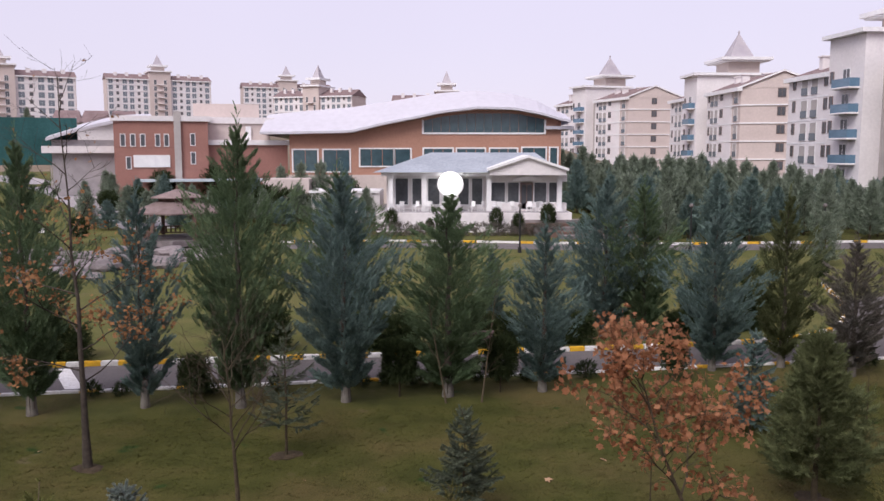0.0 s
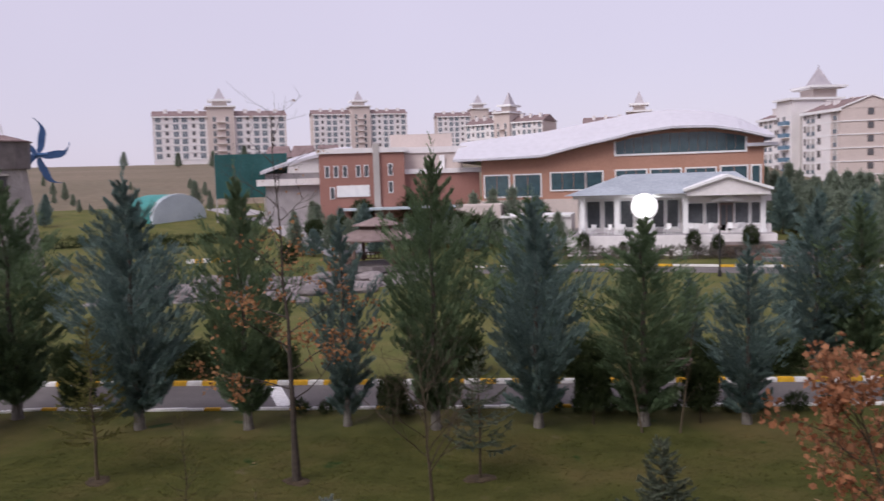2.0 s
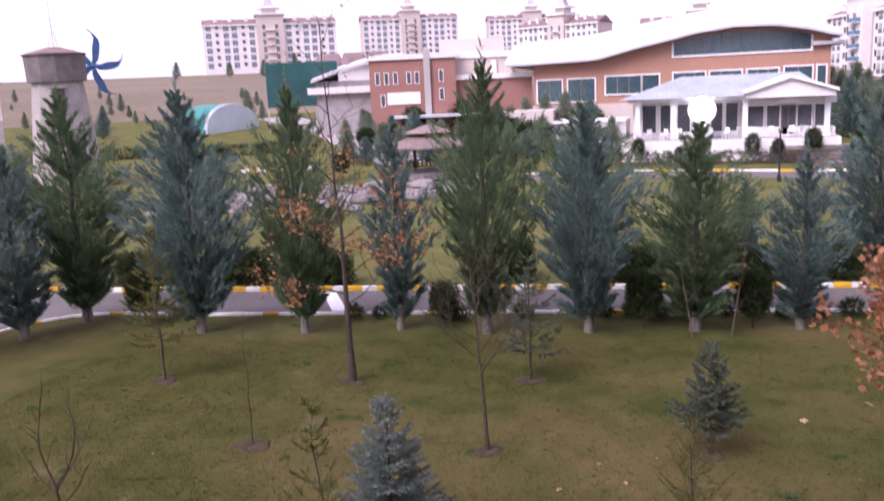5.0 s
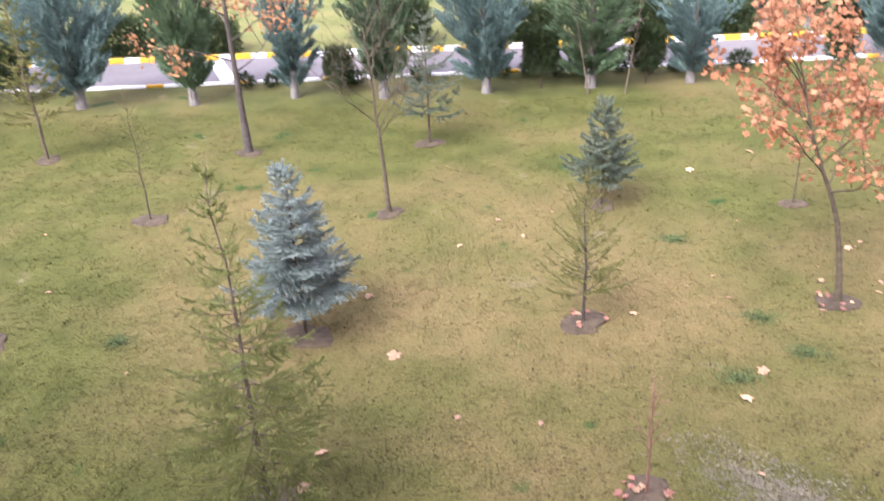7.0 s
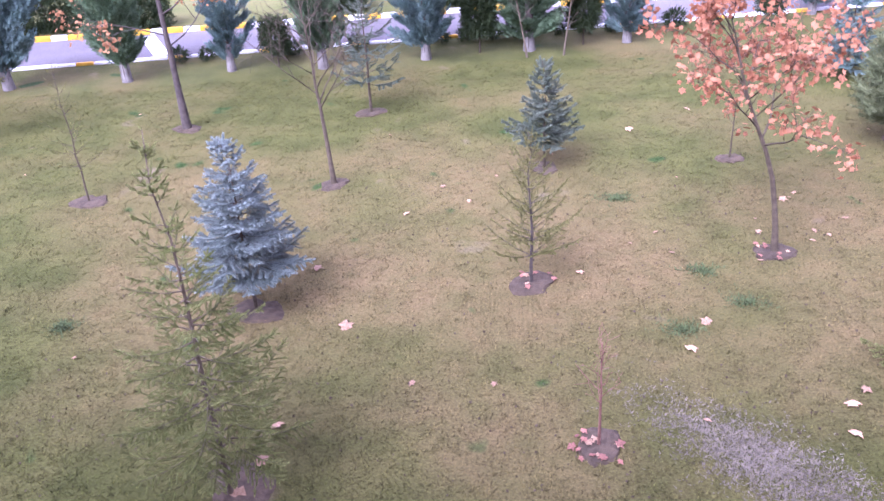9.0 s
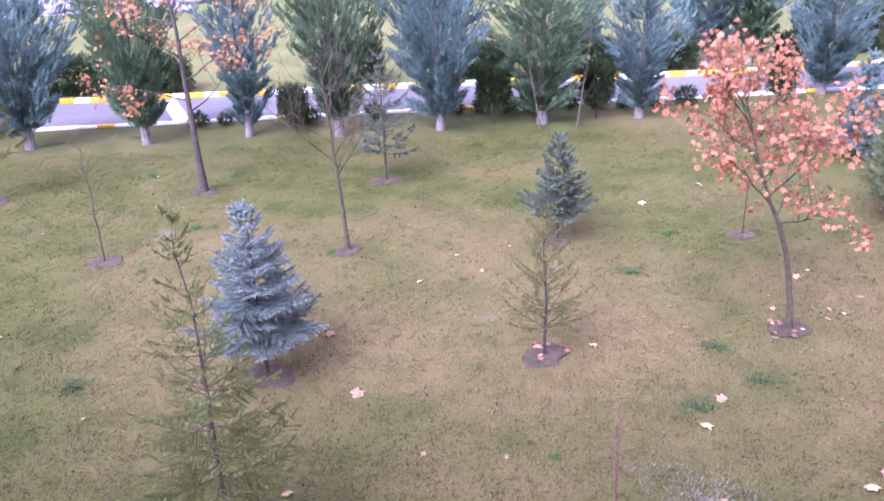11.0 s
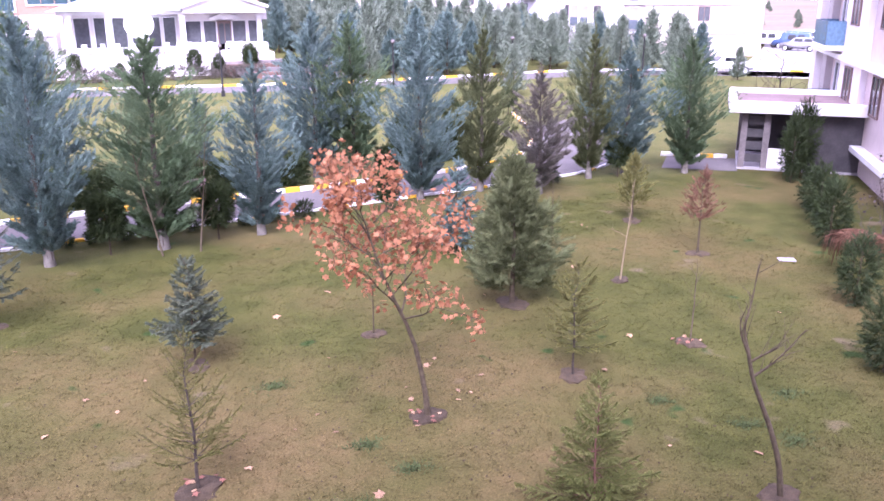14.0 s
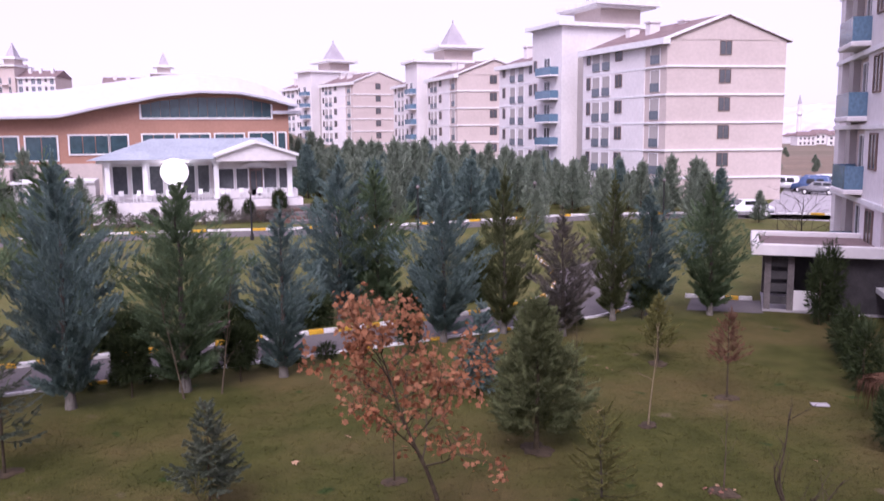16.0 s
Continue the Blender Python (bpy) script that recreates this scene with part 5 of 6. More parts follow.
    return h


slab = None
# spire's bearing, distance, height of its tip, turn, size, size along the front
for az, D, tip, rz, s, sx in ((27.6, 400, 52.0, 30, 1.08, 1.08), (18.5, 440, 54.2, 28, 1.0, 0.9), (10.4, 455, 52.0, 20, 0.95, 0.85), (8.29, 335, 40.7, -18, 1.0, 0.62), (-0.31, 344, 39.7, 0, 1.0, 0.8)):
    if slab is None:
        slab = slab_house()
        c = slab
    else:
        c = copy_thing(slab, Matrix.Identity(4))
    c.matrix_basis = Matrix.Translation((-D * math.sin(radians(az)), D * math.cos(radians(az)), tip - 30.0 * s)) @ pose(0, 0, 0, 0, 0, rz) @ Matrix.Diagonal((sx, s, s, 1)) @ Matrix.Translation((0, -5.5, 0))


# ---- sports hall: brick walls, long white curved roof ----
hall = thing("sports_hall", "large red-brick sports hall with a sweeping white curved roof", "sports hall")


def hall_wall(x0, x1, y0, y1, z0, z1, material, label):
    return part("wall", boxes((x0, x1, y0, y1, z0, z1)), material, hall, label)


HY = 94.0
hall_wall(-17.0, 13.3, HY + 1.0, HY + 26, 2.5, 8.9, BRICK_L, "orange-red brick inner wall")


def hall_eave(x):
    """Height of the roof's lower front edge."""
    return float(np.interp(x, (-20.0, -17.0, -10.0, -6.0, -2.5, 0.0, 4.0, 8.0, 11.0, 13.8), (9.0, 9.0, 9.15, 10.1, 10.75, 11.3, 11.75, 11.65, 11.1, 10.3)))


def hall_top(x):
    return float(np.interp(x, (-20.0, -17.0, -10.0, -5.0, 0.0, 4.0, 8.0, 11.0, 13.8), (11.3, 11.6, 12.2, 13.0, 13.8, 14.05, 13.7, 12.9, 11.4)))


v, f = [], []
for i in range(31):
    x = -17.0 + 30.3 * i / 30
    zt = hall_eave(x) + 0.1
    v += [(x, HY, 2.5), (x, HY, zt), (x, HY + 1.0, zt), (x, HY + 1.0, 2.5)]
for i in range(30):
    for k in range(4):
        a, b = 4 * i + k, 4 * i + (k + 1) % 4
        f.append((a, a + 4, b + 4, b))
f += [(0, 1, 2, 3), (123, 122, 121, 120)]
tagged(mesh_obj("wall", v, f, BRICK_L, hall), label="orange-red brick front wall")
xs = [-20.0 + 34.2 * i / 40 for i in range(41)]
v, f = [], []
for x in xs:
    e, t = hall_eave(x), hall_top(x)
    v += [(x, HY - 1.4, e), (x, HY - 1.4, e + 0.25), (x, HY + 3.5, t), (x, HY + 15, t + 0.3), (x, HY + 27, t - 0.6), (x, HY + 27, e - 0.5)]
for i in range(40):
    for k in range(6):
        a, b = 6 * i + k, 6 * i + (k + 1) % 6
        f.append((a, b, b + 6, a + 6))
f += [tuple(range(6)), tuple(240 + k for k in range(5, -1, -1))]
hr = mesh_obj("roof", v, f, METAL_ROOF, hall, smooth=False)
tagged(hr, label="white sheet-metal roof with rising curve")
# roof's drooping wing at the right end
part("canopy", prism([(11.5, HY - 0.6), (14.6, HY - 0.6), (14.6, HY + 16), (11.5, HY + 16)], 9.55, 9.9), METAL_ROOF, hall, "white canopy edge")


def hall_window(x0, x1, z0, z1, y=HY, parts=1, top=None):
    w = part("window", boxes((x0 - 0.15, x1 + 0.15, y - 0.1, y + 0.05, z0 - 0.15, z0), (x0 - 0.15, x1 + 0.15, y - 0.1, y + 0.05, z1, z1 + 0.15), (x0 - 0.15, x0, y - 0.1, y + 0.05, z0, z1), (x1, x1 + 0.15, y - 0.1, y + 0.05, z0, z1)), FRAME_W, hall)
    for i in range(parts):
        a, b = x0 + (x1 - x0) * i / parts, x0 + (x1 - x0) * (i + 1) / parts
        part("pane", boxes((a + 0.04, b - 0.04, y - 0.06, y - 0.02, z0, z1)), GLASS_G, w)
    return w


for x0, x1, z0, z1, n in ((-16.6, -13.9, 4.9, 7.25, 2), (-13.2, -10.3, 4.9, 7.25, 2), (-9.1, -5.4, 5.5, 7.35, 3), (-5.2, -3.5, 5.5, 7.35, 1), (-2.0, 1.2, 5.5, 7.4, 3), (1.7, 4.8, 5.5, 7.4, 3), (5.4, 8.4, 5.5, 7.4, 3), (9.0, 11.6, 5.5, 7.5, 2), (12.1, 12.9, 5.5, 7.5, 1)):
    hall_window(x0, x1, z0, z1, parts=n)
# the arched clerestory
NA = 14
for i in range(NA):
    a, b = -2.0 + 13.4 * i / NA, -2.0 + 13.4 * (i + 1) / NA
    za, zb = min(hall_eave(a) - 0.35, 11.3), min(hall_eave(b) - 0.35, 11.3)
    bm = bmesh.new()
    q = [(a + 0.02, HY - 0.06, 9.2), (b - 0.02, HY - 0.06, 9.2), (b - 0.02, HY - 0.06, zb), (a + 0.02, HY - 0.06, za)]
    vs = [bm.verts.new(p) for p in q] + [bm.verts.new((p[0], p[1] + 0.05, p[2])) for p in q]
    for ff in ((0, 1, 2, 3), (7, 6, 5, 4), (0, 4, 5, 1), (1, 5, 6, 2), (2, 6, 7, 3), (3, 7, 4, 0)):
        bm.faces.new([vs[k] for k in ff])
    part("pane", bm, GLASS_G, hall, "green-tinted clerestory pane")
part("window_frame", boxes((-2.2, 11.6, HY - 0.1, HY + 0.02, 9.0, 9.2), (-2.2, -2.0, HY - 0.1, HY + 0.02, 9.2, 10.6), (11.4, 11.6, HY - 0.1, HY + 0.02, 9.2, 10.6)), FRAME_W, hall)
part("plinth", boxes((-17.2, 13.5, HY - 0.2, HY + 1, 0.0, 4.5)), RENDER_B, hall, "beige rendered plinth")
# the low brick wing with the stair pier and white parapets
wing = thing("hall_wing", "low red-brick wing with white parapets and small windows", "building wing", m=pose(-34.6, 88.9, 0, 0, 0, 15.5))
part("wall", boxes((0, 9.6, 0, 12, 0.5, 10.3)), BRICK_R, wing, "red brick wall")
part("wall", boxes((9.6, 18.2, 1.2, 12, 0.5, 7.8)), BRICK_R, wing, "red brick wall")
part("wall", boxes((9.6, 16.4, 3.0, 12, 7.8, 10.2)), RENDER_B, wing, "pale upper wall")
part("parapet", boxes((-0.3, 9.9, -0.25, 12, 10.3, 10.85)), RENDER_W, wing, "white parapet")
part("parapet", boxes((9.0, 18.4, 0.9, 3.2, 7.8, 8.35)), RENDER_W, wing, "white parapet")
part("parapet", boxes((9.4, 17.0, 2.8, 12, 10.2, 10.9)), RENDER_W, wing, "white parapet")
part("pier", boxes((6.1, 6.8, -0.35, 0.2, 2.5, 11.3)), RENDER_T, wing, "taupe stair pier")
part("wall", boxes((8.0, 15.5, 7, 14, 10.9, 12.6)), RENDER_B, wing, "beige roof storey")
part("pier", boxes((13.7, 14.3, 2.7, 3.1, 8.3, 9.9)), FRAME_W, wing)
SMALLW = window_kit(0.55, 1.35, FRAME_W, GLASS_D, 0)
for x in (0.9, 1.9, 2.9, 4.4, 5.3):
    set_window(SMALLW, pose(x, -0.02, 7.6, 0, 0, 0), wing)
for x, z in ((8.0, 7.7), (8.0, 5.7), (1.4, 5.2)):
    set_window(SMALLW, pose(x, -0.02, z, 0, 0, 0), wing)
part("sign_board", boxes((1.9, 5.6, -0.12, 0, 5.4, 6.7)), FRAME_W, wing, "blank white board")
part("canopy", boxes((2.5, 16.5, -2.4, -0.2, 3.9, 4.15)), FOIL, wing, "pale blue canopy")
# swimming hall roof, a white shell to the left, with the windbreak net in front
shell = thing("pool_roof", "long low white shell roof beside a dark green net", "roof", m=pose(-44.5, 97.5, 0, 0, 0, 20))
v, f = [], []
for i in range(17):
    s = i / 16
    z = 8.6 + 2.4 * math.sin(s * 1.6)
    v += [(-1 + 11.5 * s, -2.5, z), (-1 + 11.5 * s, 9, z + 0.9), (-1 + 11.5 * s, 9, z + 0.6), (-1 + 11.5 * s, -2.5, z - 0.35)]
for i in range(16):
    for k in range(4):
        a, b = 4 * i + k, 4 * i + (k + 1) % 4
        f.append((a, a + 4, b + 4, b))
f += [(0, 1, 2, 3), (67, 66, 65, 64)]
mesh_obj("shell", v, f, METAL_ROOF, shell)
part("wall", boxes((-0.5, 10, -1.5, 8, 2, 8.4)), CONCRETE, shell)
part("wall", boxes((-1.5, 10.5, -2.2, -1.6, 6.9, 7.7)), RENDER_W, shell)
net = thing("windbreak", "tall dark green windbreak netting on posts", "netting", m=pose(-51.5, 96.5, 0, 0, 0, 24))
part("netting", boxes((0, 9.0, 0, 0.1, 5.5, 11.0)), NET, net)
for x in (0.05, 3.0, 6.0, 8.95):
    part("post", boxes((x - 0.08, x + 0.08, 0.1, 0.26, 2.0, 11.1)), RENDER_T, net)
low = thing("terrace_houses", "low terrace with red-brown ridged roofs behind the hall", "houses", m=pose(-60, 130, 0, 0, 0, 20))
part("wall", boxes((0, 12.5, 0, 8, 4, 11.6)), RENDER_W, low)
for i in range(3):
    bm = bmesh.new()
    x0 = 4.2 * i
    vs = [bm.verts.new(p) for p in ((x0 - 0.3, -1, 11.5), (x0 + 4.3, -1, 11.5), (x0 + 4.3, 9, 11.5), (x0 - 0.3, 9, 11.5), (x0 + 0.3, 4, 13.6), (x0 + 3.7, 4, 13.6))]
    for ff in ((0, 1, 5, 4), (2, 3, 4, 5), (1, 2, 5), (3, 0, 4), (3, 2, 1, 0)):
        bm.faces.new([vs[k] for k in ff])
    part("roof", bm, TILE_ROOF, low)

# ---- pavilion ----
pav = thing("pavilion", "white glazed pavilion with grey-blue roof and front gable", "pavilion", m=pose(0, 0, 0, 0, 0, 0))
part("base", boxes((-5.6, 11.1, 71.2, 83, 0.0, 1.9)), RENDER_W, pav, "white terrace wall")
part("floor", boxes((-5.4, 10.9, 71.4, 83, 1.9, 1.95)), CONCRETE, pav)
part("wall", boxes((-4.9, 10.3, 74.6, 82.5, 1.95, 5.0)), RENDER_W, pav)
for x in (-4.4, -1.5, 1.2, 4.1, 10.2):
    part("column", boxes((x - 0.2, x + 0.2, 72.4, 72.8, 1.9, 5.0), (x - 0.28, x + 0.28, 72.32, 72.88, 1.9, 2.2), (x - 0.28, x + 0.28, 72.32, 72.88, 4.8, 5.0)), FRAME_W, pav, "white square column")
for x0, x1 in ((-4.2, -2.9), (-2.7, -1.7), (-1.3, -0.1), (0.1, 1.0), (1.4, 2.5), (2.6, 3.7)):
    w = part("window", boxes((x0, x1, 74.45, 74.55, 2.3, 2.4), (x0, x1, 74.45, 74.55, 4.7, 4.8), (x0, x0 + 0.1, 74.45, 74.55, 2.4, 4.7), (x1 - 0.1, x1, 74.45, 74.55, 2.4, 4.7)), FRAME_W, pav)
    part("pane", boxes((x0 + 0.1, x1 - 0.1, 74.48, 74.52, 2.4, 4.7)), GLASS_D, w)
part("beam", boxes((-5.2, 10.4, 72.3, 72.9, 5.0, 5.35)), FRAME_W, pav, "white fascia beam")
bm = bmesh.new()
vs = [bm.verts.new(p) for p in ((-5.9, 71.8, 5.3), (10.5, 71.8, 5.3), (10.5, 83.6, 5.3), (-5.9, 83.6, 5.3), (-1.0, 77.6, 7.0), (8.6, 77.6, 7.0))]
for ff in ((0, 1, 5, 4), (2, 3, 4, 5), (1, 2, 5), (3, 0, 4), (3, 2, 1, 0)):
    bm.faces.new([vs[k] for k in ff])
part("roof", bm, PAV_ROOF, pav, "grey-blue hipped roof")
# front gable
bm = bmesh.new()
g = ((4.1, 5.1), (10.6, 5.1), (10.6, 5.55), (7.35, 6.6), (4.1, 5.55))
a = [bm.verts.new((x, 71.3, z)) for x, z in g]
b = [bm.verts.new((x, 77.0, z)) for x, z in g]
bm.faces.new(a[::-1])
bm.faces.new(b)
for i in range(5):
    bm.faces.new((a[i], a[(i + 1) % 5], b[(i + 1) % 5], b[i]))
bmesh.ops.recalc_face_normals(bm, faces=bm.faces)
part("gable", bm, RENDER_W, pav, "white front gable")
for sgn in (-1, 1):
    bm = bmesh.new()
    x1 = 7.35 + sgn * 3.45
    q = [(7.35, 71.0, 6.57), (x1, 71.0, 5.45), (x1, 77.5, 5.45), (7.35, 77.5, 6.57)]
    vs = [bm.verts.new(p) for p in q] + [bm.verts.new((p[0], p[1], p[2] + 0.22)) for p in q]
    for ff in ((0, 1, 2, 3), (7, 6, 5, 4), (0, 4, 5, 1), (1, 5, 6, 2), (2, 6, 7, 3), (3, 7, 4, 0)):
        bm.faces.new([vs[k] for k in ff])
    bmesh.ops.recalc_face_normals(bm, faces=bm.faces)
    part("roof", bm, FRAME_W, pav, "white gable roof edge")
part("wall", boxes((3.9, 10.9, 72.9, 74.6, 1.95, 2.6), (3.9, 10.9, 72.9, 74.6, 4.5, 5.1)), RENDER_W, pav)
for x0, x1 in ((4.1, 5.6), (5.7, 6.8), (8.0, 9.2), (9.3, 10.4)):
    w = part("window", boxes((x0, x1, 73.0, 73.1, 2.6, 2.7), (x0, x1, 73.0, 73.1, 4.4, 4.5), (x0, x0 + 0.08, 73.0, 73.1, 2.7, 4.4), (x1 - 0.08, x1, 73.0, 73.1, 2.7, 4.4)), FRAME_W, pav)
    part("pane", boxes((x0 + 0.08, x1 - 0.08, 73.03, 73.07, 2.7, 4.4)), GLASS_D, w)
d = part("door", boxes((6.85, 7.95, 72.95, 73.05, 1.95, 4.4)), FRAME_D, pav, "brown glazed door")
part("pane", boxes((6.95, 7.35, 72.9, 72.94, 2.1, 4.2), (7.45, 7.85, 72.9, 72.94, 2.1, 4.2)), GLASS_D, d)
bm = bmesh.new()
v8 = [(6.2, 4.55), (8.6, 4.55), (8.6, 4.7), (7.4, 5.1), (6.2, 4.7)]
a = [bm.verts.new((x, 72.2, z)) for x, z in v8]
b = [bm.verts.new((x, 73.0, z)) for x, z in v8]
bm.faces.new(a[::-1])
bm.faces.new(b)
for i in range(5):
    bm.faces.new((a[i], a[(i + 1) % 5], b[(i + 1) % 5], b[i]))
bmesh.ops.recalc_face_normals(bm, faces=bm.faces)
part("porch", bm, FRAME_W, pav, "small white porch gable")
annex = thing("pavilion_annex", "low white rendered annex beside the pavilion", "annex")
part("wall", boxes((-12.0, -5.7, 77, 82, 0.6, 3.3)), RENDER_W, annex)
part("coping", boxes((-12.2, -5.7, 76.8, 82.2, 3.3, 3.5)), FRAME_W, annex)
part("wall", boxes((-17.5, -13.0, 82, 90, 2.0, 4.4)), RENDER_B, annex)
# terrace steps and the bank of timber beds before the pavilion
stp = thing("terrace_steps", "broad dark timber steps before the pavilion", "steps")
for i in range(5):
    part("step", boxes((9.5 - 0.9 * i, 17.5 - 0.2 * i, 67.0 + 1.0 * i, 68.1 + 1.0 * i, 0.0, 0.35 + 0.24 * i)), WOOD_D if i % 2 else PAVER, stp)

# added glowing disc on the pavilion terrace, imitating glare; no such lamp stands there
glare_prop = thing("floodlight", "added glowing disc imitating window glare, on the pavilion terrace", "floodlight", m=pose(0.75, 71.75, 1.95))
part("pole", cone(cone(bmesh.new(), 0.16, 0.14, 0.0, 0.2, 10), 0.07, 0.06, 0.2, 1.3, 10), CABIN, glare_prop)
fl = part("housing", cone(cone(bmesh.new(), 0.6, 1.15, 0.0, 0.3, 24), 1.15, 1.15, 0.3, 0.38, 24), CABIN, glare_prop, "round grey backing of the glare disc")
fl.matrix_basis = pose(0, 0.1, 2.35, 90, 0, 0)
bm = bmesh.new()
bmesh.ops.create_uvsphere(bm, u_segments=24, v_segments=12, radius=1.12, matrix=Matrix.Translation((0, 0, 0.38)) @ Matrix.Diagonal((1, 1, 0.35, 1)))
part("glare_disc", bm, GLARE, fl, "glowing white disc imitating glare", smooth=True)

# ---- gazebo ----
gz = thing("gazebo", "hexagonal timber gazebo with two-tier brown shingle roof", "gazebo", m=pose(-19.9, 63.0, 0.55, 0, 0, 10) @ Matrix.Diagonal((1.28, 1.28, 0.88, 1)))


def hexa(bm, r0, r1, z0, z1):
    bmesh.ops.create_cone(bm, cap_ends=True, segments=6, radius1=r0, radius2=r1, depth=z1 - z0, matrix=Matrix.Translation((0, 0, (z0 + z1) / 2)))
    return bm


part("roof", hexa(hexa(bmesh.new(), 2.85, 2.85, 2.25, 2.38), 2.85, 1.3, 2.38, 3.2), SHINGLE, gz, "brown shingle lower roof")
part("lantern", hexa(bmesh.new(), 1.15, 1.15, 3.15, 3.5), WOOD_D, gz)
part("roof", hexa(hexa(bmesh.new(), 1.6, 1.6, 3.5, 3.58), 1.6, 0.12, 3.58, 4.2), SHINGLE, gz, "brown shingle upper roof")
part("finial", cone(bmesh.new(), 0.1, 0.02, 4.2, 4.6, 6), WOOD_D, gz)
part("floor", hexa(bmesh.new(), 2.5, 2.5, -0.4, 0.08), PAVER, gz)
for i in range(6):
    a = radians(60 * i)
    x, y = 2.3 * math.cos(a), 2.3 * math.sin(a)
    part("post", boxes((x - 0.1, x + 0.1, y - 0.1, y + 0.1, 0.08, 2.3)), WOOD_D, gz)
    if i != 4:
        a2 = radians(60 * i + 30)
        bm = boxes((-1.05, 1.05, -0.05, 0.05, 0.2, 0.3), (-1.05, 1.05, -0.05, 0.05, 0.75, 0.85), *[(-0.95 + 0.27 * k, -0.87 + 0.27 * k, -0.03, 0.03, 0.3, 0.75) for k in range(8)])
        bmesh.ops.rotate(bm, cent=(0, 0, 0), matrix=Matrix.Rotation(a2 + math.pi / 2, 3, "Z"), verts=bm.verts)
        bmesh.ops.translate(bm, vec=(2.0 * math.cos(a2), 2.0 * math.sin(a2), 0), verts=bm.verts)
        part("railing", bm, WOOD_D, gz)

# ---- ornamental windmill tower ----
wm = thing("windmill", "ornamental stone windmill tower with timber cabin and blue sails", "windmill", m=pose(-48.9, 56.85, 0, 0, 0, 41))
bm = bmesh.new()
cone(bm, 2.9, 1.9, -0.5, 9.0, 8)
part("tower", bm, STONE, wm, "tapered rough stone tower")
part("cabin", cone(bmesh.new(), 2.22, 2.30, 8.9, 11.0, 12), CABIN, wm, "grey-brown boarded cabin")
part("roof", cone(cone(bmesh.new(), 2.45, 2.45, 10.98, 11.08, 12), 2.42, 0.5, 11.08, 11.6, 12), TILE_ROOF, wm, "shallow brown cabin roof")
bm = cone(bmesh.new(), 0.10, 0.04, 11.6, 15.1, 6)
for s in (-1, 1):
    bmesh.ops.create_cone(bm, cap_ends=True, segments=5, radius1=0.06, radius2=0.04, depth=1.9, matrix=pose(0.22 * s, 0, 12.4, 0, -11 * s, 0))
part("mast", bm, FRAME_W, wm, "white lattice mast")
part("window", boxes((-0.42, 0.42, -2.3, -1.7, 7.1, 8.35)), PANEL_D, wm)
part("lintel", boxes((-0.6, 0.6, -2.36, -1.7, 8.35, 8.55)), STONE, wm)
hub = part("hub", cone(cone(bmesh.new(), 0.28, 0.22, -0.5, 0.3, 10), 0.12, 0.12, 0.3, 2.0, 8), BLADE, wm)
hub.matrix_basis = pose(2.85, 2.9, 10.15, 90, 0, 24)
for i in range(5):
    v, f = [], []
    for k in range(10):
        s = k / 9
        r = 0.25 + 3.1 * s - 0.55 * s ** 3
        w = 0.14 + 0.52 * math.sin(min(0.12 + s * 0.95, 1.0) * math.pi) ** 0.9
        bend = 2.2 * s * s - 0.9 * s + 0.35 * math.sin(s * 6.0) * s
        for o, z in ((-w / 2, 0), (w / 2, 0), (w / 2, 0.05), (-w / 2, 0.05)):
            v.append((r, bend + o, z))
    for k in range(9):
        for j in range(4):
            a, b = 4 * k + j, 4 * k + (j + 1) % 4
            f.append((a, b, b + 4, a + 4))
    f += [(3, 2, 1, 0), (36, 37, 38, 39)]
    bl = mesh_obj("sail", v, f, BLADE, hub)
    bl.matrix_basis = pose(0, 0, 0.1, 0, 0, 70 - 72 * i)

# ---- greenhouse ----
gh = thing("greenhouse", "barrel-vaulted foil greenhouse with a green cover at one end", "greenhouse", m=pose(-59.3, 98.3, 0.6, 0, 0, 63) @ Matrix.Diagonal((0.84, 0.84, 0.85, 1)))
for nm, m_, y0, y1, r in (("cover", FOIL, -3, -2.2, 4.6), ("end_cover", FOIL_G, -2.2, 5.0, 4.65)):
    v, f = [], []
    for i in range(15):
        a = math.pi * i / 14
        x, z = r * math.cos(a), 3.1 + 3.5 * math.sin(a)
        v += [(x, y0, z), (x, y1, z)]
    for i in range(14):
        f.append((2 * i, 2 * i + 1, 2 * i + 3, 2 * i + 2))
    f += [tuple(2 * i for i in range(15)), tuple(2 * i + 1 for i in range(14, -1, -1))]
    mesh_obj(nm, v, f, m_, gh)
    part("skirt", boxes((-r, r, y0 + 0.01, y1 - 0.01, 0.3, 3.1)), m_, gh)
for i in range(2):
    bm = bmesh.new()
    for k in range(14):
        a = math.pi * (k + 0.5) / 14
        bmesh.ops.create_cube(bm, size=1, matrix=pose(4.66 * math.cos(a), -2.9 + 0.65 * i, 3.1 + 3.56 * math.sin(a), 0, -math.degrees(a), 0) @ Matrix.Diagonal((0.05, 0.06, 0.95, 1)))
    part("hoop", bm, FRAME_W, gh)

# ---- far white villa at the left, with columns ----
villa = thing("villa", "pale villa with a columned porch", "house", m=pose(-68.3, 67.2, 0, 0, 0, 45))
part("wall", boxes((-8, 2.0, 1.5, 8, 2, 10.3)), RENDER_B, villa)
part("cornice", boxes((-8.3, 2.6, -0.3, 8.3, 10.3, 10.7)), FRAME_W, villa)
for x in (-1.2, 0.6, 2.2):
    part("column", cone(bmesh.new(), 0.3, 0.26, 5.8, 10.3, 10, x, 0.2), FRAME_W, villa)
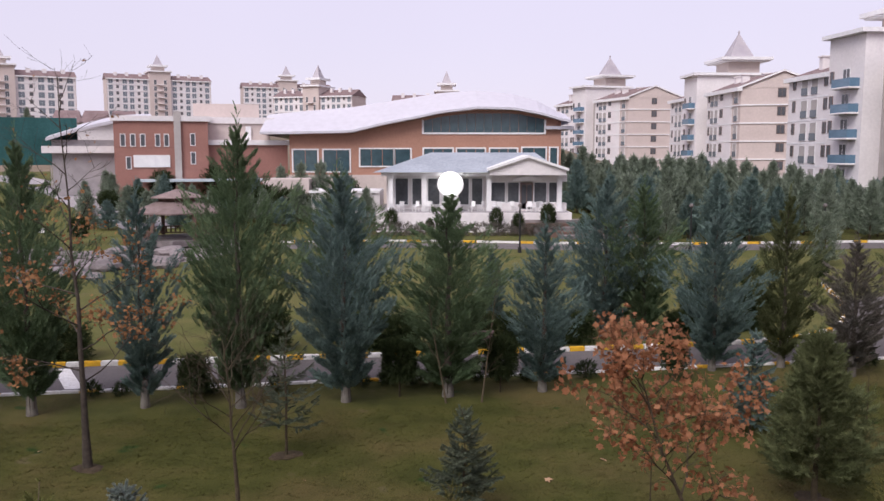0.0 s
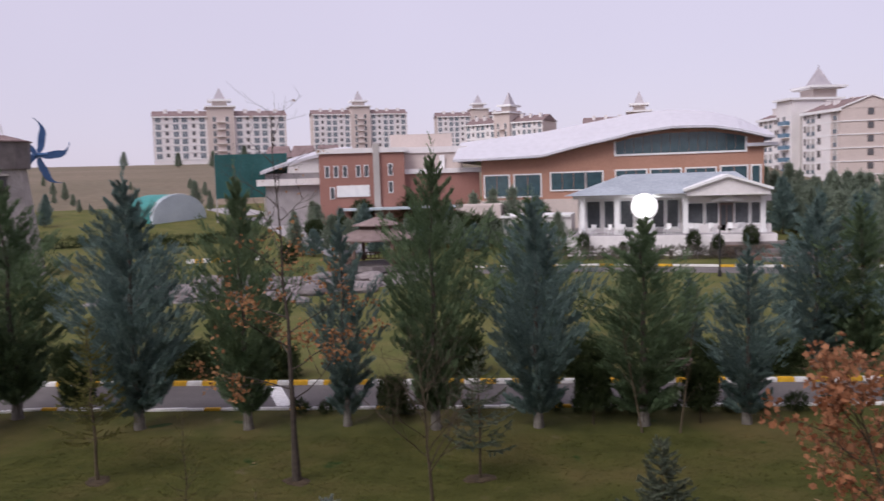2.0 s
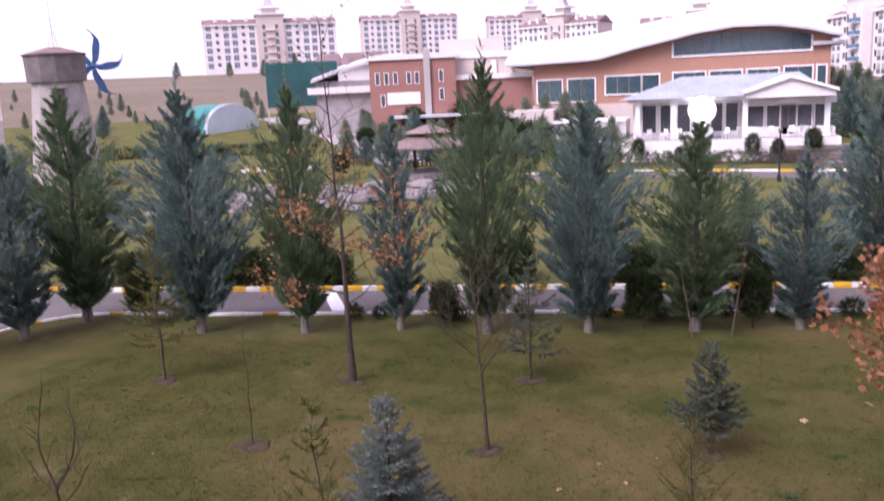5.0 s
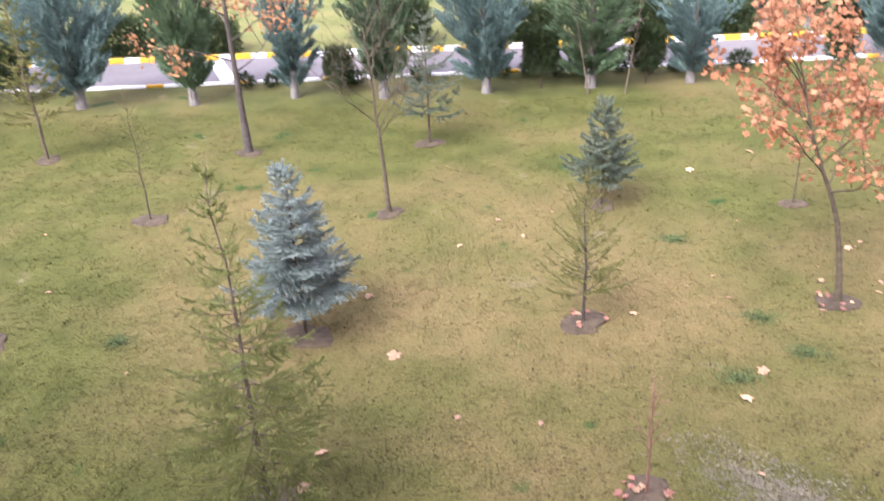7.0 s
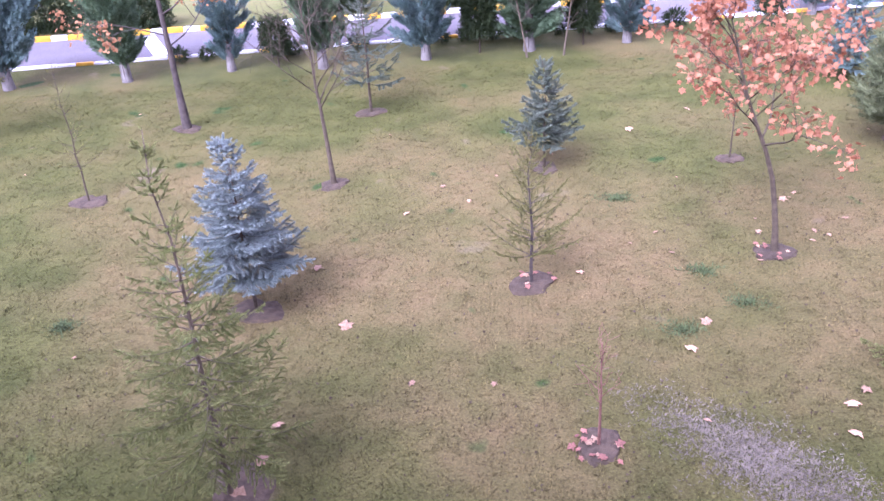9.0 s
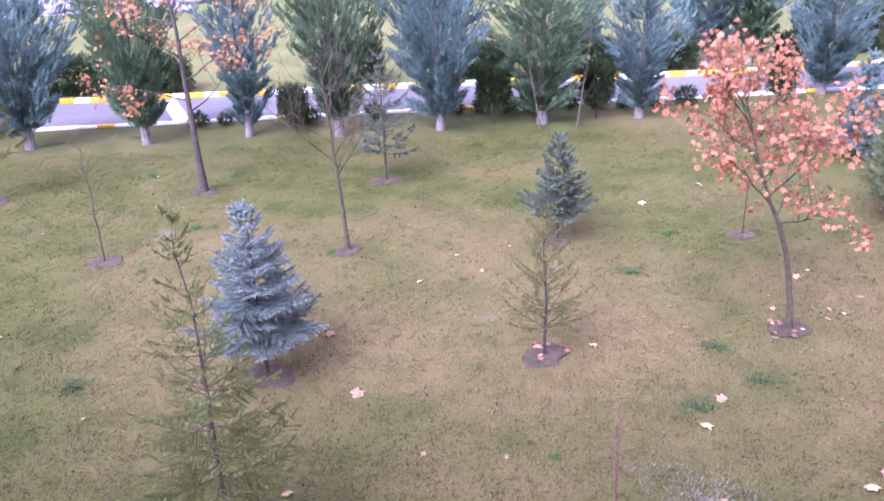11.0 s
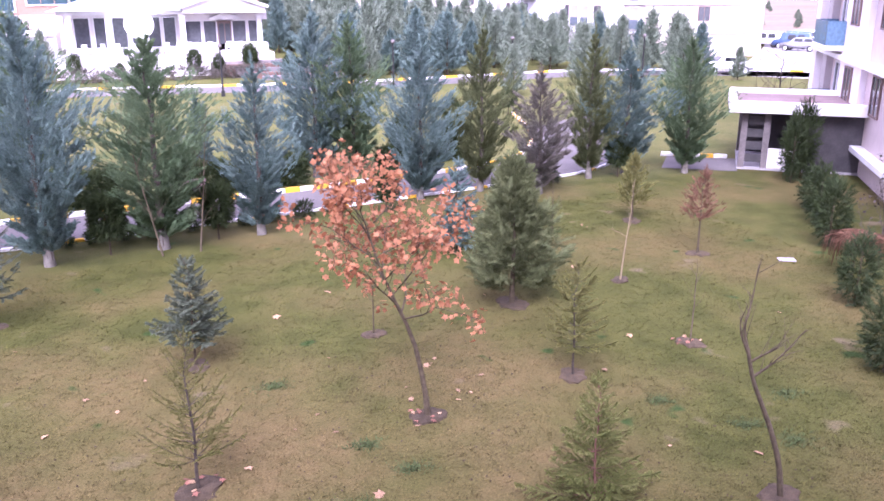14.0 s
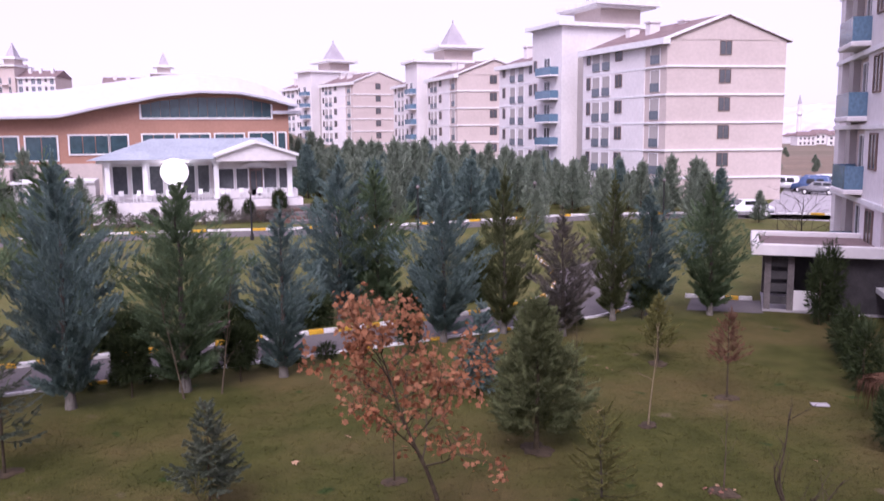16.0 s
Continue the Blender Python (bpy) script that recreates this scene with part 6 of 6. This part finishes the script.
part("base", boxes((-8, 2.4, -0.2, 8, 2, 5.8)), RENDER_T, villa)

# ---- entrance lodge with flat white roof, beside the house ----
lodge = thing("lodge", "small dark-walled entrance lodge with a flat white-edged roof", "lodge", m=pose(22.3, 26.9, 0, 0, 0, -38))
part("floor", boxes((0, 6.6, 0, 4.0, 0, 0.08)), CONCRETE, lodge)
for x, y in ((0.15, 0.15), (1.0, 0.15), (2.2, 0.15), (0.15, 3.8), (6.4, 0.15), (6.4, 3.8)):
    part("post", boxes((x - 0.12, x + 0.12, y - 0.12, y + 0.12, 0.08, 2.3)), CABIN, lodge, "dark grey post")
part("wall", boxes((2.3, 6.5, 0.1, 0.3, 0.08, 2.3)), PANEL_D, lodge, "dark panelled wall")
part("wall", boxes((1.1, 2.1, 0.12, 0.25, 0.08, 0.85)), RENDER_W, lodge, "low white wall")
for k in range(4):
    part("slat", boxes((0.27, 0.9, 0.1, 0.2, 0.3 + 0.5 * k, 0.62 + 0.5 * k)), PANEL_D, lodge)
part("wall", boxes((0.3, 6.5, 3.7, 3.9, 0.08, 2.3)), PANEL_D, lodge)
part("parapet", boxes((-0.5, 7.0, -0.5, -0.2, 2.3, 2.75), (-0.5, 7.0, 4.2, 4.5, 2.3, 2.75), (-0.5, -0.2, -0.2, 4.2, 2.3, 2.75), (6.7, 7.0, -0.2, 4.2, 2.3, 2.75), bevel=0.03), RENDER_W, lodge, "white roof edge")
part("roof", boxes((-0.2, 6.7, -0.2, 4.2, 2.35, 2.55)), TILE_ROOF, lodge, "red-brown roof surface")

# ---- neighbouring apartment house, seen along its front ----
nb = thing("apartment_building", "beige and white apartment house with teal glass balconies", "apartment building", m=pose(31.9, 33.2, 0, 0, 0, 236))
# local x runs along the front towards the viewer, y points into the house
part("wall", boxes((0, 26, 0, 12, -0.5, 21)), RENDER_B, nb)
part("pilaster", boxes((-0.15, 0.9, -0.35, 0.1, 0, 21)), RENDER_W, nb)
part("pilaster", boxes((2.4, 3.4, -0.3, 0.1, 0, 21)), RENDER_T, nb)
part("facade", boxes((6.2, 10.2, -0.25, 0.1, 0, 21)), RENDER_W, nb, "white rendered front")
for i in range(7):
    z = 3.1 * i + 1.5
    part("string_course", boxes((-0.3, 26, -0.42, 0.0, z - 0.55, z - 0.35)), FRAME_W, nb)
    set_window(WIN_NARROW, pose(1.65, -0.03, z + 1.0, 0, 0, 0), nb)
    set_window(WIN_TALL, pose(5.0, -0.03, z + 0.1, 0, 0, 0), nb)
    for x in (8.2, 12.0, 15.5):
        set_window(WIN, pose(x, -0.28 if x < 10 else -0.03, z + 0.9, 0, 0, 0), nb)
    sl = new("balcony", BALC_SLAB)
    sl.parent = nb
    sl.matrix_basis = pose(5.0, -0.02, z, 0, 0, 0) @ Matrix.Diagonal((0.8, 0.8, 1, 1))
    b = new("balustrade", BALC_GLASS)
    b.parent = sl

# the house with the window from which the park is seen
wall = part("wall_south", boxes((-18, 13, -13, -1.2, -0.5, 11)), RENDER_B)
tagged(wall, "beige rendered apartment house wall behind the lawn", "wall", kind="structure")

# ---- far hills ----
v, f = [], []
rh = random.Random(5)
for i in range(61):
    a = radians(20 + 95 * i / 60)
    hgt = 70 + 95 * math.exp(-((i - 24) / 11) ** 2) + 60 * math.exp(-((i - 40) / 14) ** 2) + rh.uniform(-5, 5)
    v += [(3200 * math.sin(a), 3200 * math.cos(a), -30), (3500 * math.sin(a), 3500 * math.cos(a), hgt)]
for i in range(60):
    f.append((2 * i, 2 * i + 2, 2 * i + 3, 2 * i + 1))
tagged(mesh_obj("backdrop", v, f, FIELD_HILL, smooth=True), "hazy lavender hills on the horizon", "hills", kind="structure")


# ---- small things of the park ----
def car(label, paint, van=False):
    c = thing("car", label, "van" if van else "car", group="parked cars")
    prof = ((-2.1, 0.35), (-2.15, 0.8), (-2.0, 1.0), (-1.75, 1.75), (1.0, 1.85), (1.35, 1.1), (2.1, 0.95), (2.2, 0.6), (2.1, 0.35)) if van else ((-2.1, 0.35), (-2.15, 0.75), (-1.9, 0.95), (-1.4, 1.05), (-0.9, 1.45), (0.5, 1.48), (1.05, 1.0), (2.0, 0.85), (2.15, 0.6), (2.1, 0.35))
    bm = bmesh.new()
    a = [bm.verts.new((x, -0.85 + (0.12 if z > 1.05 else 0), z)) for x, z in prof]
    b = [bm.verts.new((x, 0.85 - (0.12 if z > 1.05 else 0), z)) for x, z in prof]
    bm.faces.new(a)
    bm.faces.new(b[::-1])
    for i in range(len(prof)):
        bm.faces.new((a[i], b[i], b[(i + 1) % len(prof)], a[(i + 1) % len(prof)]))
    bmesh.ops.recalc_face_normals(bm, faces=bm.faces)
    bmesh.ops.bevel(bm, geom=bm.edges[:], offset=0.05, segments=2, affect="EDGES")
    body = part("body", bm, paint, c, smooth=True)
    top = 1.6 if van else 1.38
    for y in (-1, 1):
        for x0, x1 in ((-1.5, -0.6), (-0.5, 0.45)):
            bm = bmesh.new()
            yy0, yy1 = y * 0.875, y * 0.80
            vs = [bm.verts.new(q) for q in ((x0, yy0, 1.08), (x1, yy0, 1.08), (x1 - 0.05, yy1, top), (x0 + 0.1, yy1, top))]
            bm.faces.new(vs)
            bmesh.ops.solidify(bm, geom=bm.faces[:], thickness=0.02)
            part("side_window", bm, GLASS_D, body)
    bm = boxes((-0.02, 0.02, -0.66, 0.66, -0.30, 0.30))
    ws = part("windscreen", bm, GLASS_D, body)
    ws.matrix_basis = pose(1.2 if van else 0.80, 0, 1.45 if van else 1.24, 0, -28 if van else -48, 0)
    tyre = None
    for x in (-1.35, 1.35):
        for y in (-0.8, 0.8):
            bm = bmesh.new()
            bmesh.ops.create_cone(bm, cap_ends=True, segments=16, radius1=0.32, radius2=0.32, depth=0.2, matrix=pose(x, y, 0.32, 90, 0, 0))
            w = part("wheel", bm, RUBBER, c)
            bm = bmesh.new()
            bmesh.ops.create_cone(bm, cap_ends=True, segments=12, radius1=0.2, radius2=0.18, depth=0.22, matrix=pose(x, y, 0.32, 90, 0, 0))
            part("rim", bm, FRAME_W, w)
    return c


white_van = car("white van parked behind the apartment house", CAR_W, True)
blue_van = car("dark blue van parked beside a white one", CAR_B, True)
white_car = car("white saloon car parked by the house", CAR_W)
grey_car = car("grey saloon car parked in the row", CAR_G)
put(white_van, 79.5, 84.5, 140)
put(blue_van, 73.0, 80.5, 130)
put(white_car, 46.6, 58.8, 165)
put(grey_car, 77.5, 88.5, 150)
for src, x, y, r in ((white_car, 74.8, 86.5, 140), (white_car, 83, 90, 145), (grey_car, 71, 77, 120), (blue_van, 76.0, 83.5, 135), (white_van, 72.2, 84.5, 130)):
    put_copy(src, x, y, r)

# village on the plain
vill = None
rv = random.Random(9)


def cottage():
    c = thing("house", "white village house with red roof far off on the plain", "house", group="village houses")
    part("wall", boxes((-6, 6, -4, 4, -1, 6)), RENDER_W, c)
    bm = bmesh.new()
    vs = [bm.verts.new(p) for p in ((-6.6, -4.8, 5.9), (6.6, -4.8, 5.9), (6.6, 4.8, 5.9), (-6.6, 4.8, 5.9), (-4, 0, 8.4), (4, 0, 8.4))]
    for ff in ((0, 1, 5, 4), (2, 3, 4, 5), (1, 2, 5), (3, 0, 4), (3, 2, 1, 0)):
        bm.faces.new([vs[k] for k in ff])
    part("roof", bm, TILE_ROOF, c)
    for x in (-4, -1.3, 1.3, 4):
        for z in (0.6, 3.4):
            set_window(WIN, pose(x, -4.02, z, 0, 0, 0), c)
    return c


vill = cottage()
for i, (az, D) in enumerate(((41.6, 510), (42.5, 560), (43.6, 500), (40.9, 590), (44.6, 540), (46, 600), (42.0, 640), (38, 660))):
    o = vill if i == 0 else copy_thing(vill, Matrix.Identity(4))
    put(o, D * math.sin(radians(az)), D * math.cos(radians(az)), rv.uniform(-40, 20), rv.uniform(0.8, 1.1))
mn = thing("minaret", "slim white minaret beyond the village", "minaret", m=pose(600 * math.sin(radians(41.3)), 600 * math.cos(radians(41.3)), 0) @ Matrix.Scale(1.5, 4))
part("shaft", cone(bmesh.new(), 1.1, 0.9, 0, 17, 10), RENDER_W, mn)
part("gallery", cone(bmesh.new(), 1.5, 1.5, 12.5, 13.2, 10), FRAME_W, mn)
part("cap", cone(bmesh.new(), 1.0, 0.05, 17, 21, 10), SPIRE, mn)
for i in range(26):
    az, D = radians(rv.uniform(37.5, 49)), rv.uniform(150, 290)
    s = rv.uniform(0.5, 0.9)
    put_copy(pine_a, D * math.sin(az), D * math.cos(az), rv.uniform(0, 360), s * 0.7, s * 0.5)

# lamp posts
lamp = thing("street_lamp", "dark park lamp post with a globe head", "street lamp", group="park lamps")
part("pole", cone(cone(bmesh.new(), 0.07, 0.05, 0, 3.2, 8), 0.14, 0.12, 0, 0.4, 8), RUBBER, lamp)
bm = bmesh.new()
bmesh.ops.create_uvsphere(bm, u_segments=14, v_segments=8, radius=0.15, matrix=Matrix.Translation((0, 0, 3.32)))
part("globe", bm, CABIN, lamp, smooth=True)
put(lamp, 5.5, 58.5)
for x, y in ((27.0, 58.8), (17.5, 58.5), (-8, 59.5), (38, 58)):
    put_copy(lamp, x, y)

# white plastic chairs and tables on the pavilion terrace
chair = thing("plastic_chair", "white plastic garden chair on the terrace", "chair", group="terrace chairs")
part("seat", boxes((-0.23, 0.23, -0.22, 0.22, 0.42, 0.46), bevel=0.01), PLASTIC_W, chair)
part("backrest", boxes((-0.23, 0.23, 0.20, 0.25, 0.46, 0.88), bevel=0.01), PLASTIC_W, chair)
for x in (-0.2, 0.2):
    for y in (-0.19, 0.2):
        part("leg", boxes((x - 0.025, x + 0.025, y - 0.025, y + 0.025, 0, 0.42)), PLASTIC_W, chair)
rc = random.Random(3)
for i in range(16):
    x, y = rc.uniform(-4.5, 10.5), rc.uniform(71.5, 72.2)
    m = pose(x, y, 1.955, 0, 0, rc.uniform(0, 360))
    if i == 0:
        chair.matrix_basis = m
    else:
        copy_thing(chair, m)

# bench on the verge of the drive
bench = thing("bench", "red-brown slatted timber bench beside the drive", "bench", m=pose(1.0, 27.0 + 1.9, 0, 0, 0, 188))
for k in range(3):
    part("seat_slat", boxes((-0.8, 0.8, -0.22 + 0.15 * k, -0.10 + 0.15 * k, 0.42, 0.46)), TILE_ROOF, bench)
for k in range(2):
    part("back_slat", boxes((-0.8, 0.8, 0.26, 0.30, 0.58 + 0.16 * k, 0.69 + 0.16 * k)), TILE_ROOF, bench)
for x in (-0.65, 0.65):
    part("leg", boxes((x - 0.03, x + 0.03, -0.2, 0.30, 0, 0.42), (x - 0.03, x + 0.03, 0.24, 0.28, 0.42, 0.86)), RUBBER, bench)

# green waste bin on the concrete path
bn = thing("waste_bin", "green plastic waste bin beside the path", "bin", m=pose(-29.0, 78.0, ground_z(-29, 78)))
part("body", cone(bmesh.new(), 0.42, 0.52, 0, 1.0, 10), PLASTIC_G, bn)
part("lid", cone(bmesh.new(), 0.55, 0.4, 1.0, 1.18, 10), PLASTIC_G, bn)

# boulders and paving of the rock garden before the gazebo
rg = random.Random(14)
bm = bmesh.new()
bmesh.ops.create_icosphere(bm, subdivisions=2, radius=0.5)
for vv in bm.verts:
    vv.co *= 1 + 0.22 * noise.noise(vv.co * 3.1)
    vv.co.z *= 0.6
boulder = mesh_only(bm, PAVER, "boulder")
for i in range(46):
    x, y = rg.uniform(-31, -17), rg.uniform(45, 60)
    o = tagged(new("boulder", boulder), "grey-pink boulder of the rock garden", "boulder", group="rock garden")
    s = rg.uniform(0.7, 1.9)
    o.matrix_basis = Matrix.Translation((x, y, 0.1 * s)) @ pose(0, 0, 0, 0, 0, rg.uniform(0, 360)) @ Matrix.Diagonal((s * 1.3, s, s * 0.8, 1))
strip("plaza", rounded([(-33, 44), (-24, 47), (-16, 54), (-14, 62)]), rounded([(-36, 52), (-30, 57), (-24, 61), (-18, 68)]), 0.014, PAVER, "paved plaza of the rock garden", "plaza")

# ---- the lawn's litter ----
v = [(x * 1.0, y * 1.0, z * 1.2 + 0.06) for x, y, z in LEAF_V]
leaf_me = bpy.data.meshes.new("fallen_leaf")
leaf_me.from_pydata(v, [], LEAF_F)
leaf_me.materials.append(L_FALLEN)
rl = random.Random(21)
KNOWN = ((-2.64, 10.0, 0.27), (2.19, 9.37, 0.21), (-3.33, 11.64, 0.2), (2.66, 10.1, 0.2), (0.84, 11.37, 0.17), (-3.01, 7.67, 0.22), (-3.1, 7.05, 0.22), (-3.08, 6.66, 0.24), (3.97, 8.19, 0.2), (3.78, 7.72, 0.2), (4.66, 13.97, 0.18), (-0.35, 8.65, 0.10), (2.18, 7.93, 0.12), (-2.03, 13.5, 0.16), (2.23, 17.36, 0.2), (-1.57, 14.64, 0.13), (3.66, 18.58, 0.22), (8.46, 9.0, 0.18), (9.14, 13.84, 0.17), (10.27, 18.29, 0.2), (12.92, 13.78, 0.15), (7.76, 12.56, 0.16), (5.53, 13.12, 0.13), (4.2, 8.6, 0.15))
for i in range(58):
    if i < len(KNOWN):
        x, y, s = KNOWN[i]
    else:
        x, y = rl.uniform(-11, 15), rl.uniform(6.5, 22)
        s = rl.uniform(0.06, 0.13)
        if rl.random() < 0.45:
            a, r = rl.uniform(0, 6.28), abs(rl.gauss(0, 1.6))
            x, y = 4.0 + r * math.cos(a), 12.3 + r * math.sin(a)
    o = tagged(new("fallen_leaf", leaf_me), "dry tan fallen leaf lying on the lawn", "leaf", group="fallen leaves")
    o.matrix_basis = Matrix.Translation((x, y, 0.02)) @ pose(0, 0, 0, rl.uniform(-14, 14), rl.uniform(-14, 14), rl.uniform(0, 360)) @ Matrix.Diagonal((s, s, s, 1))
red_leaf = leaf_me.copy()
red_leaf.materials[0] = L_RED
for i in range(40):
    bx, by = ((0.15, 11.1), (0.9, 7.5), (4.03, 12.02), (10.1, 13.05), (0.9, 7.5))[i % 5]
    o = tagged(new("fallen_leaf", red_leaf if i % 4 else leaf_me), "dry reddish fallen leaf on a mulch bed" if i % 4 else "dry tan fallen leaf on a mulch bed", "leaf", group="fallen leaves")
    s = rl.uniform(0.075, 0.14)
    a, r = rl.uniform(0, 6.28), rl.uniform(0.08, 0.36)
    o.matrix_basis = Matrix.Translation((bx + r * math.cos(a), by + r * math.sin(a), 0.05)) @ pose(0, 0, 0, rl.uniform(-14, 14), rl.uniform(-14, 14), rl.uniform(0, 360)) @ Matrix.Diagonal((s, s, s, 1))
fr = []
for i in range(1500):
    x, y = rl.uniform(-7, 9), 5.0 + 11 * rl.random() ** 1.5
    s = rl.uniform(0.016, 0.046)
    fr.append(frame_of(Vector((x, y, 0.025)), Vector((rl.gauss(0, 1), rl.gauss(0, 1), 0.1)), rl.uniform(-0.5, 0.5), s, s))
tagged(scatter_mesh("leaf_litter", LEAF_V, LEAF_F, fr, SOIL, None), "tiny dark leaf crumbs scattered over the lawn", "leaf litter", kind="stuff")

card = part("paper_card", boxes((-0.22, 0.22, -0.13, 0.13, 0.0, 0.04), bevel=0.012), CONCRETE)
card.matrix_basis = pose(15.8, 16.7, 0.01, 0, 0, -25)
tagged(card, "flat white drain cover lying in the lawn", "drain cover")

# grass blades
BL_V = [(-0.008, 0, 0), (0.008, 0, 0), (0.012, 0.030, 0.026), (0.02, 0.012, 0), (0.034, 0.016, 0), (0.062, 0.010, 0.020), (-0.030, -0.012, 0), (-0.018, -0.018, 0), (-0.050, -0.045, 0.022)]
BL_F = [(0, 1, 2), (3, 4, 5), (6, 7, 8)]
rn = np.random.RandomState(4)
N = 120000
gy = 5.0 + 20.0 * rn.rand(N) ** 1.6
gx = -16 + 33 * rn.rand(N)
ga, gs = rn.rand(N) * 6.283, 0.7 + 0.9 * rn.rand(N)
M4 = np.zeros((N, 4, 4))
M4[:, 0, 0], M4[:, 0, 1], M4[:, 1, 0], M4[:, 1, 1] = np.cos(ga) * gs, -np.sin(ga) * gs, np.sin(ga) * gs, np.cos(ga) * gs
M4[:, 2, 2], M4[:, 3, 3] = gs, 1
M4[:, 0, 3], M4[:, 1, 3] = gx, gy
keep = gy < 22.8 + 0.145 * gx
tagged(scatter_mesh("grass", BL_V, BL_F, M4[keep], BLADES, None), "short winter grass blades of the lawn", "grass", kind="stuff")

# a few lush tufts in the lawn
tufts = []
for x, y, r in ((2.78, 11.45, 0.24), (2.26, 9.85, 0.26), (3.26, 10.56, 0.26), (8.06, 11.11, 0.22), (10.32, 10.57, 0.30), (1.73, 14.05, 0.26), (9.3, 9.2, 0.3), (8.9, 9.9, 0.25), (-6.9, 9.9, 0.2)):
    n1 = 140
    q, a = np.abs(rn.normal(0, 0.75, n1)) * r, rn.rand(n1) * 6.283
    m1 = np.zeros((n1, 4, 4))
    h1 = 1.0 + 0.8 * rn.rand(n1)
    m1[:, 0, 0], m1[:, 0, 1], m1[:, 1, 0], m1[:, 1, 1] = np.cos(a) * h1, -np.sin(a) * h1, np.sin(a) * h1, np.cos(a) * h1
    m1[:, 2, 2], m1[:, 3, 3] = h1, 1
    m1[:, 0, 3], m1[:, 1, 3] = x + q * np.cos(a * 5), y + 0.7 * q * np.sin(a * 5)
    tufts.append(m1)
tagged(scatter_mesh("lush_grass", BL_V, BL_F, np.concatenate(tufts), TUFT, None), "lush dark green tufts of grass in the lawn", "grass", kind="stuff")

# hedgerows and a painted kerb on the slope at the left
for i, (az, D) in enumerate(((27.5, 93), (30.0, 92), (32.5, 94), (35.0, 95), (37.5, 96), (40.0, 97))):
    x, y = -D * math.sin(radians(az)), D * math.cos(radians(az))
    put(shrub("hedge", "long dark hedge across the slope", 5.2, 1.2, 1.1, 120 + i, HEDGE, n=700, size=0.26, box_like=0.8, category="hedge"), x, y, az)
bmk, bmy = bmesh.new(), bmesh.new()
for i, (x, y, a) in enumerate(resample([(-38, 66.0), (-32.5, 69.0)], 0.7)):
    bmesh.ops.create_cube(bmy if i % 2 else bmk, size=1, matrix=pose(x, y, ground_z(x, y) + 0.15, 0, 0, math.degrees(a)) @ Matrix.Diagonal((0.69, 0.3, 0.4, 1)))
kk = thing("kerb", "yellow and white kerb on the slope", "kerb", kind="structure")
part("white_stones", bmk, KERB_W, kk)
part("yellow_stones", bmy, KERB_Y, kk)

# planting before the pavilion
for x, y, s in ((4.6, 70.2, 0.95), (6.4, 69.8, 0.8), (9.0, 70.4, 1.1), (-4.2, 70.2, 0.9), (-1.0, 69.6, 0.6), (11.8, 69.2, 0.7)):
    put_copy(bush, x, y, 50 * x, s, s * 1.25)

# scrub on the dry slope
rs = random.Random(91)
for i in range(22):
    az, r = radians(rs.uniform(27, 45)), rs.uniform(104, 210)
    s = rs.uniform(0.2, 0.42)
    put_copy(pine_a, -r * math.sin(az), r * math.cos(az), rs.uniform(0, 360), s, s * rs.uniform(0.8, 1.5))

# a worn, pale patch of dead grass
N2 = 3400
px = rn.normal(2.75, 0.60, N2)
py = 7.25 - 0.72 * (px - 2.75) + rn.normal(0, 0.36, N2)
pa, ps = rn.rand(N2) * 6.283, 0.7 + 0.8 * rn.rand(N2)
M5 = np.zeros((N2, 4, 4))
M5[:, 0, 0], M5[:, 0, 1], M5[:, 1, 0], M5[:, 1, 1] = np.cos(pa) * ps, -np.sin(pa) * ps, np.sin(pa) * ps, np.cos(pa) * ps
M5[:, 2, 2], M5[:, 3, 3] = ps * 0.7, 1
M5[:, 0, 3], M5[:, 1, 3] = px, py
tagged(scatter_mesh("dead_grass", BL_V, BL_F, M5, STRAW, None), "pale patch of dead grass in the lawn", "dead grass", kind="stuff")
for i, x in enumerate((-4.0, 0.0, 4.0, 8.0)):
    put(shrub("hedge", "low brown-green hedge before the pavilion terrace", 4.1, 1.0, 0.95, 140 + i, N_BROWN, n=900, size=0.2, box_like=0.9, category="hedge"), x, 69.3 - 0.02 * x)
